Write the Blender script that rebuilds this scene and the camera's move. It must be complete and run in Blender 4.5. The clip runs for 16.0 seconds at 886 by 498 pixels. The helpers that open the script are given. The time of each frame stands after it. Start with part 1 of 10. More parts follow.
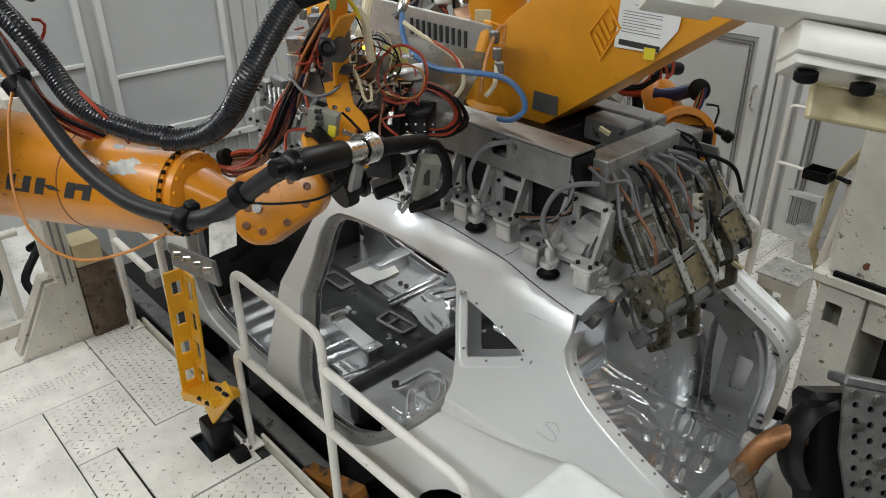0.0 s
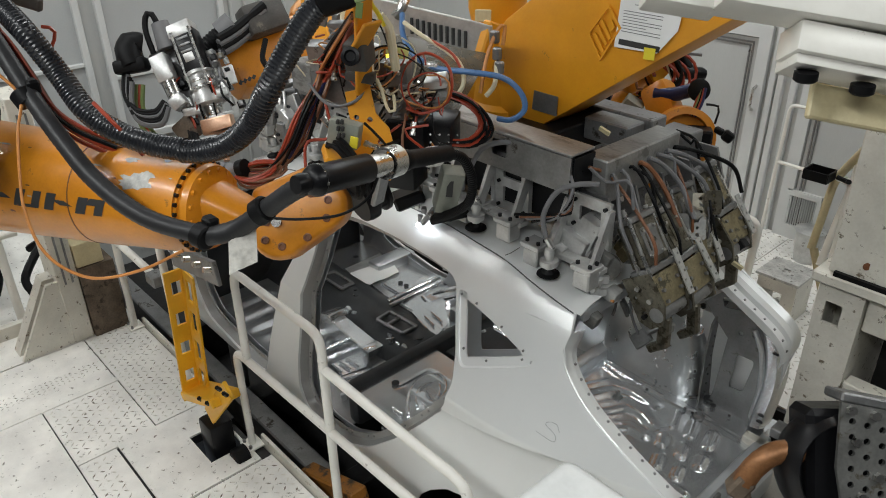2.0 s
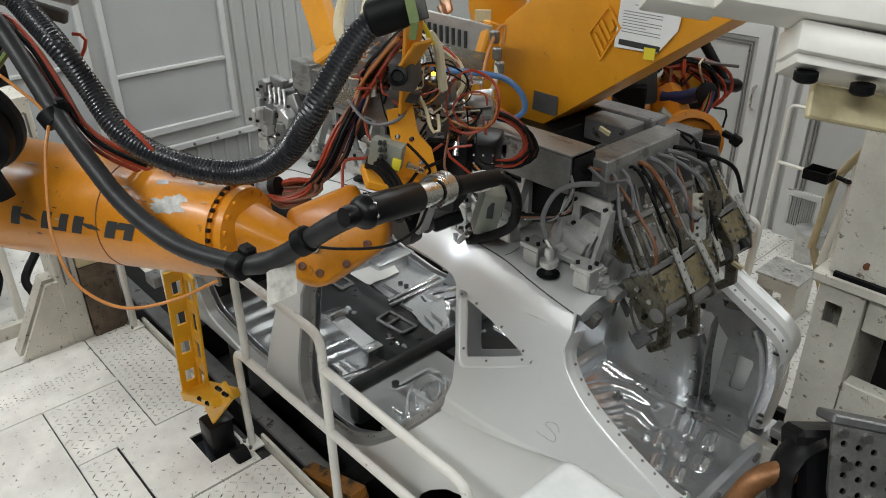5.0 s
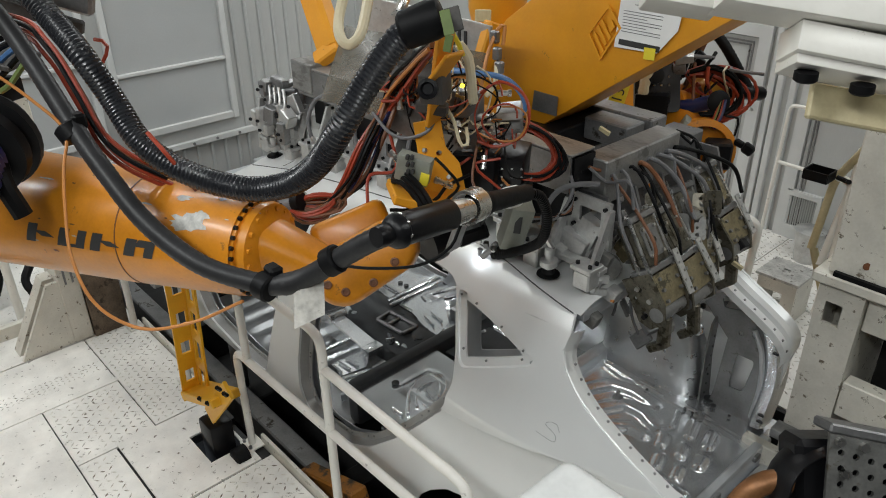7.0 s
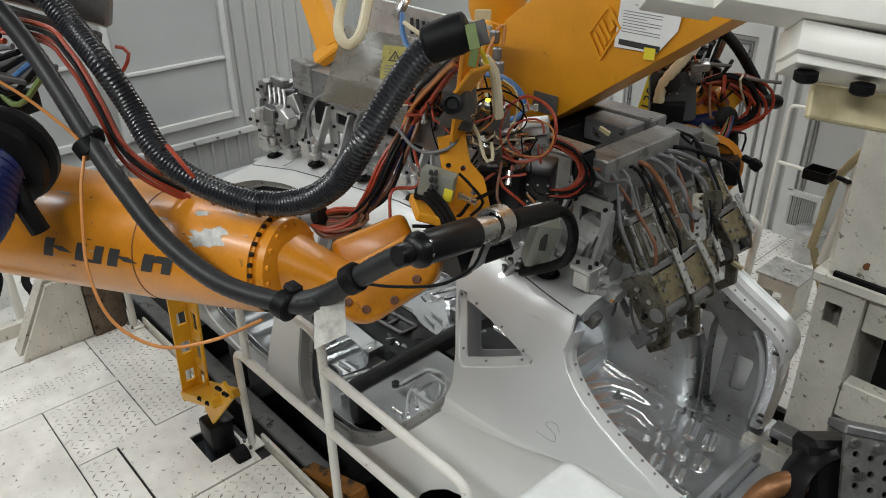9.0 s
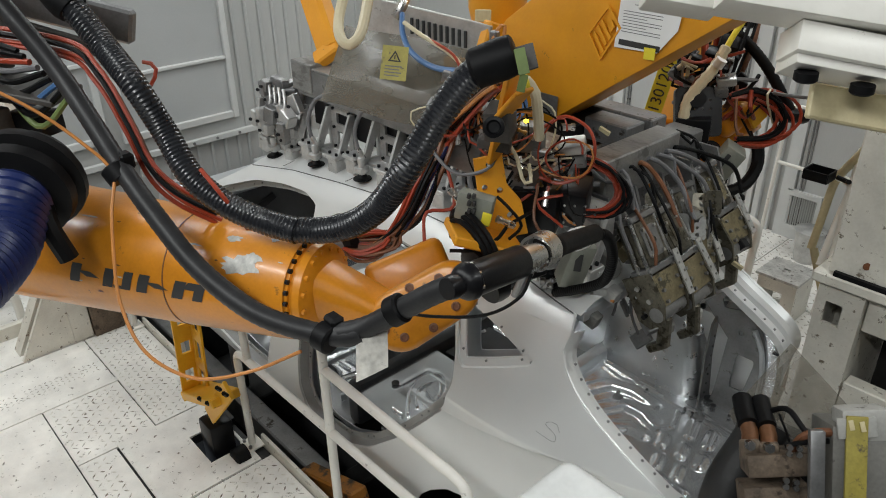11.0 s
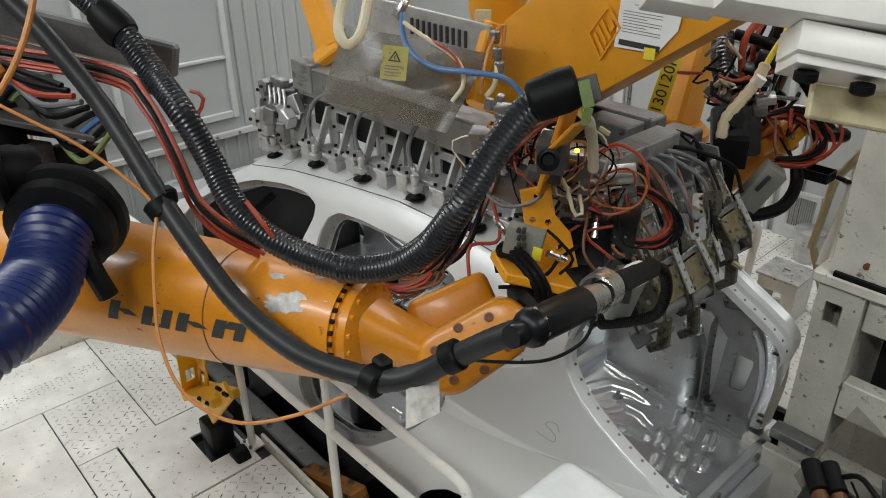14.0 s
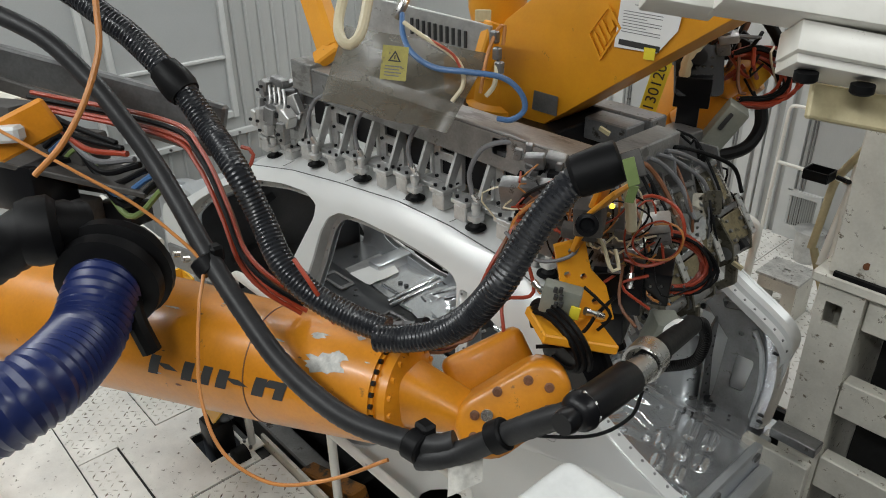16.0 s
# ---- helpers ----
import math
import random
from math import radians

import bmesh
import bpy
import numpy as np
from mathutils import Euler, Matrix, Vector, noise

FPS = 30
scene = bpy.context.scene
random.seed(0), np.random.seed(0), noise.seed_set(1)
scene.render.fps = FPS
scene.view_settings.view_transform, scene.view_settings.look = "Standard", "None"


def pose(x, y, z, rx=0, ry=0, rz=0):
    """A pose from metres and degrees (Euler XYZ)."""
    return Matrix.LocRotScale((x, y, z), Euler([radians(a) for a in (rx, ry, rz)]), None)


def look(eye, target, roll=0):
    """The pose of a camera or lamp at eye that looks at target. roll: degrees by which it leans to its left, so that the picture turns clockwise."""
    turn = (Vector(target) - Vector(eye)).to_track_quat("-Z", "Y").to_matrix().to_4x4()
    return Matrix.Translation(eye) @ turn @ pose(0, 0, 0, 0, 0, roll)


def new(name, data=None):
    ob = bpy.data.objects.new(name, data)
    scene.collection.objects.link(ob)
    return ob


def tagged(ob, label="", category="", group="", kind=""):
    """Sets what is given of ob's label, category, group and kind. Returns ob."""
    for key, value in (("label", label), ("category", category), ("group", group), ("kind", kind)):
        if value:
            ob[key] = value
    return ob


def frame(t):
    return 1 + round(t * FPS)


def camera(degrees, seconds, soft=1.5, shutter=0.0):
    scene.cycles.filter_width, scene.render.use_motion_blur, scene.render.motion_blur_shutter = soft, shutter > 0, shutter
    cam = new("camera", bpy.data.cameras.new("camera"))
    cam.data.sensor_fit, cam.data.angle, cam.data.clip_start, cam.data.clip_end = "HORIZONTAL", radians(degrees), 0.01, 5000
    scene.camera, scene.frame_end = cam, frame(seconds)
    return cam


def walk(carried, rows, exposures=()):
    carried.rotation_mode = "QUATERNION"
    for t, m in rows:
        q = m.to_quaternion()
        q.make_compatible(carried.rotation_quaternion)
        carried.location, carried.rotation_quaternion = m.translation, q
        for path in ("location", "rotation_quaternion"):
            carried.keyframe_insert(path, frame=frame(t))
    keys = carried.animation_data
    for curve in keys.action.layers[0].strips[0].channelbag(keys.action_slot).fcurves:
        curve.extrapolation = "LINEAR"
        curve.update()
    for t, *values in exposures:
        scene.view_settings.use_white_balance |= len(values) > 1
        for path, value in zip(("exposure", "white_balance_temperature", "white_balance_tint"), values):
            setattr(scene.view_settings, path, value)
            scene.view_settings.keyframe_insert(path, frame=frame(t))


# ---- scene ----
cam = camera(61.3, 16.0, soft=1.0)
EYE = (0.0, 0.0, 2.95)
VIEW = look(EYE, (-0.6555, 0.5876, 2.4756), -0.81)
walk(cam, [(0.0, VIEW), (16.0, VIEW)], exposures=[(0.0, 0.0), (16.0, 0.0)])

# light: rows of ceiling tubes over the cell and a dim hall around it
world = bpy.data.worlds.new("hall")
scene.world = world
world.use_nodes = True
world.node_tree.nodes["Background"].inputs[0].default_value = (0.80, 0.90, 1.0, 1)
world.node_tree.nodes["Background"].inputs[1].default_value = 0.11


def area(name, x, y, z, sx, sy, watts, colour=(0.94, 0.97, 0.965), target=None):
    data = bpy.data.lights.new(name, "AREA")
    data.shape, data.size, data.size_y, data.energy, data.color = "RECTANGLE", sx, sy, watts, colour
    ob = new(name, data)
    ob.matrix_world = look((x, y, z), target or (x, y, 0.0))
    return ob


for x in (-5.2, -2.4, 0.4):
    area("ceiling_tube_light", x, -1.6, 4.75, 2.4, 0.35, 96)
for x, w in ((-5.4, 66), (-2.6, 48), (0.4, 30)):
    area("ceiling_tube_light", x, 4.4, 4.75, 2.4, 0.5, w)
area("ceiling_tube_light", -4.9, 1.4, 4.75, 0.35, 2.4, 42)
area("ceiling_tube_light", 1.6, 1.8, 4.75, 0.35, 2.4, 78)

# ---- building helpers ----


def world_of(ob):
    m = ob.matrix_basis.copy()
    return world_of(ob.parent) @ m if ob.parent else m


def smooth(me, angle=35):
    """Smooth faces with sharp edges above the angle."""
    bm = bmesh.new()
    bm.from_mesh(me)
    for f in bm.faces:
        f.smooth = True
    for e in bm.edges:
        if len(e.link_faces) == 2 and e.calc_face_angle(0) > radians(angle):
            e.smooth = False
    bm.to_mesh(me)
    bm.free()


def part(name, bm, material, parent=None, label="", angle=35):
    """One mesh object, modelled in world space, under its thing."""
    if parent is not None:
        bm.transform(world_of(parent).inverted())
    me = bpy.data.meshes.new(name)
    bm.to_mesh(me)
    bm.free()
    smooth(me, angle)
    for m in material if isinstance(material, (list, tuple)) else [material]:
        me.materials.append(m)
    ob = new(name, me)
    if parent is not None:
        ob.parent = parent
    if label:
        tagged(ob, label)
    return ob


def thing(name, at, label, category, group="", kind=""):
    ob = new(name)
    ob.empty_display_size = 0.1
    ob.matrix_basis = pose(*at)
    return tagged(ob, label, category, group, kind)


def V(*a):
    return Vector(a)


def box(bm, c, s, m=None, bevel=0.0, seg=1):
    """A box of centre c and size s, turned by the matrix m about its centre."""
    r = bmesh.ops.create_cube(bm, size=1)
    vs = r["verts"]
    bmesh.ops.scale(bm, vec=s, verts=vs)
    if bevel:
        es = list({e for v in vs for e in v.link_edges})
        r = bmesh.ops.bevel(bm, geom=es, offset=bevel, segments=seg, affect="EDGES", profile=0.5)
        vs = list({v for f in r["faces"] for v in f.verts} | {v for v in vs if v.is_valid})
    mm = Matrix.Translation(c) @ (m.to_3x3().to_4x4() if m else Matrix())
    bmesh.ops.transform(bm, matrix=mm, verts=vs)
    return vs


def span(bm, a, b, bevel=0.0, seg=1):
    """A box between two corners."""
    a, b = Vector(a), Vector(b)
    return box(bm, (a + b) / 2, [abs(x) for x in b - a], None, bevel, seg)


def axes(d, up=(0, 0, 1)):
    """A turn whose z runs along d and whose y leans towards up."""
    z = Vector(d).normalized()
    u = Vector(up)
    if abs(z.dot(u)) > 0.98:
        u = Vector((1, 0, 0))
    x = u.cross(z).normalized()
    y = z.cross(x)
    return Matrix((x, y, z)).transposed().to_4x4()


def bar(bm, a, b, w, h, up=(0, 0, 1), bevel=0.0, seg=1):
    """A box beam from a to b, w across and h towards up."""
    a, b = Vector(a), Vector(b)
    return box(bm, (a + b) / 2, (w, h, (b - a).length), axes(b - a, up), bevel, seg)


def rod(bm, a, b, r, r2=None, n=16, cap=True):
    a, b = Vector(a), Vector(b)
    res = bmesh.ops.create_cone(bm, cap_ends=cap, segments=n, radius1=r, radius2=r if r2 is None else r2, depth=(b - a).length)
    bmesh.ops.transform(bm, matrix=Matrix.Translation((a + b) / 2) @ axes(b - a), verts=res["verts"])
    return res["verts"]


def lathe(bm, a, d, prof, n=24):
    """A turned body from a along d; prof: (along, radius)."""
    m = Matrix.Translation(a) @ axes(d)
    rings = []
    for t, r in prof:
        rings.append([bm.verts.new(m @ Vector((r * math.cos(k * math.tau / n), r * math.sin(k * math.tau / n), t))) for k in range(n)])
    for p, q in zip(rings, rings[1:]):
        for k in range(n):
            bm.faces.new((p[k], p[(k + 1) % n], q[(k + 1) % n], q[k]))
    bm.faces.new(rings[0][::-1])
    bm.faces.new(rings[-1])


def spline(pts, step=0.03):
    """A smooth path through the points, at even steps."""
    p = [Vector(q) for q in pts]
    p = [p[0] * 2 - p[1]] + p + [p[-1] * 2 - p[-2]]
    fine = []
    for i in range(1, len(p) - 2):
        a, b, c, d = p[i - 1:i + 3]
        for k in range(16):
            t = k / 16
            fine.append(0.5 * (2 * b + (c - a) * t + (2 * a - 5 * b + 4 * c - d) * t * t + (3 * b - a - 3 * c + d) * t ** 3))
    fine.append(p[-2])
    out, left = [fine[0]], step
    for a, b in zip(fine, fine[1:]):
        n, at = (b - a).length, 0.0
        while n - at >= left:
            at += left
            out.append(a + (b - a) * (at / n))
            left = step
        left -= n - at
    if (out[-1] - fine[-1]).length > step * 0.3:
        out.append(fine[-1])
    return out


def tube(bm, pts, r, n=10, step=0.03, ribs=0.0):
    """A hose along a smooth path; ribs: how far every second ring stands proud."""
    path = spline(pts, step)
    z0 = (path[1] - path[0]).normalized()
    x = axes(z0).to_3x3() @ Vector((1, 0, 0))
    prev = None
    for i, p in enumerate(path):
        z = (path[min(i + 1, len(path) - 1)] - path[max(i - 1, 0)]).normalized()
        x = (x - z * x.dot(z)).normalized()
        y = z.cross(x)
        rr = r + (ribs if i % 2 else 0)
        ring = [bm.verts.new(p + rr * (math.cos(k * math.tau / n) * x + math.sin(k * math.tau / n) * y)) for k in range(n)]
        if prev:
            for k in range(n):
                bm.faces.new((prev[k], prev[(k + 1) % n], ring[(k + 1) % n], ring[k]))
        else:
            bm.faces.new(ring[::-1])
        prev = ring
    bm.faces.new(prev)


def plate(bm, poly, m, t, holes=()):
    """A flat plate of thickness t from a 2D outline with holes, laid by the matrix m (its z is the thickness)."""
    loops = [[Vector((x, y, 0)) for x, y in poly]] + [[Vector((x, y, 0)) for x, y in h] for h in holes]
    from mathutils.geometry import tessellate_polygon
    tris = tessellate_polygon(loops)
    flat = [p for l in loops for p in l]
    top = [bm.verts.new(m @ (p + Vector((0, 0, t / 2)))) for p in flat]
    low = [bm.verts.new(m @ (p - Vector((0, 0, t / 2)))) for p in flat]
    for a, b, c in tris:
        if len({a, b, c}) == 3:
            bm.faces.new((top[a], top[b], top[c]))
            bm.faces.new((low[c], low[b], low[a]))
    i = 0
    for l in loops:
        n = len(l)
        for k in range(n):
            a, b = i + k, i + (k + 1) % n
            bm.faces.new((top[b], top[a], low[a], low[b]))
        i += n
    bmesh.ops.recalc_face_normals(bm, faces=bm.faces)


def disc(cx, cy, r, n=12):
    return [(cx + r * math.cos(k * math.tau / n), cy + r * math.sin(k * math.tau / n)) for k in range(n)]


def rect(x0, y0, x1, y1):
    return [(x0, y0), (x1, y0), (x1, y1), (x0, y1)]


def bolts(name, centre, axis, r, n, size, material, parent, phase=0.0, span_=math.tau):
    m = Matrix.Translation(centre) @ axes(axis)
    for k in range(n):
        a = phase + span_ * k / n
        p = m @ Vector((r * math.cos(a), r * math.sin(a), 0))
        b = bmesh.new()
        rod(b, p - Vector(axis).normalized() * size * 0.5, p + Vector(axis).normalized() * size * 0.7, size, n=6)
        part(name, b, material, parent)


# ---- materials ----


def mat(name, colour, rough=0.5, metal=0.0, vary=0.12, scale=6.0, bump=0.08, grain=90.0, dirt=None, dirt_at=0.62, dirt_scale=3.0, stretch=(1, 1, 1), spec=0.5, coat=0.0):
    """A surface with two scales of tone, fine relief and, where given, worn or soiled patches of the colour dirt."""
    m = bpy.data.materials.new(name)
    m.use_nodes = True
    nt = m.node_tree
    N, L = nt.nodes, nt.links
    b = N["Principled BSDF"]
    tc = N.new("ShaderNodeTexCoord")
    mp = N.new("ShaderNodeMapping")
    mp.inputs["Scale"].default_value = stretch
    L.new(tc.outputs["Object"], mp.inputs["Vector"])

    def noise_at(s, detail=4, r=0.55):
        t = N.new("ShaderNodeTexNoise")
        t.inputs["Scale"].default_value, t.inputs["Detail"].default_value, t.inputs["Roughness"].default_value = s, detail, r
        L.new(mp.outputs[0], t.inputs["Vector"])
        return t.outputs["Fac"]

    big, fine = noise_at(scale), noise_at(grain, 2)
    ramp = N.new("ShaderNodeValToRGB")
    c = colour
    ramp.color_ramp.elements[0].position, ramp.color_ramp.elements[1].position = 0.3, 0.7
    ramp.color_ramp.elements[0].color = (*[x * (1 - vary) for x in c], 1)
    ramp.color_ramp.elements[1].color = (*[min(1, x * (1 + vary)) for x in c], 1)
    L.new(big, ramp.inputs[0])
    out = ramp.outputs[0]
    mix = N.new("ShaderNodeMix")
    mix.data_type, mix.blend_type = "RGBA", "OVERLAY"
    mix.inputs["Factor"].default_value = min(0.6, vary)
    L.new(out, mix.inputs["A"])
    L.new(fine, mix.inputs["B"])
    out = mix.outputs["Result"]
    rr = N.new("ShaderNodeMapRange")
    rr.inputs["To Min"].default_value, rr.inputs["To Max"].default_value = max(0.02, rough - 0.1), min(1, rough + 0.1)
    L.new(noise_at(scale * 4), rr.inputs["Value"])
    rough_out = rr.outputs[0]
    if dirt:
        step = N.new("ShaderNodeMapRange")
        step.inputs["From Min"].default_value, step.inputs["From Max"].default_value = dirt_at, dirt_at + 0.06
        L.new(noise_at(dirt_scale, 8, 0.68), step.inputs["Value"])
        mx = N.new("ShaderNodeMix")
        mx.data_type = "RGBA"
        L.new(step.outputs[0], mx.inputs["Factor"])
        L.new(out, mx.inputs["A"])
        mx.inputs["B"].default_value = (*dirt, 1)
        out = mx.outputs["Result"]
    L.new(out, b.inputs["Base Color"])
    L.new(rough_out, b.inputs["Roughness"])
    b.inputs["Metallic"].default_value = metal
    b.inputs["Specular IOR Level"].default_value = spec
    b.inputs["Coat Weight"].default_value = coat
    b.inputs["Coat Roughness"].default_value = 0.15
    if bump:
        bp = N.new("ShaderNodeBump")
        bp.inputs["Strength"].default_value, bp.inputs["Distance"].default_value = bump, 0.003
        L.new(fine, bp.inputs["Height"])
        L.new(bp.outputs[0], b.inputs["Normal"])
    return m


def glow(name, colour, strength):
    m = mat(name, colour, 0.4)
    b = m.node_tree.nodes["Principled BSDF"]
    b.inputs["Emission Color"].default_value = (*colour, 1)
    b.inputs["Emission Strength"].default_value = strength
    return m


WHITE = mat("white_paint", (0.66, 0.635, 0.56), 0.45, vary=0.14, dirt=(0.16, 0.13, 0.09), dirt_at=0.595, dirt_scale=24)
RAIL = mat("rail_paint", (0.80, 0.78, 0.72), 0.35, vary=0.07, dirt=(0.22, 0.18, 0.13), dirt_at=0.645, dirt_scale=22)
FLOORM = mat("floor_paint", (0.80, 0.785, 0.74), 0.5, vary=0.17, scale=3.5, bump=0.25, dirt=(0.13, 0.11, 0.08), dirt_at=0.605, dirt_scale=26)
WALLM = mat("wall_paint", (0.47, 0.48, 0.47), 0.42, vary=0.05, scale=1.5, bump=0.03, stretch=(1, 1, 0.25))
ORANGE = mat("orange_paint", (0.61, 0.225, 0.010), 0.36, vary=0.14, scale=7, bump=0.04, dirt=(0.20, 0.085, 0.02), dirt_at=0.64, dirt_scale=14, coat=0.25)
CRANE = mat("yellow_paint", (0.74, 0.315, 0.014), 0.45, vary=0.09, scale=4, bump=0.05, dirt=(0.20, 0.10, 0.03), dirt_at=0.65, dirt_scale=13)
YELLOW = mat("bright_yellow_paint", (0.80, 0.42, 0.02), 0.4, vary=0.1, dirt=(0.15, 0.1, 0.05), dirt_at=0.68, dirt_scale=16)
ZINC = mat("zinc_sheet", (0.66, 0.68, 0.70), 0.32, 0.8, vary=0.07, scale=4, bump=0.012, grain=40)
SKIN = mat("phosphated_skin", (0.80, 0.81, 0.80), 0.34, 0.28, vary=0.03, scale=2, bump=0.008)
GREYSTEEL = mat("grey_steel", (0.25, 0.25, 0.25), 0.40, 0.75, vary=0.2, scale=9, dirt=(0.07, 0.06, 0.05), dirt_at=0.60, dirt_scale=9)
CASTING = mat("greased_casting", (0.17, 0.17, 0.16), 0.45, 0.5, vary=0.25, scale=14, dirt=(0.10, 0.085, 0.06), dirt_at=0.57, dirt_scale=16)
PALE = mat("pale_aluminium", (0.52, 0.52, 0.51), 0.38, 0.6, vary=0.15, scale=14, dirt=(0.2, 0.19, 0.17), dirt_at=0.64, dirt_scale=16)
CHROME = mat("bright_metal", (0.58, 0.57, 0.55), 0.28, 1.0, vary=0.1)
# dark grey with cabin shade put into the colour; also small plugs and slots
DARK = mat("shaded_interior_and_plugs", (0.055, 0.057, 0.06), 0.36, 0.4, vary=0.2, bump=0.04)
# near black for the oily pit; also paints the column recess's shade
PIT = mat("oily_pit_and_recess_shade", (0.014, 0.014, 0.014), 0.5, 0.0, vary=0.4, scale=12, bump=0.6, grain=40)
BLACK = mat("black_rubber", (0.005, 0.005, 0.0055), 0.5, vary=0.25, scale=12, bump=0.1, grain=150, spec=0.16)
HOSE = mat("ribbed_black_plastic", (0.016, 0.017, 0.020), 0.28, vary=0.2, scale=10, bump=0.02, spec=0.5)
BLACKBOX = mat("black_anodised", (0.006, 0.006, 0.007), 0.33, 0.0, vary=0.2, spec=0.25)
RED = mat("red_cable", (0.33, 0.045, 0.018), 0.4, vary=0.15)
RUST = mat("brown_cable", (0.17, 0.068, 0.030), 0.5, vary=0.3)
AMBER = mat("amber_cable", (0.50, 0.20, 0.05), 0.4, vary=0.15)
CREAM = mat("cream_tube", (0.62, 0.55, 0.38), 0.35, vary=0.1)
BLUE = mat("blue_hose", (0.07, 0.16, 0.34), 0.35, vary=0.12)
DUSTBLACK = mat("dusty_black_hose", (0.022, 0.022, 0.023), 0.45, vary=0.25, scale=14, bump=0.1, grain=150, spec=0.3)
NAVY = mat("navy_ribbed_hose", (0.008, 0.016, 0.078), 0.35, vary=0.15)
GREYHOSE = mat("grey_hose", (0.15, 0.15, 0.155), 0.5, vary=0.1)
PAPER = mat("paper", (0.80, 0.80, 0.78), 0.7, vary=0.04)
INK = mat("ink", (0.03, 0.03, 0.03), 0.6, vary=0.1, bump=0)
GREEN = mat("green_tape", (0.16, 0.22, 0.07), 0.5)
COPPER = mat("copper_block", (0.66, 0.42, 0.29), 0.35, 0.85, vary=0.2)
LABEL = mat("yellow_label", (0.75, 0.62, 0.04), 0.45, vary=0.1, dirt=(0.3, 0.25, 0.1), dirt_at=0.66, dirt_scale=14)

# ---- the cell: floor, pit, walls ----
floor = thing("floor", (-2.5, 0, 0), "worn white painted steel floor plates of the robot cell", "floor", kind="structure")
bm = bmesh.new()
span(bm, (-9, -5, -0.06), (6, 0.5, -0.012))
span(bm, (-9, 0.5, -0.06), (-3.39, 1.36, -0.012))
span(bm, (-3.39, 0.5, -0.06), (-3.12, 1.08, -0.012))
span(bm, (-3.12, 0.5, -0.06), (6, 1.36, -0.012))
span(bm, (-9, 3.75, -0.06), (6, 5.95, -0.012))
part("deck", bm, PIT, floor)


def deck_plate(x0, x1, y0, y1, z=0.0, notch=None):
    """One floor plate with a seam round it; notch: a rectangular cut-out."""
    b = bmesh.new()
    holes = [rect(*notch)] if notch else []
    plate(b, rect(x0 + 0.004, y0 + 0.004, x1 - 0.004, y1 - 0.004), Matrix.Translation((0, 0, z - 0.006)), 0.012, holes)
    part("floor_plate", b, FLOORM, floor)


deck_plate(-7.0, -5.30, -3.0, 1.36)
deck_plate(-5.30, -4.80, -3.0, 1.36, 0.004)
deck_plate(-4.80, -4.22, -1.6, 0.985)
deck_plate(-4.80, -3.63, 0.985, 1.36)
deck_plate(-4.20, -3.60, 0.53, 0.985)
deck_plate(-3.60, -2.4, 0.53, 0.745)
deck_plate(-4.20, -2.4, -0.9, 0.53)
deck_plate(-4.20, -2.4, -3.0, -0.9)
deck_plate(-2.4, 0.4, -3.0, 0.2)
deck_plate(-2.96, -1.2, 0.745, 1.36)
deck_plate(-2.4, 0.4, 0.2, 0.745)
deck_plate(-1.2, 0.4, 0.745, 1.36)
deck_plate(-3.62, -2.96, 0.75, 1.30, 0.007, notch=(-3.39, 1.08, -3.12, 1.28))
deck_plate(-4.24, -4.19, -1.6, 0.99, 0.006)

for x0 in (-7.0, -5.4, -3.8, -2.2, -0.6):
    deck_plate(x0, x0 + 1.6, 3.78, 4.9)
    deck_plate(x0, x0 + 1.6, 4.9, 5.94)

# raised lugs of the tread plates
LUG = mat("tread_lug_paint", (0.62, 0.59, 0.52), 0.5, vary=0.25, dirt=(0.13, 0.10, 0.07), dirt_at=0.50, dirt_scale=12)
bm = bmesh.new()
rng = random.Random(4)
for x0, x1, y0, y1, step in ((-4.78, -3.64, 1.0, 1.35, 0.042), (-2.94, -1.25, 0.76, 1.35, 0.045), (-4.18, -3.62, 0.55, 0.97, 0.045), (-4.50, -4.36, -1.0, 0.95, 0.03), (-3.58, -2.5, 0.55, 0.73, 0.045), (-2.6, -1.0, 3.9, 5.9, 0.05)):
    nx, ny = int((x1 - x0) / step), int((y1 - y0) / step)
    for i in range(nx):
        for j in range(ny):
            if rng.random() < 0.1:
                continue
            c = V(x0 + (i + 0.5) * step, y0 + (j + 0.5) * step, 0.0)
            a = radians(45 if (i + j) % 2 else -45) + rng.uniform(-0.1, 0.1)
            u, w = V(math.cos(a), math.sin(a), 0) * step * 0.42, V(-math.sin(a), math.cos(a), 0) * step * 0.11
            v = [bm.verts.new(c + q) for q in (u, w, -u, -w)]
            top = bm.verts.new(c + V(0, 0, 0.0035))
            for k in range(4):
                bm.faces.new((v[k], v[(k + 1) % 4], top))
tagged(part("tread_lugs", bm, LUG, floor), kind="stuff")

bm = bmesh.new()
span(bm, (-9, 1.3, -0.78), (6, 3.8, -0.7))
span(bm, (-9, 1.31, -0.72), (6, 1.355, -0.064))
span(bm, (-9, 3.76, -0.72), (6, 3.82, -0.064))
tagged(part("pit", bm, PIT), "dark oily conveyor pit under the car body", "pit", kind="structure")
bm = bmesh.new()
span(bm, (-4.72, 1.365, -0.2), (-3.55, 1.385, 0.05), 0.003)
span(bm, (-3.08, 1.365, -0.2), (0.4, 1.385, 0.06), 0.003)
tagged(part("kerb", bm, WHITE), "white painted steel toe board along the pit edge", "kerb", kind="structure")
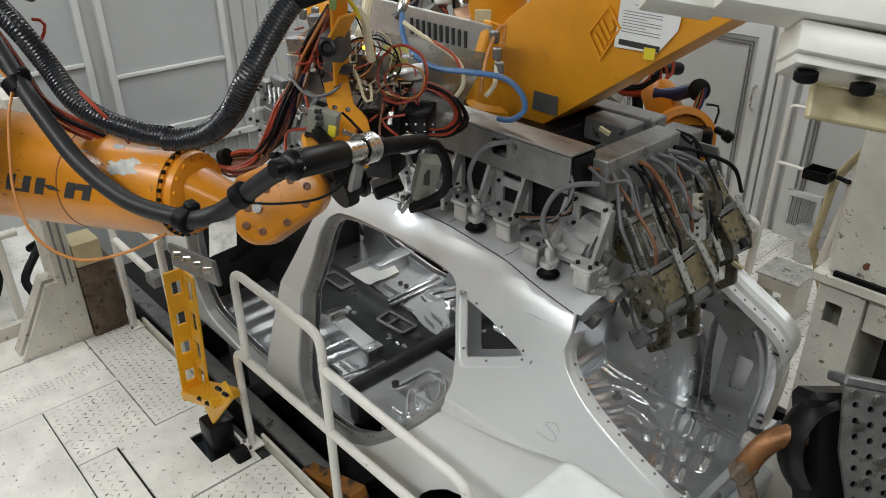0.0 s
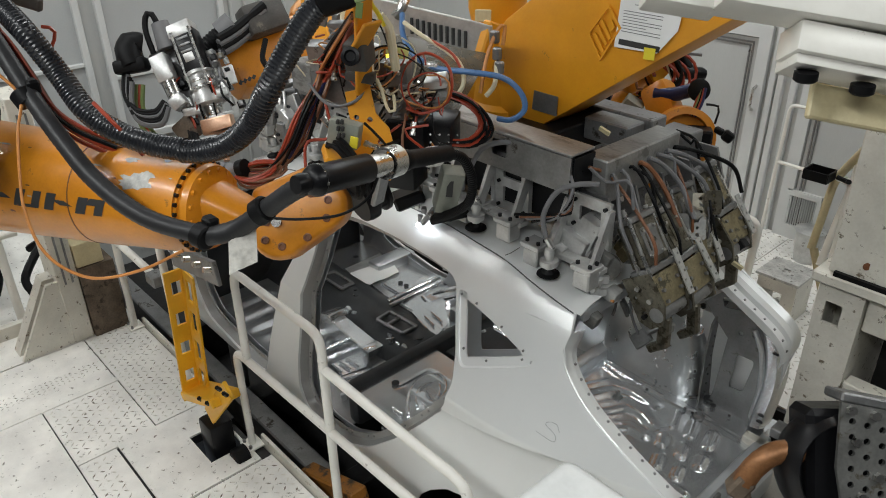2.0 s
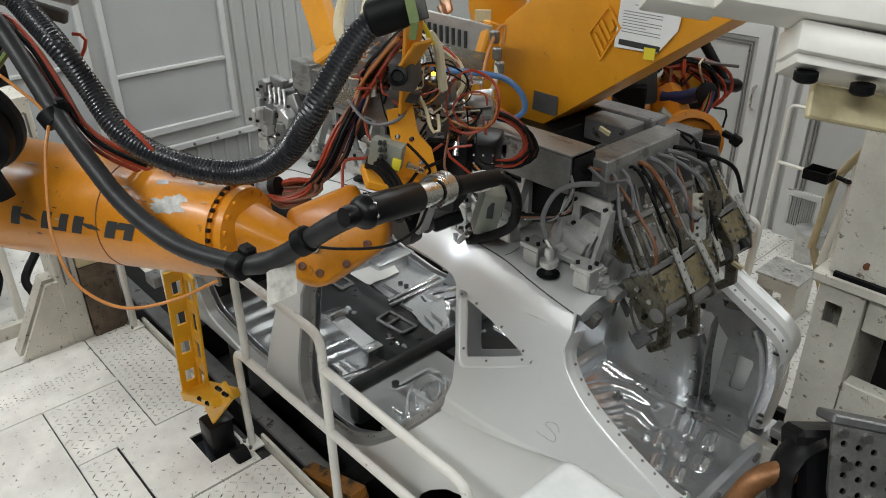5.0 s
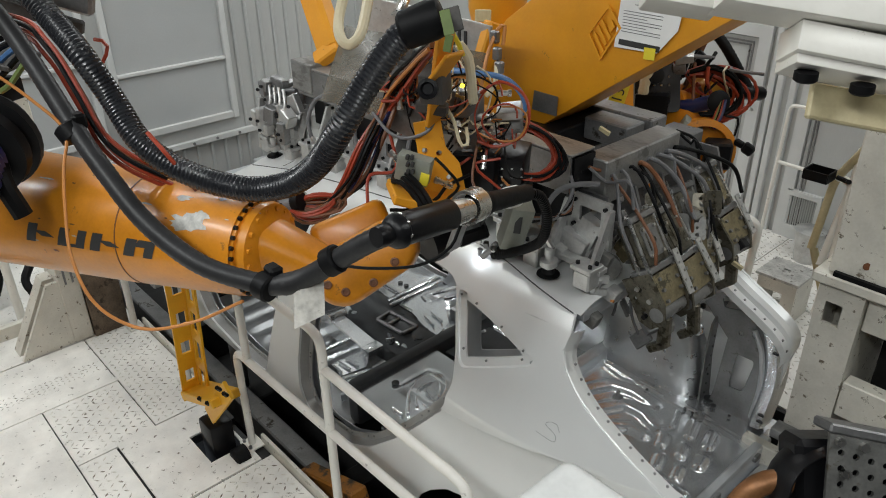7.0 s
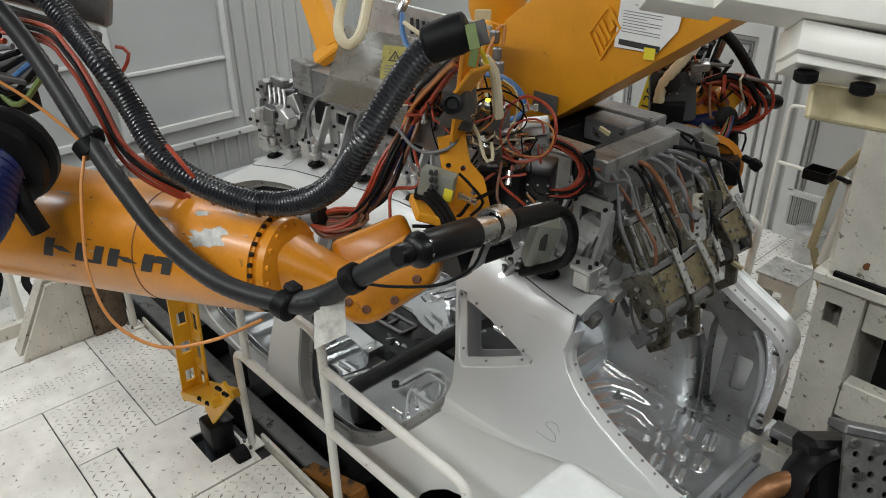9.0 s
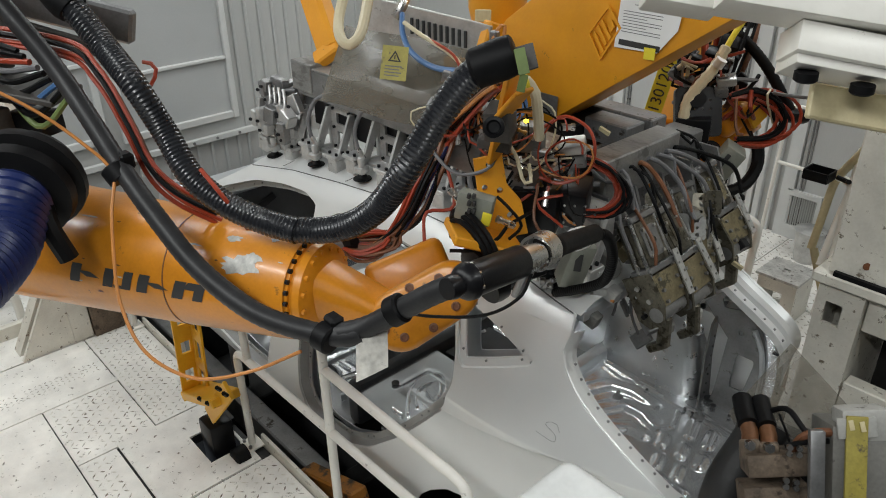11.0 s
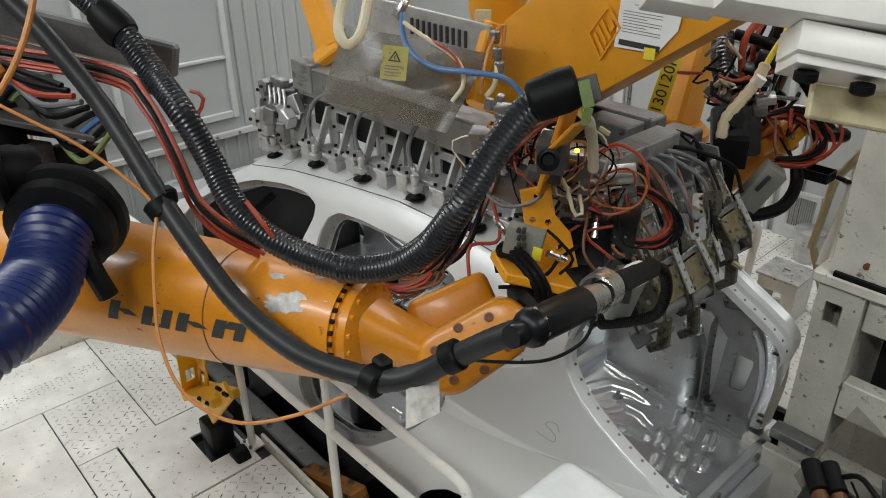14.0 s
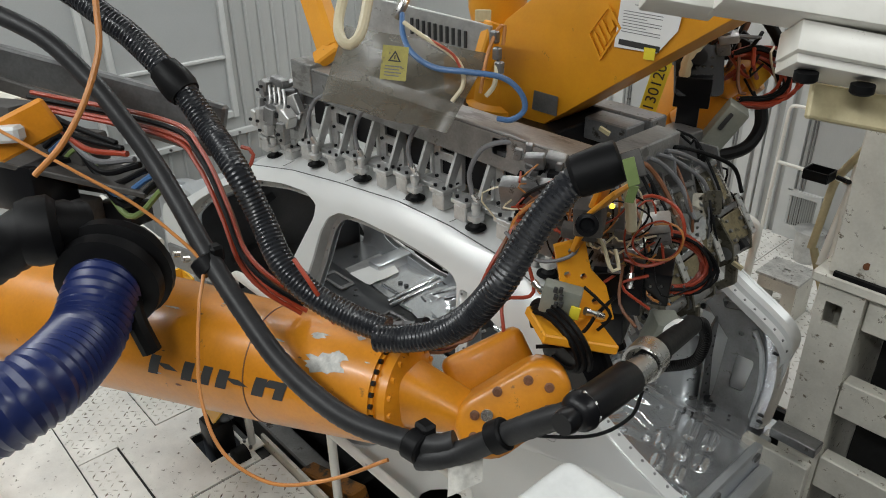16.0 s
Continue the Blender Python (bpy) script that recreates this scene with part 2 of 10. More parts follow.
# conveyor rails below the body
skid = thing("conveyor_skid", (-2.8, 2.5, -0.7), "dark greasy steel skid rails carrying the car body", "conveyor")
for y in (1.56, 3.4):
    bm = bmesh.new()
    span(bm, (-6.5, y - 0.06, -0.35), (1.0, y + 0.06, -0.12), 0.01)
    part("rail", bm, GREYSTEEL, skid)
for x in (-5.0, -3.9, -2.8, -1.7):
    bm = bmesh.new()
    span(bm, (x - 0.08, 1.5, -0.7), (x + 0.08, 3.46, -0.34), 0.01)
    part("cross_beam", bm, PIT, skid)
for x in (-4.1, -1.6):
    for y in (1.75, 3.25):
        bm = bmesh.new()
        rod(bm, (x, y, -0.4), (x, y, 0.04), 0.05)
        part("support_pin", bm, GREYSTEEL, skid)
bm = bmesh.new()
bar(bm, (-2.824, 1.500, -0.151), (-2.316, 1.500, 0.047), 0.10, 0.12, bevel=0.01)
tagged(part("clamp_block", bm, mat("greasy_orange_paint", (0.26, 0.105, 0.015), 0.5, vary=0.3, scale=10, dirt=(0.03, 0.025, 0.02), dirt_at=0.52, dirt_scale=9)), "greasy orange clamp block beside the pit edge", "clamp")
bm = bmesh.new()
bar(bm, (-2.42, 1.5, -0.7), (-2.42, 1.5, 0.0), 0.12, 0.1)
tagged(part("clamp_post", bm, PIT), "dark steel post under the clamp block", "post")

# walls
# dark colour for added, unseen enclosure faces that keep bounced fill low
HALL = mat("unseen_fill_cutter", (0.10, 0.10, 0.10), 0.7, vary=0.1, scale=1.5)


def wall(name, x0, y0, x1, y1, label, material=WALLM):
    t = thing(name, ((x0 + x1) / 2, (y0 + y1) / 2, 0), label, "wall", kind="structure")
    b = bmesh.new()
    span(b, (x0, y0, -0.75), (x1, y1, 4.9))
    part("sheet", b, material, t)
    return t


west = wall("wall_west", -7.2, -6, -7.0, 6.1, "light grey sheet metal enclosure wall with framed panels")
north = wall("wall_north", -7.0, 5.95, 6, 6.15, "light grey sheet metal enclosure wall with framed doors")
# east and south walls are out of view, added dark to hold fill down
wall("unseen_wall_east", 5.9, -6, 6.1, 5.95, "unseen dark wall added to cut bounced light", HALL)
wall("unseen_wall_south", -7.0, -6.2, 5.9, -6, "unseen dark wall added to cut bounced light", HALL)
# unseen ceiling, kept dark so less light bounces back
bm = bmesh.new()
span(bm, (-7.2, -6.2, 4.9), (6.1, 6.2, 5.0))
tagged(part("ceiling", bm, HALL), "unseen dark ceiling added to cut bounced light", "ceiling", kind="structure")

FRAME = mat("frame_paint", (0.60, 0.61, 0.60), 0.35, vary=0.04)
GLASS = mat("milky_panel", (0.44, 0.455, 0.455), 0.18, vary=0.05, scale=1.2, bump=0.0)


def west_window(y0, y1, z0, z1, mid, n):
    w = thing("window_%d" % n, (-7.0, (y0 + y1) / 2, z0), "milky glazed panel in a light grey metal frame", "window", kind="structure")
    for a, b in (((y0, z0), (y1, z0)), ((y0, mid), (y1, mid)), ((y0, z1), (y1, z1))):
        bm = bmesh.new()
        bar(bm, (-6.97, a[0] + 0.03, a[1]), (-6.97, b[0] - 0.03, b[1]), 0.06, 0.07 if a[1] != mid else 0.035, bevel=0.006)
        part("window_frame", bm, FRAME, w)
    for y in (y0, y1):
        bm = bmesh.new()
        bar(bm, (-6.968, y, z0 - 0.04), (-6.968, y, z1 + 0.04), 0.06, 0.06, (0, 1, 0), bevel=0.006)
        part("window_frame", bm, FRAME, w)
    for za, zb in ((z0 + 0.035, mid - 0.018), (mid + 0.018, z1 - 0.035)):
        bm = bmesh.new()
        span(bm, (-6.99, y0 + 0.03, za), (-6.975, y1 - 0.03, zb))
        part("pane", bm, GLASS, w)


west_window(2.27, 3.40, 0.56, 2.6, 1.14, 1)
west_window(0.75, 2.08, 0.60, 2.6, 1.30, 2)
west_window(-0.8, 0.6, 0.60, 2.6, 1.30, 3)
for i in range(16):
    y = 3.52 + i * 0.15
    bm = bmesh.new()
    bar(bm, (-6.99, y, -0.6), (-6.99, y, 3.6), 0.035, 0.03, (0, 1, 0), bevel=0.008)
    part("rib", bm, WALLM, west)
for i in range(9):
    y = 2.2 + i * 0.15
    bm = bmesh.new()
    bar(bm, (-6.99, y, -0.6), (-6.99, y, 0.33), 0.035, 0.03, (0, 1, 0), bevel=0.008)
    part("rib", bm, WALLM, west)
bm = bmesh.new()
bar(bm, (-6.96, 1.0, 0.36), (-6.96, 5.9, 0.36), 0.05, 0.06, bevel=0.005)
part("wall_rail", bm, FRAME, west)
for i in range(12):
    bm = bmesh.new()
    rod(bm, (-6.94, 2.4 + i * 0.25, 0.36), (-6.925, 2.4 + i * 0.25, 0.36), 0.015, n=6)
    part("bolt", bm, GREYSTEEL, west)

# north wall doors, posts and vent
def north_door(x0, x1, z0, z1, n, label):
    d = thing("door_%d" % n, ((x0 + x1) / 2, 5.95, z0), label, "door", kind="structure")
    bm = bmesh.new()
    plate(bm, rect(x0, z0, x1, z1), Matrix.Translation((0, 5.92, 0)) @ pose(0, 0, 0, 90), 0.04, [rect(x0 + 0.1, z0 + 0.1, x1 - 0.1, z1 - 0.1)])
    part("door_frame", bm, FRAME, d)
    bm = bmesh.new()
    span(bm, (x0 + 0.11, 5.925, z0 + 0.11), (x1 - 0.11, 5.945, z1 - 0.11), 0.004)
    part("leaf", bm, WALLM, d)
    for k in (0.14, 0.165):
        bm = bmesh.new()
        plate(bm, rect(x0 + k, z0 + k, x1 - k, z1 - k), Matrix.Translation((0, 5.92, 0)) @ pose(0, 0, 0, 90), 0.012, [rect(x0 + k + 0.012, z0 + k + 0.012, x1 - k - 0.012, z1 - k - 0.012)])
        part("seal", bm, GREYSTEEL, d)
    bm = bmesh.new()
    tube(bm, [(x1 - 0.05, 5.9, 1.0), (x1 - 0.05, 5.85, 1.03), (x1 - 0.05, 5.85, 1.17), (x1 - 0.05, 5.9, 1.2)], 0.012, 8)
    part("door_handle", bm, CHROME, d)
    return d


north_door(-4.1, -2.68, -0.02, 1.68, 1, "light grey framed sheet metal door in the enclosure wall")
north_door(-2.36, -1.3, -0.02, 2.05, 2, "light grey sheet metal door with a vent grille")
for x in (-2.62, -2.55, -2.44, -4.18, -4.3, -4.7, -5.1, -5.5):
    bm = bmesh.new()
    bar(bm, (x, 5.93, -0.02), (x, 5.93, 3.2), 0.05, 0.05, (0, 1, 0), bevel=0.006)
    part("post", bm, FRAME, north)
vent = thing("wall_vent", (-2.16, 5.92, 0.12), "light grey louvred vent grille low in the door", "vent")
bm = bmesh.new()
plate(bm, rect(-2.30, 0.08, -2.02, 0.42), Matrix.Translation((0, 5.905, 0)) @ pose(0, 0, 0, 90), 0.02, [rect(-2.27, 0.12, -2.05, 0.38)])
part("frame", bm, FRAME, vent)
for i in range(12):
    bm = bmesh.new()
    box(bm, (-2.262 + i * 0.018, 5.91, 0.25), (0.004, 0.02, 0.26), Euler((0, 0, 0.6)).to_matrix().to_4x4())
    part("slat", bm, FRAME, vent)
bm = bmesh.new()
span(bm, (-2.30, 5.90, 0.40), (-2.02, 5.94, 0.43))
part("rail", bm, FRAME, vent)

# ---- rails, posts and stands ----
def piped(name, runs, r, material, at, label, category, group="", feet=(), corner=0.06):
    """A welded tube rail: runs of points with rounded corners, and square foot plates."""
    t = thing(name, at, label, category, group)
    for run in runs:
        pts = [Vector(run[0])]
        for a, b, c in zip(run, run[1:], run[2:]):
            a, b, c = Vector(a), Vector(b), Vector(c)
            k = corner
            p, q = b + (a - b).normalized() * k, b + (c - b).normalized() * k
            pts += [p, (p + q) / 4 + b / 2, q]
        pts.append(Vector(run[-1]))
        full = []
        for a, b in zip(pts, pts[1:]):
            n = max(1, int((b - a).length / 0.08))
            full += [a.lerp(b, i / n) for i in range(n)]
        full.append(pts[-1])
        bm = bmesh.new()
        tube(bm, full, r, 12, 0.02)
        part("tube", bm, material, t)
    for f in feet:
        bm = bmesh.new()
        span(bm, (f[0] - 0.055, f[1] - 0.05, f[2]), (f[0] + 0.055, f[1] + 0.05, f[2] + 0.012), 0.002)
        part("foot_plate", bm, material, t)
        for dx in (-0.035, 0.035):
            bm = bmesh.new()
            rod(bm, (f[0] + dx, f[1] - 0.03, f[2] + 0.01), (f[0] + dx, f[1] - 0.03, f[2] + 0.03), 0.009, n=6)
            part("bolt", bm, GREYSTEEL, t)
    return t


RY = 1.32
piped("guard_rail", [
    [(-3.10, RY, 0.0), (-3.11, RY, 0.645), (-2.9, RY, 0.645), (-1.45, RY, 0.675), (-1.0, RY, 0.675)],
    [(-2.985, RY, 0.64), (-2.985, RY, 1.175), (-2.245, RY, 1.175), (-2.235, RY, 0.0)],
    [(-2.24, RY, 1.005), (-1.36, RY, 0.985), (-1.30, RY, 0.0)]],
    0.021, RAIL, (-2.2, RY, 0), "white painted tubular guard rail with chipped paint at the pit edge", "railing", "guard rails",
    feet=[(-3.10, RY, 0.0), (-2.235, RY, 0.0)], corner=0.075)
piped("guard_rail", [
    [(-4.72, 1.31, 0.0), (-4.70, 1.31, 0.98)],
    [(-4.70, 1.31, 0.70), (-4.05, 1.31, 0.69)],
    [(-3.88, 1.31, 0.0), (-3.89, 1.31, 1.0)],
    [(-4.75, 1.31, 0.98), (-3.85, 1.31, 1.0)]],
    0.024, RAIL, (-4.3, 1.31, 0), "white tubular guard rail post with a splice clamp", "railing", "guard rails",
    feet=[(-4.72, 1.31, 0.0), (-3.88, 1.31, 0.0)], corner=0.05)
bm = bmesh.new()
box(bm, (-4.05, 1.31, 0.68), (0.12, 0.09, 0.07), None, 0.008)
tagged(part("rail_clamp", bm, GREYSTEEL), "grey cast splice clamp on the guard rail", "clamp")
piped("guard_rail", [[(-2.2, 4.55, 0.72), (-1.91, 4.55, 0.72), (-1.93, 4.55, 0.0)], [(-2.2, 4.55, 0.35), (-1.93, 4.55, 0.33)]],
      0.028, RAIL, (-2.0, 4.55, 0), "white tubular guard rail hoop behind the car body", "railing", "guard rails", corner=0.1)
piped("guard_rail", [[(-5.05, 5.4, 0.0), (-5.05, 5.4, 1.66)], [(-4.2, 5.4, 0.0), (-4.2, 5.4, 1.66)], [(-5.05, 5.4, 1.62), (-4.2, 5.4, 1.64)], [(-5.05, 5.4, 1.32), (-4.2, 5.4, 1.34)], [(-5.05, 5.4, 0.8), (-4.2, 5.4, 0.8)]],
      0.026, RAIL, (-4.6, 5.4, 0), "white tubular guard rail before the back wall", "railing", "guard rails")
piped("guard_rail", [[(-2.31, 5.55, 0.0), (-2.28, 5.55, 1.22), (-2.1, 5.55, 1.22)], [(-2.30, 5.55, 0.765), (-1.5, 5.55, 0.745)], [(-1.5, 5.55, 0.0), (-1.5, 5.55, 1.22)]],
      0.014, RAIL, (-2.0, 5.55, 0), "white tubular gate rail before the vented door", "railing", "guard rails", corner=0.05)
OLD = mat("yellowed_paint", (0.58, 0.50, 0.30), 0.5, vary=0.15, dirt=(0.25, 0.2, 0.1), dirt_at=0.65, dirt_scale=10)
piped("ladder_rail", [[(-1.267, 3.713, 1.078), (-1.272, 3.824, 1.433), (-1.069, 3.646, 1.776)], [(-0.979, 3.614, 0.558), (-1.257, 3.724, 1.078)]],
      0.021, OLD, (-1.4, 4.2, 0), "yellowed tubular ladder rail by the white column", "railing", "ladder rails", corner=0.06)
piped("ladder_rail", [[(-1.092, 3.469, 0.851), (-1.136, 3.660, 1.149), (-1.166, 3.773, 1.646)], [(-1.176, 3.622, 1.050), (-1.192, 3.756, 1.239), (-1.171, 3.790, 1.462), (-1.293, 3.813, 1.449)]],
      0.019, RAIL, (-1.3, 4.1, 0), "white tubular ladder rail by the white column", "railing", "ladder rails", corner=0.06)
tray = thing("black_tray", (-1.318, 3.724, 1.479), "small open black plastic tray clipped to the ladder rail", "tray")
bm = bmesh.new()
c = V(*(-1.318, 3.724, 1.479))
for a, size in (((0, 0, -0.024), (0.12, 0.10, 0.006)), ((0.06, 0, 0), (0.006, 0.10, 0.05)), ((-0.06, 0, 0), (0.006, 0.10, 0.05)), ((0, 0.05, 0), (0.12, 0.006, 0.05)), ((0, -0.05, 0), (0.12, 0.006, 0.05))):
    box(bm, c + V(*a), size)
part("shell", bm, BLACK, tray)
bm = bmesh.new()
tube(bm, [c + V(0.08, 0.02, 0), c + V(0.14, 0.0, 0.0), c + V(0.16, -0.05, 0.02)], 0.012, 8)
part("clip", bm, BLACK, tray)

bucket = thing("bin", (-1.72, 5.5, 0), "small round grey metal bin by the vented door", "bin")
bm = bmesh.new()
lathe(bm, (-1.95, 5.62, 0.0), (0, 0, 1), [(0, 0.08), (0.25, 0.11), (0.27, 0.12), (0.28, 0.10)], 28)
part("shell", bm, PALE, bucket)
bm = bmesh.new()
lathe(bm, (-1.62, 5.6, 0.0), (0, 0, 1), [(0, 0.09), (0.5, 0.10), (0.53, 0.115), (0.56, 0.10)], 28)
tagged(part("canister", bm, RAIL), "tall white plastic canister by the vented door", "canister")

stool = thing("step_block", (-1.79, 4.84, 0), "white painted steel step block with a worn grey top", "step")
bm = bmesh.new()
plate(bm, rect(-1.87, 0, -1.60, 0.31), Matrix.Translation((0, 4.63, 0)) @ pose(0, 0, 0, 90), 0.02, [rect(-1.83, 0.08, -1.69, 0.22)])
part("front", bm, WHITE, stool)
for x in (-1.86, -1.61):
    bm = bmesh.new()
    span(bm, (x - 0.01, 4.641, 0), (x + 0.01, 4.89, 0.31), 0.003)
    part("side", bm, WHITE, stool)
bm = bmesh.new()
plate(bm, rect(-1.89, 4.61, -1.59, 4.91), Matrix.Translation((0, 0, 0.32)), 0.018, [rect(-1.77, 4.765, -1.72, 4.785)])
part("top", bm, mat("scuffed_white_plate", (0.46, 0.455, 0.43), 0.5, 0.1, vary=0.3, scale=12, bump=0.15, dirt=(0.10, 0.09, 0.075), dirt_at=0.58, dirt_scale=20), stool)

# white column to the right with its ledge, cross beams and dark recess
column = thing("column", (-0.78, 3.25, 0), "white painted steel column with cross beams and cut-outs", "column")
bm = bmesh.new()
plate(bm, rect(-0.95, -0.7, -0.765, 1.32), Matrix.Translation((0, 3.0, 0)) @ pose(0, 0, 0, 90), 0.02, [rect(-0.91, 1.13, -0.84, 1.235)])
part("front", bm, WHITE, column)
bm = bmesh.new()
span(bm, (-0.95, 3.012, -0.7), (-0.925, 3.5, 1.32), 0.003)
span(bm, (-0.79, 3.012, -0.7), (-0.765, 3.5, 1.32), 0.003)
span(bm, (-0.924, 3.2, -0.7), (-0.791, 3.22, 1.32))
part("side", bm, WHITE, column)
bm = bmesh.new()
span(bm, (-0.98, 2.95, 1.325), (-0.3, 3.5, 1.375), 0.008)
part("ledge", bm, WHITE, column)
bm = bmesh.new()
span(bm, (-0.93, 2.98, 1.378), (-0.3, 3.5, 2.75), 0.006)
part("upper_box", bm, WHITE, column)
bm = bmesh.new()
bar(bm, (-0.90, 2.965, 1.385), (-0.6, 2.965, 1.385), 0.02, 0.02)
part("gasket", bm, BLACK, column)
for z in (0.80, 0.37):
    bm = bmesh.new()
    span(bm, (-0.76, 2.99, z - 0.09), (0.5, 3.07, z + 0.09), 0.006)
    part("cross_beam", bm, WHITE, column)
bm = bmesh.new()
span(bm, (-0.76, 3.02, 1.14), (0.5, 3.10, 1.32), 0.006)
part("cross_beam", bm, WHITE, column)
bm = bmesh.new()
span(bm, (-0.6, 3.05, 0.9), (-0.57, 3.3, 1.11), 0.004)
part("web", bm, WHITE, column)
# black sheet stands in for the shade deep in the recess
bm = bmesh.new()
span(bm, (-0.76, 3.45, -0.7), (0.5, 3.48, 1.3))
part("recess_shade_panel", bm, PIT, column)
bm = bmesh.new()
tube(bm, [(-0.7, 3.36, 1.1), (-0.64, 3.35, 1.03), (-0.6, 3.36, 1.09), (-0.55, 3.35, 1.0), (-0.45, 3.36, 1.06)], 0.006, 6)
part("cable", bm, BLACK, column)
bm = bmesh.new()
span(bm, (-1.1, 2.93, -0.7), (-0.78, 2.985, 0.40), 0.005)
part("base", bm, WHITE, column)
bm = bmesh.new()
span(bm, (-0.97, 2.90, 0.50), (-0.76, 2.985, 0.55), 0.004)
part("bracket", bm, GREYSTEEL, column)
bm = bmesh.new()
rod(bm, (-0.793, 2.979, 1.454), (-0.790, 2.975, 1.454), 0.016, n=14)
part("rust_spot", bm, RUST, column)
bm = bmesh.new()
bar(bm, (-1.016, 3.437, 1.338), (-0.959, 3.310, 1.840), 0.03, 0.03, bevel=0.004)
tagged(part("cable_duct", bm, BLACK), "black cable duct along the white column", "duct")

# pale housing hanging close overhead
hood = thing("hanging_housing", (-0.601, 1.607, 2.609), "pale cream painted equipment housing hanging overhead", "housing")
for i, (a, b, w, h) in enumerate((((-0.772, 1.425, 2.724), (-0.432, 1.744, 2.651), 0.5, 0.13), ((-0.652, 1.510, 2.602), (-0.399, 1.741, 2.539), 0.4, 0.060), ((-0.650, 1.513, 2.566), (-0.395, 1.747, 2.504), 0.36, 0.038))):
    bm = bmesh.new()
    bar(bm, a, b, 0.10, h, (-0.344, 0.327, 0.880), 0.004, 2)
    part("panel", bm, RAIL, hood)
bm = bmesh.new()
bar(bm, (-0.889, 1.349, 2.687), (-0.782, 1.450, 2.664), 0.08, 0.05, (-0.344, 0.327, 0.880), 0.006, 2)
part("arm", bm, RAIL, hood)
bm = bmesh.new()
bar(bm, (-0.616, 1.581, 2.475), (-0.364, 1.813, 2.414), 0.02, 0.075, (-0.344, 0.327, 0.880), 0.004)
part("skirt", bm, OLD, hood)
for p in ((-0.600, 1.501, 2.540), (-0.517, 1.575, 2.517)):
    bm = bmesh.new()
    lathe(bm, V(*p) + V(0, 0, 0.012), (0, 0, -1), [(0, 0.023), (0.016, 0.023), (0.02, 0.018)], 20)
    part("rubber_foot", bm, BLACK, hood)
bm = bmesh.new()
bar(bm, (-0.526, 1.786, 2.726), V(*(-0.526, 1.786, 2.726)) + V(0, 0, 2.0), 0.08, 0.08)
part("hanger", bm, RAIL, hood)
gantry = thing("gantry_post", V(*(-0.586, 0.810, 2.023)).xy.to_3d(), "pale painted gantry post with a rounded cap", "post")
c = V(*(-0.586, 0.810, 2.023))
bm = bmesh.new()
span(bm, (c.x, c.y - 0.34, c.z - 0.09), (c.x + 0.34, c.y, c.z), 0.03, 4)
part("cap", bm, mat("milky_plastic", (0.56, 0.57, 0.56), 0.4, vary=0.08, scale=12), gantry)
bm = bmesh.new()
rod(bm, (c.x + 0.17, c.y - 0.17, 0.0), (c.x + 0.17, c.y - 0.17, c.z - 0.088), 0.05)
part("post", bm, RAIL, gantry)

# column, rust plate and machine beyond the left rail
gate = thing("gate_frame", (-4.85, 0.95, 0), "white painted steel gate frame with a gusset foot", "frame")
bm = bmesh.new()
plate(bm, [(0.60, 0.0), (0.98, 0.0), (0.98, 0.48), (0.86, 0.48)], Matrix.Translation((-4.82, 0, 0)) @ Matrix(((0, 0, 1, 0), (1, 0, 0, 0), (0, 1, 0, 0), (0, 0, 0, 1))), 0.03)
part("gusset", bm, WHITE, gate)
bm = bmesh.new()
plate(bm, [(0.60, 0.0), (0.86, 0.48), (0.95, 0.48), (0.95, 0.0)], Matrix.Translation((-4.95, 0, 0)) @ Matrix(((0, 0, 1, 0), (1, 0, 0, 0), (0, 1, 0, 0), (0, 0, 0, 1))), 0.12)
part("gusset", bm, WHITE, gate)
bm = bmesh.new()
span(bm, (-5.1, 0.93, 0), (-4.80, 1.06, 1.7), 0.006)
part("upright", bm, WHITE, gate)
for y in (0.975, 1.02):
    bm = bmesh.new()
    span(bm, (-4.80, y - 0.006, 0.45), (-4.79, y + 0.006, 1.6))
    part("slot_rail", bm, GREYSTEEL, gate)
RUSTP = mat("rusty_plate", (0.14, 0.105, 0.075), 0.7, 0.2, vary=0.45, scale=9, bump=0.3, dirt=(0.05, 0.035, 0.025), dirt_at=0.55, dirt_scale=12)
bm = bmesh.new()
span(bm, (-5.0, 1.065, 0.0), (-4.78, 1.295, 0.53), 0.003)
part("rust_panel", bm, RUSTP, gate, "rust brown steel panel")
bm = bmesh.new()
span(bm, (-5.0, 1.065, 0.535), (-4.79, 1.24, 0.70), 0.004)
part("cover", bm, OLD, gate)
bm = bmesh.new()
span(bm, (-5.2, -2.0, 0.0), (-5.15, 0.93, 0.10), 0.003)
part("toe_board", bm, WHITE, gate)
piped("guard_rail", [[(-5.35, -1.0, 0.66), (-5.35, 0.88, 0.67)], [(-5.35, 0.75, 0.0), (-5.35, 0.75, 0.95)]], 0.03, RAIL, (-5.35, 0, 0), "white tubular guard rail behind the gate frame", "railing", "guard rails")
unit = thing("dress_pack_unit", (-5.9, 0.5, 0), "dark covered machine unit with hoses behind the toe board", "machine")
bm = bmesh.new()
span(bm, (-6.3, -0.6, 0), (-5.75, 0.62, 0.42), 0.05, 3)
part("cover", bm, BLACKBOX, unit)
bm = bmesh.new()
span(bm, (-6.5, 0.1, 0), (-6.0, 0.62, 0.70), 0.01)
part("cabinet", bm, WALLM, unit)
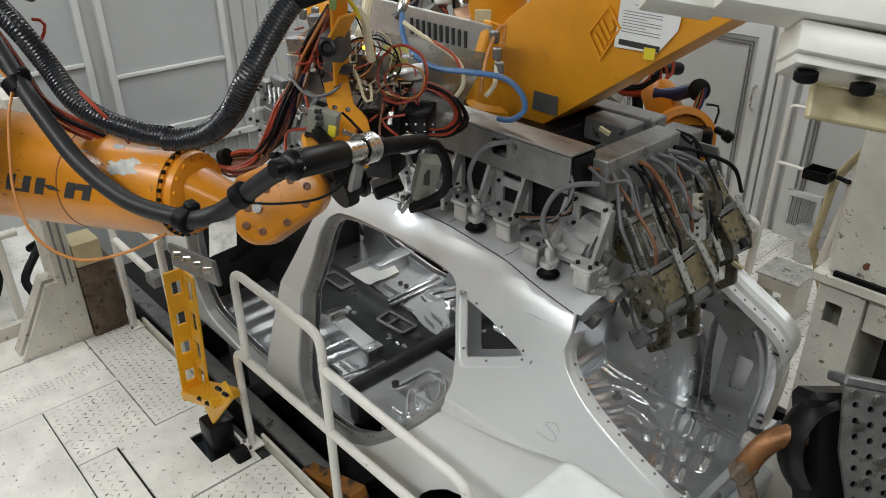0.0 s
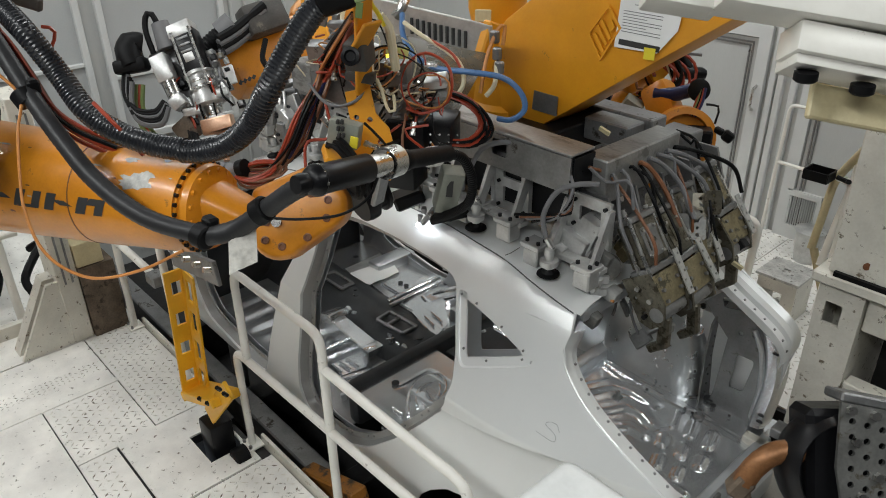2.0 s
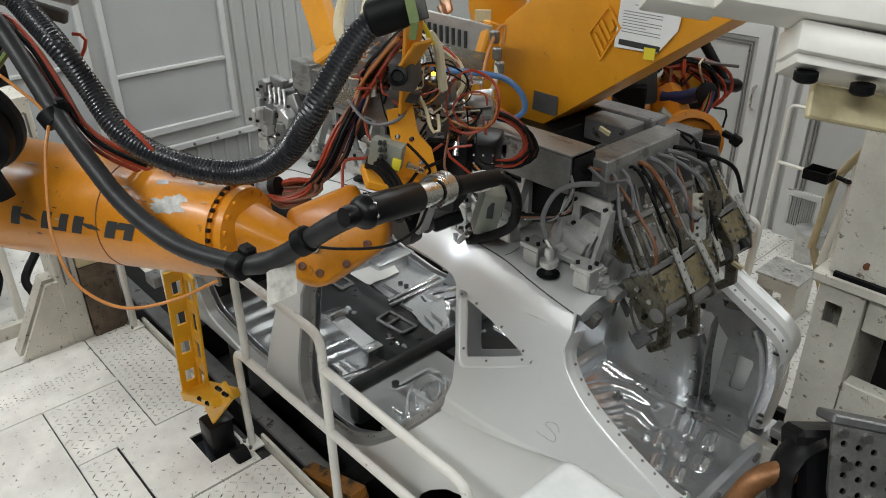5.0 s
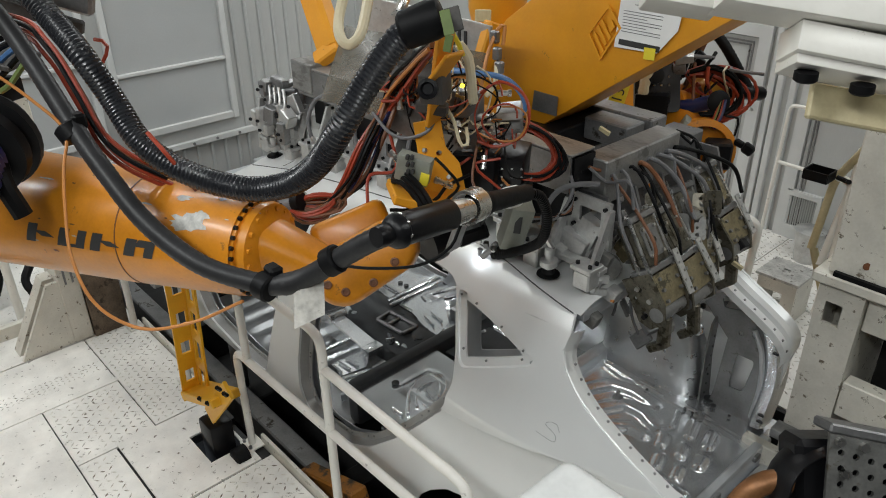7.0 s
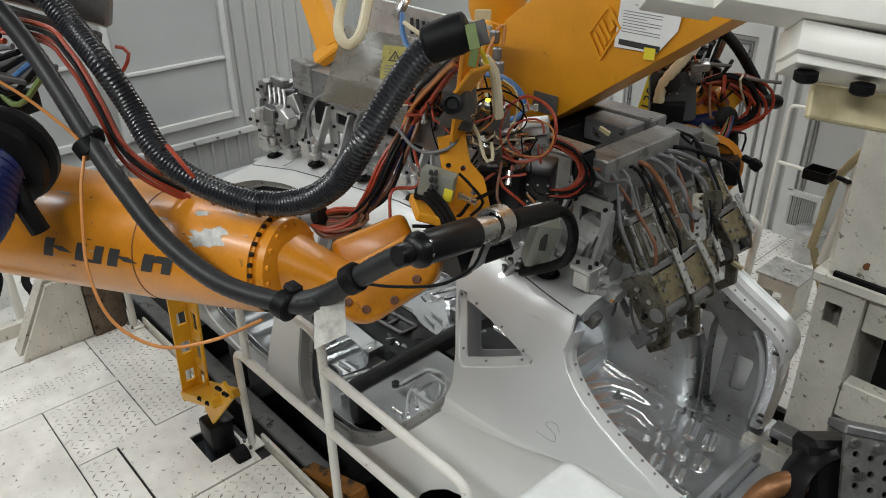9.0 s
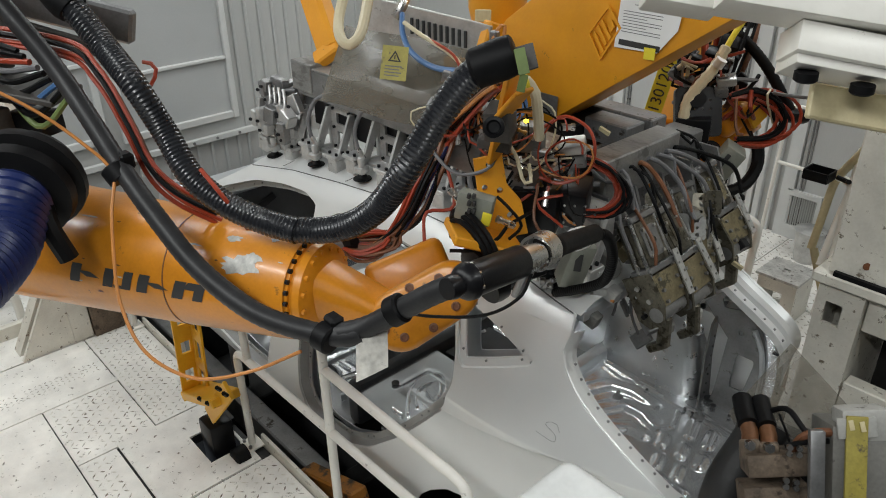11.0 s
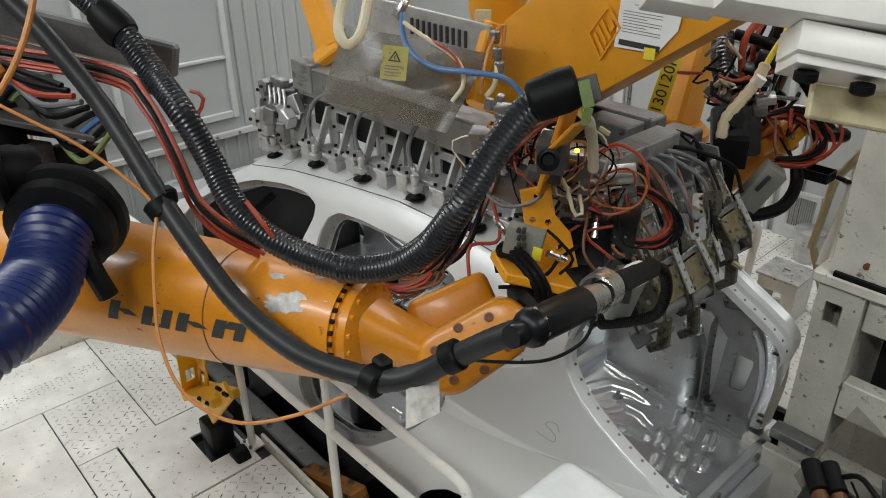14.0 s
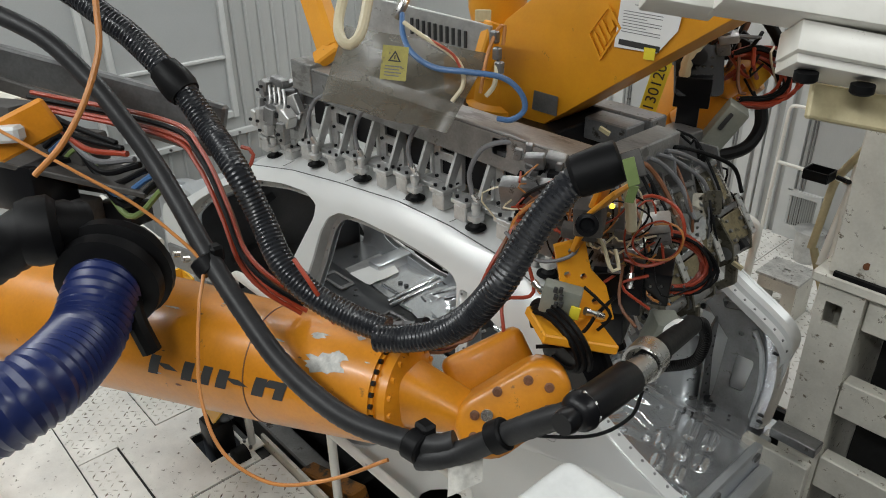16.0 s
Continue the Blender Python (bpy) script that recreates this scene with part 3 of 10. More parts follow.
for k in range(4):
    bm = bmesh.new()
    tube(bm, [(-5.7, 0.2 + 0.08 * k, 0.40), (-5.62, 0.4 + 0.06 * k, 0.46 + 0.03 * k), (-5.6, 0.62 + 0.04 * k, 0.3), (-5.62, 0.66, 0.05)], 0.016, 8)
    part("hose", bm, [BLACK, GREYHOSE, CREAM, BLACK][k], unit)
bm = bmesh.new()
tube(bm, [(-5.756, 0.998, 0.335), (-5.606, 1.067, 0.425), (-5.507, 0.967, 0.374), (-5.391, 0.852, 0.282), (-5.316, 0.863, 0.193)], 0.03, 8)
part("hose", bm, BLACK, unit)

# yellow stop bracket on its black block
stop = thing("stop_bracket", (-3.28, 1.18, 0), "bright yellow slotted steel bracket on a black block", "bracket")
bm = bmesh.new()
box(bm, (-3.24, 1.19, -0.05), (0.15, 0.14, 0.46), None, 0.02, 2)
part("block", bm, BLACKBOX, stop)
bm = bmesh.new()
lathe(bm, (-3.06, 1.26, 0.0), (0, -1, 0), [(0, 0.06), (0.07, 0.06), (0.08, 0.045)], 20)
part("roller", bm, BLACK, stop)
lower, upper = V(*(-3.33, 1.200, 0.296)), V(*(-3.235, 1.200, 1.104))
ax = (upper - lower)
side_x = V(1, 0.0, 0)
ln = ax.length
fr = Matrix((side_x, V(0, 1, 0).cross(side_x) * -1, V(0, 1, 0))).transposed().to_4x4()
up = ax.normalized()
sx = (side_x - up * side_x.dot(up)).normalized()
m = Matrix.Translation(lower) @ Matrix((sx, up, sx.cross(up))).transposed().to_4x4()
slots = [rect(-0.028, ln * (0.06 + 0.24 * k), 0.028, ln * (0.22 + 0.24 * k)) for k in range(4)]
for off, w in ((0.0, 0.058), (0.055, 0.055)):
    bm = bmesh.new()
    if off == 0:
        plate(bm, rect(-w, -0.05, w, ln), m, 0.012, slots)
    else:
        mm = Matrix.Translation(lower - sx * 0.064) @ Matrix((sx.cross(up), up, -sx)).transposed().to_4x4()
        plate(bm, rect(-0.012, -0.05, 0.10, ln), mm, 0.012, [rect(0.02, ln * (0.1 + 0.24 * k), 0.07, ln * (0.2 + 0.24 * k)) for k in range(4)])
    part("channel", bm, YELLOW, stop)
bm = bmesh.new()
bar(bm, (-3.397, 1.170, 0.296), (-2.977, 1.170, 0.489), 0.16, 0.05, bevel=0.006)
part("foot", bm, YELLOW, stop)
bm = bmesh.new()
bar(bm, (-3.189, 1.150, 0.255), (-2.870, 1.150, 0.618), 0.02, 0.10, bevel=0.004)
part("foot", bm, YELLOW, stop)
for p in ((-2.848, 1.100, 0.659), (-2.778, 1.100, 0.666), (-3.118, 1.100, 0.432), (-3.020, 1.100, 0.462)):
    bm = bmesh.new()
    rod(bm, p, V(*p) + V(0.01, -0.02, 0.03), 0.011, n=6)
    part("bolt", bm, BLACKBOX, stop)
bm = bmesh.new()
bar(bm, (-3.250, 1.150, 1.225), (-2.756, 1.150, 1.323), 0.02, 0.12, bevel=0.004)
part("top_plate", bm, GREYSTEEL, stop)
for k in range(4):
    bm = bmesh.new()
    p = V(*(-3.071, 1.120, 1.307)).lerp(V(*(-2.754, 1.120, 1.356)), k / 3)
    rod(bm, p, p + V(0.0, -0.03, 0.01), 0.014, n=10)
    part("bolt", bm, CHROME, stop)

# ---- the car body ----
YC = 2.42
SEAM_X = [-4.6, -4.26, -4.09, -3.69, -3.31, -2.91, -2.46, -2.11, -1.76, -1.40]
SEAM_Z = [0.885, 1.035, 1.145, 1.365, 1.435, 1.48, 1.52, 1.52, 1.495, 1.415]
ZINC2 = mat("bright_zinc_sheet", (0.84, 0.86, 0.88), 0.22, 0.9, vary=0.05, scale=5, bump=0.012, grain=25)


def flank(x, z):
    """How far out the flank of the body lies at x and z."""
    y = 1.62
    if z > 0.95:
        y += 0.50 * (z - 0.95)
    y += 2.2 * max(0.0, z - float(np.interp(x, SEAM_X, SEAM_Z)) + 0.10) ** 2
    if x > -1.75:
        y += 0.16 * ((x + 1.75) / 0.8) ** 2
    crease = 0.868 + 0.145 * (x + 1.81)
    fade = max(0.0, min(1.0, (x + 1.97) / 0.14)) * max(0.0, min(1.0, (-1.08 - x) / 0.28))
    if z < crease:
        y += fade * 0.095 * min(1.0, (crease - z) / 0.05) * max(0.3, 1 - (crease - z) / 0.5)
    if z < 0.16:
        y += 0.10 * ((0.16 - z) / 0.16) ** 2
    return y


def thick(bm, t):
    """Give an open sheet its thickness towards the middle of the car."""
    edges = [e for e in bm.edges if len(e.link_faces) == 1]
    faces = bm.faces[:]
    twin = {v: bm.verts.new(v.co + Vector((0, t, 0))) for v in bm.verts[:]}
    for f in faces:
        bm.faces.new([twin[v] for v in reversed(f.verts)])
    for e in edges:
        a, b = e.verts
        bm.faces.new((a, b, twin[b], twin[a]))
    bmesh.ops.recalc_face_normals(bm, faces=bm.faces)
    return bm


def strip(ra, rb, fa, fb, t):
    """A closed band between two outlines with as many corners, each laid on its own surface."""
    bm = bmesh.new()
    va = [bm.verts.new((x, fa(x, z), z)) for x, z in ra]
    vb = [bm.verts.new((x, fb(x, z), z)) for x, z in rb]
    n = len(va)
    for i in range(n):
        bm.faces.new((va[i], va[(i + 1) % n], vb[(i + 1) % n], vb[i]))
    return thick(bm, t)


def sheet(poly, holes, fn, t, dx=0.07, dz=0.03, creases=()):
    """A pressed sheet: a flat outline with holes, cut to a net and laid on the surface fn(x, z)."""
    from mathutils.geometry import tessellate_polygon
    bm = bmesh.new()
    loops = [[Vector((x, 0, z)) for x, z in l] for l in (poly, *holes)]
    flat = [bm.verts.new(p) for l in loops for p in l]
    for a, b, c in tessellate_polygon([[Vector((p.x, p.z, 0)) for p in l] for l in loops]):
        if len({a, b, c}) == 3:
            try:
                bm.faces.new((flat[a], flat[b], flat[c]))
            except ValueError:
                pass
    xs = [v.co.x for v in bm.verts]
    zs = [v.co.z for v in bm.verts]
    for lo, hi, d, k in ((min(xs), max(xs), dx, 0), (min(zs), max(zs), dz, 2)):
        n = int((hi - lo) / d)
        for i in range(1, n + 1):
            co, no = [0, 0, 0], [0, 0, 0]
            co[k], no[k] = lo + i * (hi - lo) / (n + 1), 1
            bmesh.ops.bisect_plane(bm, geom=bm.verts[:] + bm.edges[:] + bm.faces[:], plane_co=co, plane_no=no)
    for co, no in creases:
        bmesh.ops.bisect_plane(bm, geom=bm.verts[:] + bm.edges[:] + bm.faces[:], plane_co=co, plane_no=no)
    bmesh.ops.remove_doubles(bm, verts=bm.verts, dist=0.001)
    bmesh.ops.recalc_face_normals(bm, faces=bm.faces)
    if bm.faces and sum(f.normal.y for f in bm.faces) > 0:
        bmesh.ops.reverse_faces(bm, faces=bm.faces)
    for v in bm.verts:
        v.co.y = fn(v.co.x, v.co.z)
    return thick(bm, t)


def mirrored(bm):
    b = bm.copy()
    for v in b.verts:
        v.co.y = 2 * YC - v.co.y
    bmesh.ops.reverse_faces(b, faces=b.faces)
    return b


def rounded(pts, k=0.25, n=4):
    """An outline with its corners cut round."""
    out = []
    m = len(pts)
    for i in range(m):
        a, b, c = (Vector(pts[(i + j) % m]) for j in (-1, 0, 1))
        p, q = b.lerp(a, k), b.lerp(c, k)
        for j in range(n + 1):
            t = j / n
            out.append(tuple(p * (1 - t) ** 2 + 2 * b * t * (1 - t) + q * t * t))
    return out


def shrunk(pts, d):
    """The outline moved inwards by d."""
    out = []
    m = len(pts)
    area2 = sum(pts[i][0] * pts[(i + 1) % m][1] - pts[(i + 1) % m][0] * pts[i][1] for i in range(m))
    s = 1 if area2 > 0 else -1
    for i in range(m):
        a, b = Vector(pts[i - 1]), Vector(pts[(i + 1) % m])
        e = (b - a).normalized()
        out.append((pts[i][0] - s * e.y * d, pts[i][1] + s * e.x * d))
    return out


car = thing("car_body", (-2.8, YC, -0.05), "unpainted silver grey bare metal car body shell without doors", "car")
REAR_DOOR = rounded([(-2.805, 1.377), (-2.633, 1.394), (-2.378, 1.399), (-2.141, 1.391), (-1.99, 1.375), (-1.945, 1.345), (-1.897, 1.238), (-1.837, 1.125), (-1.795, 1.01), (-1.818, 0.89), (-1.958, 0.711), (-2.163, 0.482), (-2.406, 0.258), (-2.619, 0.143), (-2.83, 0.12), (-2.985, 0.175), (-3.036, 0.297), (-3.015, 0.465), (-2.943, 0.729), (-2.895, 0.969), (-2.892, 1.125), (-2.902, 1.257), (-2.876, 1.332)])
FRONT_DOOR = rounded([(-3.108, 1.388), (-3.321, 1.371), (-3.588, 1.32), (-3.90, 1.20), (-4.12, 1.06), (-4.27, 0.90), (-4.28, 0.40), (-4.15, 0.22), (-3.65, 0.15), (-3.42, 0.165), (-3.324, 0.421), (-3.195, 0.716), (-3.085, 0.951), (-3.042, 1.088), (-3.008, 1.21), (-2.982, 1.302), (-2.998, 1.36)])
QUARTER = rounded([(-1.932, 1.337), (-1.855, 1.340), (-1.695, 1.312), (-1.546, 1.266), (-1.479, 1.228), (-1.492, 1.203), (-1.639, 1.138), (-1.80, 1.071)], 0.22)
outline = [(x, z) for x, z in zip(SEAM_X, SEAM_Z)]
TAIL = [(-1.385, 1.37), (-1.385, 1.30), (-1.35, 1.24), (-1.24, 1.15), (-1.06, 1.045), (-0.88, 0.945), (-0.80, 0.89), (-0.76, 0.80), (-0.80, 0.50), (-0.95, 0.25), (-1.12, 0.16)]
FAR_TAIL = [(-1.385, 1.37), (-1.385, 1.30), (-1.345, 1.225), (-1.24, 1.155), (-1.12, 1.10), (-1.04, 1.055), (-1.0, 0.99), (-1.0, 0.90), (-1.02, 0.80), (-1.05, 0.50), (-1.08, 0.25), (-1.12, 0.16)]
far_outline = outline + FAR_TAIL
outline += TAIL
BELOW = [(-1.63 + 0.42 * math.cos(a), 0.07 + 0.36 * math.sin(a)) for a in [math.pi * k / 12 for k in range(1, 12)]]
BELOW += [(-2.10, 0.03), (-2.4, 0.0), (-3.4, -0.02), (-4.4, -0.02), (-4.62, 0.2)]
PRESSED = [((-1.81, 0, 0.868 - d), (-0.145, 0, 1)) for d in (-0.012, 0.0, 0.025, 0.05, 0.10)] + [((-1.5, 0, 0.95), (0, 0, 1))]
near = sheet(outline + BELOW, [REAR_DOOR, FRONT_DOOR, QUARTER], flank, 0.014, 0.06, 0.03, PRESSED)
far = mirrored(sheet(far_outline + BELOW, [REAR_DOOR, FRONT_DOOR, QUARTER], flank, 0.014, 0.06, 0.03, PRESSED))
part("body_side", near, SKIN, car, "smooth silver grey outer side panel", 50)
part("body_side", far, SKIN, car, "smooth silver grey outer side panel", 50)


def inner(ring, d0, d1, depth, name, material, holes_at=0.0):
    """A flange set back inside an opening, on both sides, with its row of weld spots."""
    def deep(x, z):
        return flank(x, z) + depth
    b = strip(shrunk(ring, d0), shrunk(ring, d1), deep, deep, 0.006)
    fb = mirrored(b)
    part(name, b, material, car)
    part(name, fb, material, car)
    if holes_at:
        loop = shrunk(ring, holes_at)
        acc = 0.0
        for p, q in zip(loop, loop[1:] + loop[:1]):
            acc += (Vector(q) - Vector(p)).length
            if acc > 0.075:
                acc = 0.0
                bm = bmesh.new()
                y = deep(*p)
                rod(bm, (p[0], y - 0.004, p[1]), (p[0], y + 0.002, p[1]), 0.005, n=8)
                part("weld_spot", bm, GREYSTEEL, car)


def jamb(ring, d0, d1, depth, material):
    """The wall of an opening from the outer skin back to the flange."""
    bm = strip(shrunk(ring, d0), shrunk(ring, d1), lambda x, z: flank(x, z) + 0.008, lambda x, z: flank(x, z) + depth, 0.004)
    f = mirrored(bm)
    part("door_jamb", bm, material, car)
    part("door_jamb", f, material, car)


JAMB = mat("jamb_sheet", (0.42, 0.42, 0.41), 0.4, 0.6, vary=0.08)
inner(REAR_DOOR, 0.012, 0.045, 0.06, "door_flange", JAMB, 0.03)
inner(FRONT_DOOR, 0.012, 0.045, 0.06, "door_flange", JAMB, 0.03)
inner(QUARTER, -0.004, 0.034, 0.014, "window_flange", SKIN, 0.022)
jamb(QUARTER, -0.003, 0.004, 0.016, SKIN)
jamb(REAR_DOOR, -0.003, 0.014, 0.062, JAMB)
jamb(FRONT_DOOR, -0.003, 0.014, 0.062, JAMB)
# inner pillars and rails behind the skin
def wide(x, z):
    return flank(x, z) + 0.10


inner_holes = [shrunk(REAR_DOOR, 0.035), shrunk(FRONT_DOOR, 0.035), shrunk(QUARTER, 0.03)]
inner_outline = [(x, z - 0.03) for x, z in zip(SEAM_X[1:-1], SEAM_Z[1:-1])] + [(-1.42, 1.38), (-1.42, 1.26), (-1.30, 1.10), (-1.28, 0.60), (-1.9, 0.58), (-2.15, 0.2), (-2.4, 0.05), (-4.4, 0.03), (-4.5, 0.85)]
b = sheet(inner_outline, inner_holes, wide, 0.006, 0.2, 0.2)
f = mirrored(sheet([(-1.62 if x > -1.62 and z < 1.2 else x, z) for x, z in inner_outline], inner_holes[:2], wide, 0.006, 0.2, 0.2))
part("inner_side", b, ZINC, car, "zinc coated inner side panel")
part("inner_side", f, ZINC, car, "zinc coated inner side panel")


def seam_z(x):
    return float(np.interp(x, SEAM_X, SEAM_Z))


# roof skin with its crown, front header and rear lip
bm = bmesh.new()
rows = []
NX, NY = 40, 16
for i in range(NX + 1):
    x = -3.72 + (3.72 - 1.385) * i / NX
    z = seam_z(x)
    y0 = flank(x, z) + 0.012
    row = []
    for j in range(NY + 1):
        u = 2 * j / NY - 1
        y = YC + (YC - y0) * u
        zz = z + 0.012 + 0.045 * (1 - u ** 2) - (0.012 if abs(u) > 0.99 else 0)
        row.append(bm.verts.new((x, y, zz)))
    rows.append(row)
for p, q in zip(rows, rows[1:]):
    for j in range(NY):
        bm.faces.new((p[j], q[j], q[j + 1], p[j + 1]))
bmesh.ops.recalc_face_normals(bm, faces=bm.faces)
bm.normal_update()
bmesh.ops.solidify(bm, geom=bm.faces[:], thickness=0.004)
part("roof_panel", bm, SKIN, car, "smooth silver grey roof skin")
DARKSEAM = mat("seam_shadow_gap", (0.10, 0.10, 0.10), 0.6, 0.3)
for s in (0, 1):
    bm = bmesh.new()
    pts = []
    for i in range(30):
        x = -3.68 + 2.27 * i / 29
        y = flank(x, seam_z(x)) + 0.004
        pts.append((x, 2 * YC - y if s else y, seam_z(x) + 0.0015))
    tube(bm, pts, 0.0028, 6, 0.03)
    part("roof_seam", bm, DARKSEAM, car)
for x, n in ((-3.40, 1), (-2.86, 1), (-2.43, 1), (-2.12, 1), (-1.78, 1)):
    bm = bmesh.new()
    y = flank(x, seam_z(x))
    tube(bm, [(x, y + 0.012, seam_z(x) + 0.014), (x + 0.012, y + 0.03, seam_z(x) + 0.021), (x + 0.02, y + 0.075, seam_z(x) + 0.033)], 0.0016, 5, 0.01)
    part("roof_mark", bm, DARKSEAM, car)
bm = bmesh.new()
bar(bm, (-3.72, 1.9, 1.345), (-3.72, 2 * YC - 1.9, 1.345), 0.10, 0.05, bevel=0.015, seg=2)
part("front_header", bm, ZINC, car)
bm = bmesh.new()
bar(bm, (-1.44, 1.95, 1.385), (-1.44, 2 * YC - 1.95, 1.385), 0.10, 0.05, bevel=0.015, seg=2)
part("rear_header", bm, ZINC, car)

# gutter, tail opening flange and lamp pocket at the rear, both sides
def both(name, bm, material, label=""):
    f = mirrored(bm)
    part(name, bm, material, car, label)
    part(name, f, material, car, label)


def far_only(name, bm, material, label=""):
    part(name, mirrored(bm), material, car, label)


lanes = [(0.002, 0.004, 0.004), (-0.006, 0.026, -0.022), (-0.004, 0.062, -0.028), (-0.012, 0.070, -0.046), (-0.016, 0.105, -0.050), (-0.026, 0.110, -0.08)]
for s, tail in ((0, TAIL), (1, FAR_TAIL)):
    bm = bmesh.new()
    edge = spline([(x, 0, z) for x, z in tail[:8]], 0.03)
    rails = [[bm.verts.new((p.x + dx, flank(p.x, p.z) + dy, p.z + dz)) for p in edge] for dx, dy, dz in lanes]
    for ra, rb in zip(rails, rails[1:]):
        for i in range(len(edge) - 1):
            bm.faces.new((ra[i], ra[i + 1], rb[i + 1], rb[i]))
    bmesh.ops.recalc_face_normals(bm, faces=bm.faces)
    bm.normal_update()
    bmesh.ops.solidify(bm, geom=bm.faces[:], thickness=0.003)
    part("tail_gutter", mirrored(bm) if s else bm, SKIN, car, "stepped flange round the tailgate opening")
    for k, p in enumerate(edge):
        if k % 2 == 0 and 3 < k < len(edge) - 3:
            bm = bmesh.new()
            y = flank(p.x, p.z) + 0.090
            y = 2 * YC - y if s else y
            rod(bm, (p.x - 0.016, y, p.z - 0.056), (p.x - 0.010, y, p.z - 0.044), 0.006, n=8)
            part("weld_spot", bm, GREYSTEEL, car)
# tail post behind the lamp opening, on the far side
bm = bmesh.new()
post = spline([(-1.30, 3.02, 1.075), (-1.253, 3.05, 1.043), (-1.187, 3.05, 0.995), (-1.111, 3.05, 0.906), (-1.069, 3.05, 0.766), (-1.061, 3.05, 0.618), (-1.078, 3.05, 0.442), (-1.085, 3.05, 0.37)], 0.03)
lanes = [(-0.062, 0.055, -0.012), (-0.05, 0.012, 0.0), (-0.028, -0.004, 0.004), (0.012, -0.004, 0.01), (0.024, 0.012, 0.012), (0.03, 0.09, 0.012)]
rails = [[bm.verts.new((p.x + dx, p.y + dy, p.z + dz)) for p in post] for dx, dy, dz in lanes]
for ra, rb in zip(rails, rails[1:]):
    for i in range(len(post) - 1):
        bm.faces.new((ra[i], ra[i + 1], rb[i + 1], rb[i]))
bmesh.ops.recalc_face_normals(bm, faces=bm.faces)
bm.normal_update()
bmesh.ops.solidify(bm, geom=bm.faces[:], thickness=0.004)
part("tail_post", bm, ZINC2, car, "pressed bare metal tail post", 50)
for z in (0.90, 0.84, 0.47, 0.43):
    bm = bmesh.new()
    box(bm, (-1.075, 3.043, z), (0.03, 0.012, 0.009), None, 0.002)
    part("slot", bm, DARK, car)

# rear inner panel with a window cut-out and a dark seam flange beside the wheel house
bm = bmesh.new()
plate(bm, [(-1.37, 0.34), (-1.06, 0.34), (-1.06, 0.60), (-1.12, 0.88), (-1.19, 1.03), (-1.366, 1.06), (-1.48, 0.93), (-1.33, 0.784), (-1.35, 0.45)], Matrix.Translation((0, 3.085, 0)) @ pose(0, 0, 0, 90), 0.006, [rounded([(-1.279, 0.511), (-1.204, 0.519), (-1.175, 0.721), (-1.269, 0.718)], 0.2), disc(-1.20, 0.86, 0.018), disc(-1.27, 0.84, 0.012), rounded([(-1.395, 0.999), (-1.379, 0.941), (-1.277, 0.967), (-1.273, 1.007)], 0.25)])
part("rear_inner_panel", bm, GREYSTEEL, car, "pressed inner panel with a cut-out")
bm = bmesh.new()
plate(bm, [(-0.10, 0.0), (0.0, 0.0), (0.02, 0.30), (0.0, 0.48), (-0.08, 0.58), (-0.14, 0.56), (-0.05, 0.44), (-0.05, 0.28)], Matrix.Translation((-1.405, 3.05, 0.36)) @ Matrix(((0, 0, 1, 0), (-1, 0, 0, 0), (0, 1, 0, 0), (0, 0, 0, 1))), 0.012)
part("seam_flange", bm, GREYSTEEL, car)
for k in range(7):
    bm = bmesh.new()
    rod(bm, (-1.40, 3.085, 0.40 + 0.06 * k), (-1.394, 3.085, 0.40 + 0.06 * k), 0.006, n=8)
    part("weld_spot", bm, DARK, car)
bm = bmesh.new()
tube(bm, [(-1.135, 3.08, 0.40), (-1.125, 3.08, 0.60), (-1.15, 3.08, 0.78), (-1.21, 3.08, 0.90)], 0.014, 8)
part("stiffener", bm, ZINC, car)


# wheel houses: a rounded arch with a soft shoulder
def wheelhouse():
    bm = bmesh.new()
    n = 28
    rings = []
    for y, k in ((3.13, 1.0), (3.085, 0.99), (3.05, 0.965), (3.025, 0.92), (3.01, 0.86), (3.0, 0.76), (2.995, 0.42)):
        ring = []
        for i in range(n + 1):
            a = math.pi * i / n
            ca, sa = math.cos(a), math.sin(a)
            e = (abs(ca) ** 3.2 + abs(sa) ** 3.2) ** (-1 / 3.2)
            x = 0.305 * e * ca
            z = 0.50 * e * sa * (1.0 if ca > 0 else 1.0 - 0.12 * abs(ca))
            ring.append(bm.verts.new((-1.735 + x * k, y + 0.05 * e * sa * k, 0.345 + z * k)))
        rings.append(ring)
    for p, q in zip(rings, rings[1:]):
        for j in range(n):
            bm.faces.new((p[j], p[j + 1], q[j + 1], q[j]))
    bm.faces.new(rings[-1])
    bmesh.ops.recalc_face_normals(bm, faces=bm.faces)
    return bm


HOUSE = mat("wheel_house_sheet", (0.60, 0.62, 0.63), 0.30, 0.8, vary=0.06, scale=4, bump=0.01)
part("wheel_house", wheelhouse(), HOUSE, car, "domed bare metal wheel house")
for x, z in ((-1.80, 0.52), (-1.86, 0.50)):
    bm = bmesh.new()
    tube(bm, [(x, 3.05, z - 0.08), (x - 0.005, 3.058, z + 0.02), (x - 0.01, 3.07, z + 0.11)], 0.016, 8)
    part("pressed_rib", bm, HOUSE, car)
bm = bmesh.new()
lathe(bm, (-1.49, 3.07, 0.765), (0.35, -0.9, 0.35), [(0, 0.036), (0.012, 0.034), (0.014, 0.026), (0.006, 0.02)], 18)
part("strut_mount", bm, ZINC2, car)
bm = bmesh.new()
rod(bm, (-1.50, 3.12, 0.86), (-1.50, 3.11, 0.885), 0.014, n=10)
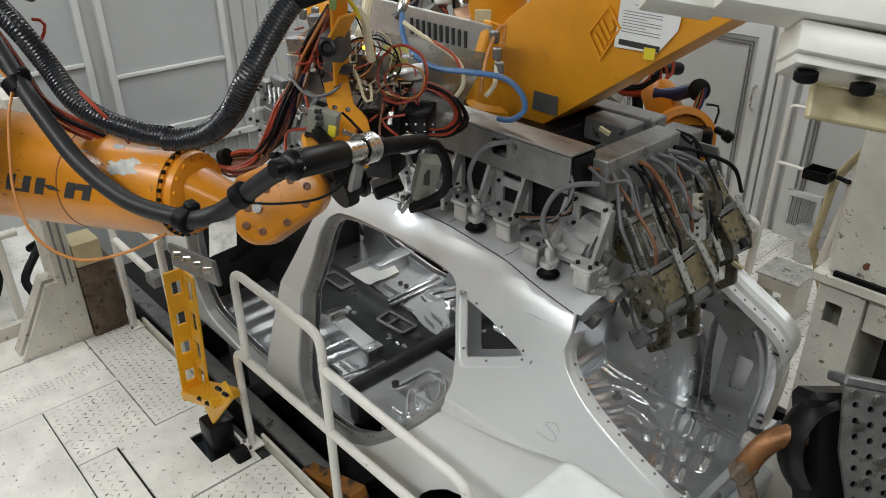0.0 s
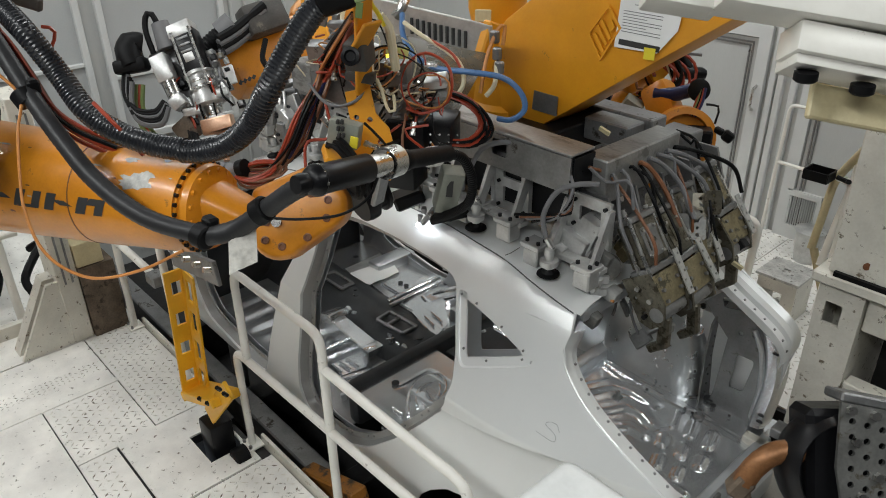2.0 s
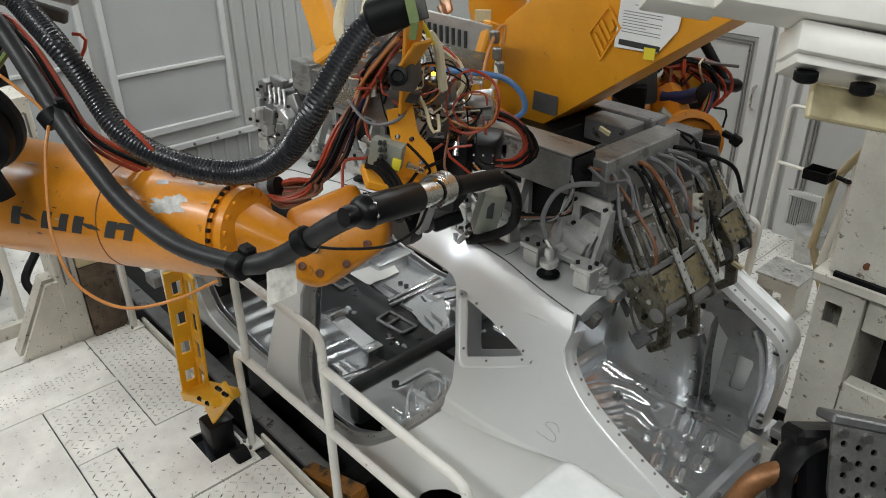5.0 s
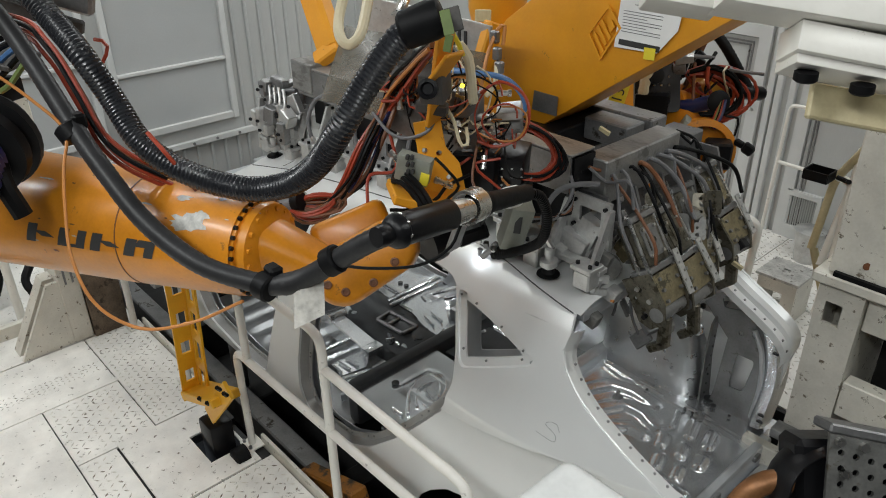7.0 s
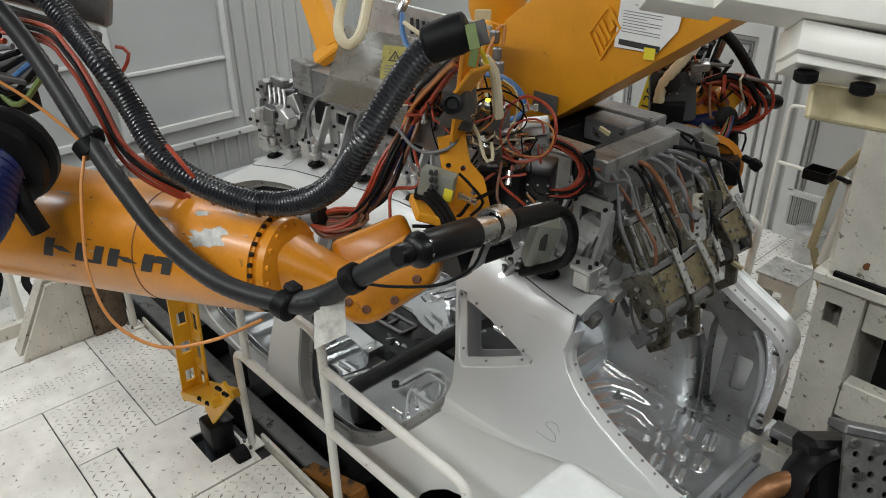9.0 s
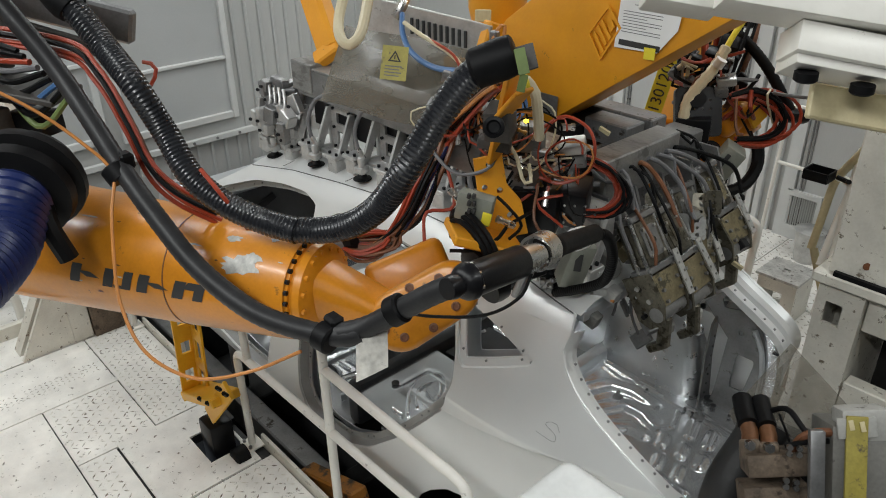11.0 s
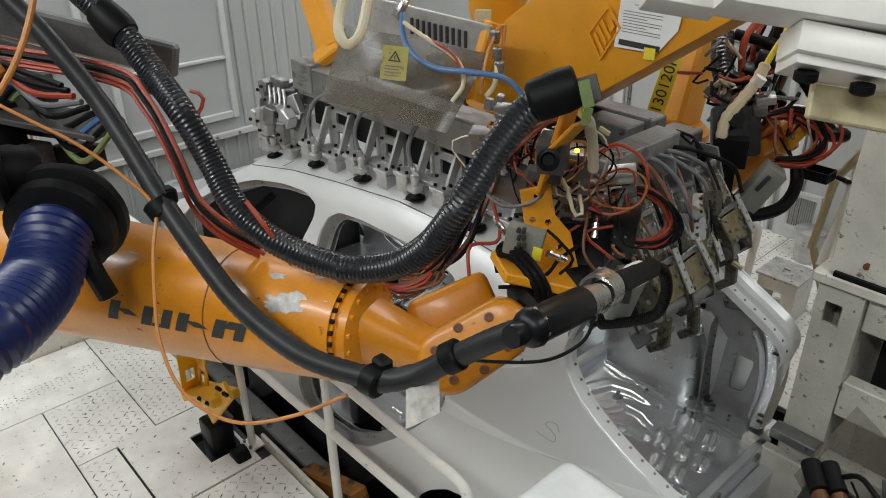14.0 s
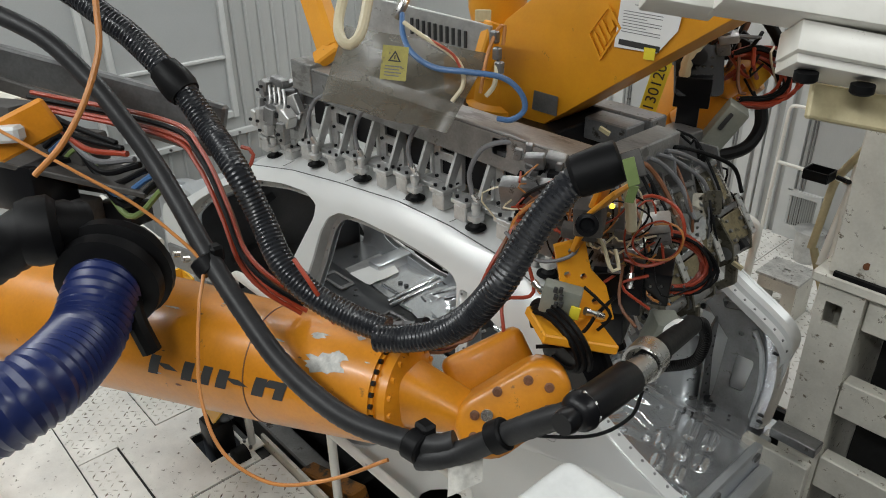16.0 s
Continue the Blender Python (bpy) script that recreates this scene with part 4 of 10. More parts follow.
part("plug", bm, DARK, car)

# floors
def pressed_floor(name, x0, x1, y0, y1, z, material, label, beads=(), nx=40, ny=30, slope=0.0):
    """A floor panel with raised beads: (x, y, rx, ry, height)."""
    bm = bmesh.new()
    g = []
    for i in range(nx + 1):
        row = []
        for j in range(ny + 1):
            x, y = x0 + (x1 - x0) * i / nx, y0 + (y1 - y0) * j / ny
            zz = z + slope * (x - x0)
            for bx, by, rx, ry, h in beads:
                d = max(abs(x - bx) / rx, abs(y - by) / ry)
                zz += h * max(0.0, min(1.0, (1.15 - d) / 0.3))
            row.append(bm.verts.new((x, y, zz)))
        g.append(row)
    for p, q in zip(g, g[1:]):
        for j in range(ny):
            bm.faces.new((p[j], q[j], q[j + 1], p[j + 1]))
    bm.normal_update()
    bmesh.ops.solidify(bm, geom=bm.faces[:], thickness=-0.006)
    part(name, bm, material, car, label, 50)


def boot_floor():
    """The boot floor: broad swells, short ribs and long creases pressed into one sheet."""
    swells = [([(-1.86, 2.70), (-1.80, 2.83), (-1.68, 2.87), (-1.55, 2.85)], 0.055, 0.016), ([(-1.72, 2.62), (-1.65, 2.75), (-1.54, 2.76), (-1.44, 2.72)], 0.060, 0.018), ([(-1.60, 2.55), (-1.53, 2.62), (-1.45, 2.62)], 0.05, 0.02)]
    ribs = [([(-1.435, 2.885), (-1.395, 2.775)], 0.030, 0.014), ([(-1.325, 2.885), (-1.29, 2.775)], 0.030, 0.014), ([(-1.215, 2.88), (-1.185, 2.775)], 0.030, 0.014)]
    ribs += [([(-1.375, 2.69), (-1.35, 2.625)], 0.030, 0.016), ([(-1.265, 2.69), (-1.245, 2.625)], 0.030, 0.016), ([(-1.16, 2.69), (-1.145, 2.625)], 0.030, 0.016), ([(-1.31, 2.55), (-1.285, 2.48)], 0.03, 0.016), ([(-1.20, 2.55), (-1.18, 2.48)], 0.03, 0.016)]
    creases = [([(-1.97, y), (-1.10, y - 0.03)], 0.016, 0.009) for y in (2.955, 2.985, 2.47, 2.40)] + [([(-1.93, 2.93), (-1.80, 2.90), (-1.70, 2.93), (-1.55, 2.94)], 0.012, 0.006)]
    lines = [([Vector((*p, 0)) for p in pts], r, h) for pts, r, h in swells + ribs + creases]
    bm = bmesh.new()
    nx, ny = 96, 130
    g = []
    for i in range(nx + 1):
        row = []
        for j in range(ny + 1):
            p = Vector((-1.98 + 0.96 * i / nx, 1.84 + 1.36 * j / ny, 0))
            z = 0.36
            for pts, r, h in lines:
                d = 9.0
                for a, b in zip(pts, pts[1:]):
                    u = max(0.0, min(1.0, (p - a).dot(b - a) / (b - a).length_squared))
                    d = min(d, (p - a.lerp(b, u)).length)
                if d < r:
                    w = 1 - (d / r) ** 2
                    z += h * w * w * (3 - 2 * w)
            row.append(bm.verts.new((p.x, p.y, z)))
        g.append(row)
    for p, q in zip(g, g[1:]):
        for j in range(ny):
            bm.faces.new((p[j], q[j], q[j + 1], p[j + 1]))
    return bm


part("trunk_floor", boot_floor(), ZINC2, car, "shiny ribbed bare metal boot floor", 60)
bm = bmesh.new()
span(bm, (-1.04, 2.05, 0.20), (-0.99, 3.02, 0.40), 0.008)
span(bm, (-0.988, 2.0, 0.16), (-0.92, 3.07, 0.30), 0.012)
part("tail_panel", bm, ZINC, car, "lower tail cross panel")
for y in (2.2, 2.5, 2.86):
    bm = bmesh.new()
    box(bm, (-0.985, y, 0.378), (0.02, 0.05, 0.03), None, 0.004)
    part("tail_clip", bm, GREYSTEEL, car)
for x, y in ((-1.33, 2.93), (-1.12, 2.35), (-1.45, 2.2), (-1.7, 2.75)):
    bm = bmesh.new()
    lathe(bm, (x, y, 0.365), (0, 0, 1), [(0, 0.03), (0.012, 0.028), (0.02, 0.012), (0.05, 0.01)], 12)
    part("stud", bm, GREYSTEEL, car)

# rear seat pans, tunnel and front floor
pans = [(-2.42, 2.06, 0.13, 0.11, 0.02), (-2.42, 2.06, 0.08, 0.06, -0.016), (-2.2, 2.0, 0.05, 0.14, 0.012)]
pressed_floor("seat_pan", -2.72, -2.0, 1.74, 2.34, 0.36, ZINC2, "embossed bare metal rear seat pan", pans, 36, 30)
pressed_floor("seat_pan", -2.95, -2.0, 2.72, 3.22, 0.22, ZINC2, "embossed bare metal rear seat pan", [(-2.75, 2.9, 0.1, 0.03, 0.02), (-2.75, 3.05, 0.1, 0.03, 0.02), (-2.45, 2.95, 0.03, 0.12, 0.02)], 36, 30)
# darker zinc: the near floor pan's shade is put into its colour
SHADEZINC = mat("shaded_zinc_sheet", (0.34, 0.35, 0.355), 0.36, 0.7, vary=0.1, bump=0.02)
pressed_floor("floor_pan", -4.45, -2.72, 1.72, 2.26, 0.13, SHADEZINC, "ribbed bare metal floor pan", [(-3.3 - 0.16 * i, 1.98, 0.04, 0.19, 0.02) for i in range(7)], 80, 24)
pressed_floor("floor_pan", -4.45, -2.95, 2.70, 3.22, 0.13, ZINC2, "ribbed bare metal floor pan", [(-3.35, 3.05, 0.12, 0.12, 0.025), (-3.75, 3.05, 0.16, 0.12, 0.02), (-3.15, 3.0, 0.03, 0.2, 0.02)], 60, 24)
# tunnel, heel board and centre floor carry interior shade as dark colour
bm = bmesh.new()
prof = [(2.18, 0.10), (2.26, 0.14), (2.36, 0.25), (2.48, 0.28), (2.60, 0.25), (2.68, 0.14), (2.76, 0.10)]
prev = None
for i in range(25):
    x = -4.5 + 2.55 * i / 24
    k = 1.0 + 0.25 * max(0, (-3.9 - x))
    ring = [bm.verts.new((x, y, 0.10 + (z - 0.10) * k)) for y, z in prof]
    if prev:
        for j in range(len(prof) - 1):
            bm.faces.new((prev[j], ring[j], ring[j + 1], prev[j + 1]))
    prev = ring
bm.normal_update()
bmesh.ops.solidify(bm, geom=bm.faces[:], thickness=-0.005)
part("tunnel", bm, DARK, car, "floor tunnel with the cabin's shade in its dark grey", 60)
bm = bmesh.new()
span(bm, (-2.78, 1.76, 0.12), (-2.68, 2.84, 0.40), 0.035, 2)
part("heel_board", bm, DARK, car)
bm = bmesh.new()
span(bm, (-2.04, 1.75, 0.34), (-1.96, 3.2, 0.42), 0.02, 2)
part("rear_cross_member", bm, ZINC, car)
bm = bmesh.new()
plate(bm, rect(-2.62, 2.36, -2.02, 2.72), Matrix.Translation((0, 0, 0.372)), 0.01)
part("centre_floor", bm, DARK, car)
for x, y0, y1 in ((-3.25, 1.74, 2.20), (-3.05, 2.84, 3.2), (-3.95, 2.84, 3.2)):
    bm = bmesh.new()
    span(bm, (x - 0.07, y0, 0.13), (x + 0.07, y1, 0.23), 0.02, 2)
    part("cross_member", bm, ZINC, car)
# seat bracket box beside the tunnel
bm = bmesh.new()
p0, p1 = V(-3.52, 2.17, 0.30), V(-3.02, 2.12, 0.32)
bar(bm, p0, p1, 0.10, 0.015, bevel=0.004)
for s in (-0.05, 0.05):
    bar(bm, p0 + V(0, s, -0.06), p1 + V(0, s, -0.06), 0.008, 0.12, bevel=0.002)
bar(bm, p1 + V(-0.03, 0, -0.05), p1 + V(0.05, 0, -0.05), 0.12, 0.12, bevel=0.012, seg=2)
bar(bm, p0 + V(-0.02, 0, -0.02), p0 + V(0.10, 0, 0.02), 0.13, 0.07, bevel=0.014, seg=2)
part("seat_bracket", bm, ZINC2, car, "pressed bare metal seat bracket")
for k in range(3):
    bm = bmesh.new()
    rod(bm, p0 + V(0.10 + 0.06 * k, -0.058, -0.05), p0 + V(0.10 + 0.06 * k, -0.05, -0.05), 0.022, n=12)
    part("lightening_hole", bm, DARK, car)
for i in range(7):
    x = -2.9 + 0.1 * i
    bm = bmesh.new()
    box(bm, (x - 0.15, 2.62, 0.235), (0.035, 0.02, 0.05), None, 0.004)
    part("cable_clip", bm, GREYSTEEL, car)
bm = bmesh.new()
tube(bm, [(-3.45, 2.60, 0.26), (-3.0, 2.61, 0.26), (-2.75, 2.62, 0.27), (-2.6, 2.66, 0.39)], 0.01, 6)
part("bracket_rail", bm, ZINC, car)
for a, b in (((-3.30, 2.86, 0.25), (-2.62, 3.18, 0.62)), ((-3.22, 2.86, 0.24), (-2.56, 3.18, 0.58))):
    bm = bmesh.new()
    bar(bm, a, b, 0.03, 0.025, bevel=0.006)
    part("brace", bm, ZINC2, car)
for x, y, z in ((-3.75, 2.93, 0.155), (-3.5, 3.0, 0.16), (-3.45, 3.12, 0.16), (-3.62, 2.45, 0.275), (-3.2, 2.5, 0.28), (-2.95, 2.42, 0.265), (-2.2, 2.5, 0.38), (-3.0, 1.9, 0.16), (-3.08, 2.02, 0.16), (-2.3, 2.2, 0.365)):
    bm = bmesh.new()
    lathe(bm, (x, y, z - 0.004), (0, 0, 1), [(0, 0.024), (0.008, 0.022), (0.004, 0.014)], 14)
    part("plug", bm, DARK, car)
bm = bmesh.new()
plate(bm, rounded(rect(-3.98, 2.40, -3.72, 2.52), 0.15), Matrix.Translation((0, 0, 0.285)), 0.012, [rounded(rect(-3.95, 2.42, -3.76, 2.50), 0.1)])
part("shifter_frame", bm, GREYSTEEL, car)
# firewall, front rails and strut towers
bm = bmesh.new()
span(bm, (-4.56, 1.75, 0.05), (-4.50, 3.14, 0.92), 0.02)
part("firewall", bm, DARK, car, "firewall panel with the cabin's shade in its dark grey")
bm = bmesh.new()
for s in (0, 1):
    for k in range(2):
        z = 0.35 + 0.3 * k
        a, b = V(-4.5, 2.0 + 0.2 * k, z), V(-4.49, 2.3 + 0.1 * k, z + 0.1)
        bar(bm, a, b, 0.01, 0.06, (0, 0, 1), 0.004)
part("firewall_rib", bm, DARK, car)
bm = bmesh.new()
span(bm, (-4.62, 1.78, 0.90), (-4.35, 3.1, 0.98), 0.02)
part("cowl", bm, ZINC, car)
for s in (0, 1):
    y = 2.0 if not s else 2 * YC - 2.0
    bm = bmesh.new()
    span(bm, (-5.45, y - 0.06, 0.25), (-4.55, y + 0.06, 0.42), 0.02)
    part("front_rail", bm, ZINC, car)
    bm = bmesh.new()
    lathe(bm, (-4.95, y - 0.1 + 0.2 * s, 0.35), (0, 0, 1), [(0, 0.17), (0.42, 0.15), (0.48, 0.13), (0.49, 0.05), (0.46, 0.045)], 20)
    part("strut_tower", bm, ZINC, car)
bm = bmesh.new()
span(bm, (-5.5, 1.9, 0.25), (-5.42, 3.17, 0.4), 0.02)
part("front_cross_member", bm, ZINC, car)

sheet_bm = bmesh.new()
g = []
for i in range(9):
    row = []
    for j in range(7):
        a = V(-4.008, 2.632, 0.19).lerp(V(-3.985, 3.027, 0.19), i / 8)
        b = V(-3.776, 2.678, 0.19).lerp(V(-3.771, 2.941, 0.19), i / 8)
        row.append(sheet_bm.verts.new(a.lerp(b, j / 6) + V(0, 0, 0.003 * math.sin(i * 1.1 + j))))
    g.append(row)
for p, q in zip(g, g[1:]):
    for j in range(6):
        sheet_bm.faces.new((p[j], q[j], q[j + 1], p[j + 1]))
sheet_bm.normal_update()
bmesh.ops.solidify(sheet_bm, geom=sheet_bm.faces[:], thickness=-0.001)
tagged(part("paper_sheet", sheet_bm, PAPER, None, "", 60), "white paper sheet lying on the bare metal car floor", "paper")

# chalk mark on the rear flank
bm = bmesh.new()
mark = [(-1.373, 1.686, 1.010), (-1.298, 1.696, 1.000), (-1.299, 1.708, 1.025), (-1.345, 1.708, 1.045), (-1.337, 1.717, 1.058), (-1.307, 1.724, 1.060), (-1.287, 1.718, 1.038)]
tube(bm, [V(*p) + V(0, 0.0, 0) for p in mark], 0.0008, 5, 0.006)
part("chalk_mark", bm, GREYSTEEL, car)


# embossed beads, patches and small pressings inside the body
def bead(name, pts, r, material=ZINC2, closed=False):
    b_ = bmesh.new()
    tube(b_, list(pts) + ([pts[0]] if closed else []), r, 8, 0.02)
    part(name, b_, material, car)


def patch(name, pts, material, t=0.006, label="", holes=()):
    """A flat pressed plate with its corners on the given points at one height."""
    b_ = bmesh.new()
    plate(b_, [(p[0], p[1]) for p in pts], Matrix.Translation((0, 0, pts[0][2])), t, holes)
    part(name, b_, material, car, label)


patch("floor_patch", ((-4.115, 2.701, 0.170), (-4.125, 3.037, 0.170), (-3.808, 2.976, 0.170), (-3.816, 2.671, 0.170)), PALE, 0.006, "pale blank damping sheet")
patch("floor_patch", ((-3.806, 2.705, 0.170), (-3.800, 2.936, 0.170), (-3.541, 2.962, 0.170), (-3.496, 2.669, 0.170)), ZINC2)
patch("floor_patch", ((-3.240, 1.953, 0.200), (-3.218, 2.078, 0.200), (-3.005, 2.095, 0.200), (-3.042, 1.897, 0.200)), ZINC2)
patch("floor_patch", ((-3.205, 2.587, 0.270), (-3.205, 2.872, 0.270), (-2.941, 2.675, 0.270), (-2.879, 2.505, 0.270)), ZINC2)
for a, b in (((-3.343, 2.518, 0.280), (-3.272, 2.923, 0.340)), ((-3.422, 2.561, 0.260), (-3.350, 2.968, 0.320)), ((-3.272, 1.791, 0.240), (-3.245, 2.119, 0.260)), ((-2.980, 1.868, 0.230), (-2.924, 2.060, 0.230)), ((-2.935, 1.856, 0.230), (-2.880, 2.052, 0.230))):
    bm = bmesh.new()
    bar(bm, a, b, 0.035, 0.03, bevel=0.010, seg=2)
    part("cross_brace", bm, ZINC2, car)
bead("bead", ((-2.359, 1.856, 0.378), (-2.442, 1.925, 0.378), (-2.501, 1.999, 0.378), (-2.529, 2.091, 0.378), (-2.506, 2.174, 0.378), (-2.442, 2.184, 0.378), (-2.359, 2.116, 0.378), (-2.310, 2.000, 0.378)), 0.009)
bead("bead", ((-2.373, 1.926, 0.378), (-2.447, 1.988, 0.378), (-2.474, 2.064, 0.378), (-2.457, 2.131, 0.378), (-2.406, 2.122, 0.378), (-2.349, 2.059, 0.378)), 0.007)
for a, b in (((-2.434, 2.050, 0.378), (-2.338, 2.017, 0.378)), ((-2.365, 1.961, 0.378), (-2.307, 1.958, 0.378)), ((-2.442, 1.826, 0.378), (-2.372, 1.829, 0.378)), ((-3.087, 2.545, 0.285), (-2.970, 2.520, 0.285)), ((-3.086, 2.602, 0.285), (-2.969, 2.576, 0.285)), ((-3.091, 2.664, 0.285), (-2.963, 2.638, 0.285)), ((-3.692, 2.654, 0.185), (-3.530, 2.662, 0.185)), ((-3.751, 2.761, 0.185), (-3.516, 2.763, 0.185)), ((-3.152, 1.918, 0.215), (-3.047, 1.918, 0.215)), ((-3.151, 1.968, 0.215), (-3.041, 1.972, 0.215)), ((-3.151, 2.018, 0.215), (-3.036, 2.026, 0.215))):
    bead("bead", (a, tuple((Vector(a) + Vector(b)) / 2), b), 0.008)
for p, r in (((-3.660, 2.865, 0.182), 0.018), ((-3.601, 2.869, 0.182), 0.018), ((-2.823, 1.982, 0.222), 0.03), ((-3.513, 2.709, 0.182), 0.014), ((-3.550, 2.397, 0.370), 0.014), ((-2.836, 2.342, 0.370), 0.02), ((-2.594, 1.964, 0.378), 0.022), ((-4.193, 2.860, 0.180), 0.02), ((-1.367, 3.091, 0.375), 0.028), ((-1.322, 3.054, 0.375), 0.014)):
    bm = bmesh.new()
    rod(bm, Vector(p) - Vector((0, 0, 0.004)), Vector(p) + Vector((0, 0, 0.003)), r, n=14)
    part("plug", bm, DARK, car)
rgi = random.Random(8)
for k in range(44):   # pressed tabs and clips along the tunnel and sills
    x = rgi.uniform(-3.6, -2.1)
    y, z = rgi.choice([(2.32, 0.22), (2.75, 0.22), (1.80, 0.16), (2.86, 0.17), (3.22, 0.20)])
    bm = bmesh.new()
    box(bm, (x, y + rgi.uniform(-0.03, 0.03), z + 0.01), (rgi.uniform(0.02, 0.06), rgi.uniform(0.015, 0.04), rgi.uniform(0.02, 0.05)), Euler((rgi.uniform(-0.3, 0.3), rgi.uniform(-0.3, 0.3), rgi.uniform(-0.4, 0.4))).to_matrix().to_4x4(), 0.004)
    part("pressed_tab", bm, rgi.choice([ZINC, ZINC2, GREYSTEEL]), car)
# shifter console frame on the tunnel
for a, b in (((-3.268, 2.352, 0.285), (-3.039, 2.374, 0.285)), ((-3.283, 2.471, 0.285), (-3.033, 2.489, 0.285)), ((-3.268, 2.352, 0.285), (-3.283, 2.471, 0.285)), ((-3.175, 2.357, 0.285), (-3.186, 2.477, 0.285)), ((-3.039, 2.374, 0.285), (-3.033, 2.489, 0.285))):
    bm = bmesh.new()
    bar(bm, a, b, 0.022, 0.02, bevel=0.004)
    part("console_frame", bm, GREYSTEEL, car)
# boot floor: long seams, swells and ribs
bead("floor_seam", ((-1.982, 3.013, 0.366), (-1.797, 3.025, 0.366), (-1.587, 3.037, 0.366), (-1.440, 3.043, 0.366), (-1.423, 3.122, 0.366)), 0.006, DARKSEAM)
for p in ((-1.409, 2.927, 0.372), (-1.364, 2.924, 0.372), (-1.632, 2.916, 0.372), (-1.225, 3.041, 0.372), (-1.619, 3.085, 0.372)):
    bm = bmesh.new()
    rod(bm, p, Vector(p) + Vector((0, 0, 0.006)), 0.008, n=8)
    part("weld_spot", bm, DARK, car)

# ---- roof gripper on the handling robot ----
gripper = thing("roof_gripper", (-2.5, 2.5, 1.9), "grey steel roof gripper frame with clamps and cables", "gripper")
DUSTY = mat("dusty_grey_plate", (0.30, 0.30, 0.29), 0.45, 0.6, vary=0.25, scale=5, dirt=(0.16, 0.155, 0.15), dirt_at=0.58, dirt_scale=7, stretch=(0.4, 1, 1))


def gpart(name, bm, material, label=""):
    return part(name, bm, material, gripper, label)


# long beam on the near side, built as an open box
bm = bmesh.new()
span(bm, (-3.42, 2.05, 1.945), (-1.58, 2.19, 1.955), 0.002)
gpart("beam_lid", bm, DUSTY, "dusty grey beam lid")
bm = bmesh.new()
plate(bm, rect(-3.42, 1.80, -1.58, 1.944), Matrix.Translation((0, 2.052, 0)) @ pose(0, 0, 0, 90), 0.008, [rounded(rect(-1.98, 1.855, -1.90, 1.925), 0.2)])
gpart("beam_web", bm, GREYSTEEL)
bm = bmesh.new()
span(bm, (-3.42, 2.18, 1.80), (-1.58, 2.188, 1.944))
span(bm, (-3.42, 2.06, 1.80), (-1.58, 2.18, 1.806))
gpart("beam_web", bm, GREYSTEEL)
bm = bmesh.new()
span(bm, (-1.579, 2.06, 1.81), (-1.57, 2.18, 1.94))
gpart("beam_end", bm, BLACKBOX)
bm = bmesh.new()
span(bm, (-3.4, 2.12, 1.62), (-1.6, 2.20, 1.798), 0.006)
gpart("under_beam", bm, BLACKBOX, "dark lower beam")
# far side beam and cross boxes
bm = bmesh.new()
span(bm, (-3.4, 2.735, 1.77), (-1.69, 2.85, 1.90), 0.006)
gpart("beam", bm, GREYSTEEL)
for x0, x1, y0, y1, z0, z1, mt in ((-1.62, -1.505, 2.17, 2.66, 1.74, 1.918, DUSTY), (-2.2, -1.95, 2.2, 2.87, 1.72, 1.86, BLACKBOX), (-3.3, -3.1, 2.2, 2.87, 1.75, 1.93, DUSTY), (-1.95, -1.72, 2.60, 2.73, 1.79, 1.89, GREYSTEEL), (-2.75, -2.5, 2.2, 2.87, 1.72, 1.86, BLACKBOX)):
    bm = bmesh.new()
    span(bm, (x0, y0, z0), (x1, y1, z1), 0.006)
    gpart("cross_box", bm, mt)
bm = bmesh.new()
span(bm, (-3.46, 2.04, 1.82), (-3.28, 2.22, 1.975), 0.005)
gpart("end_box", bm, DUSTY)

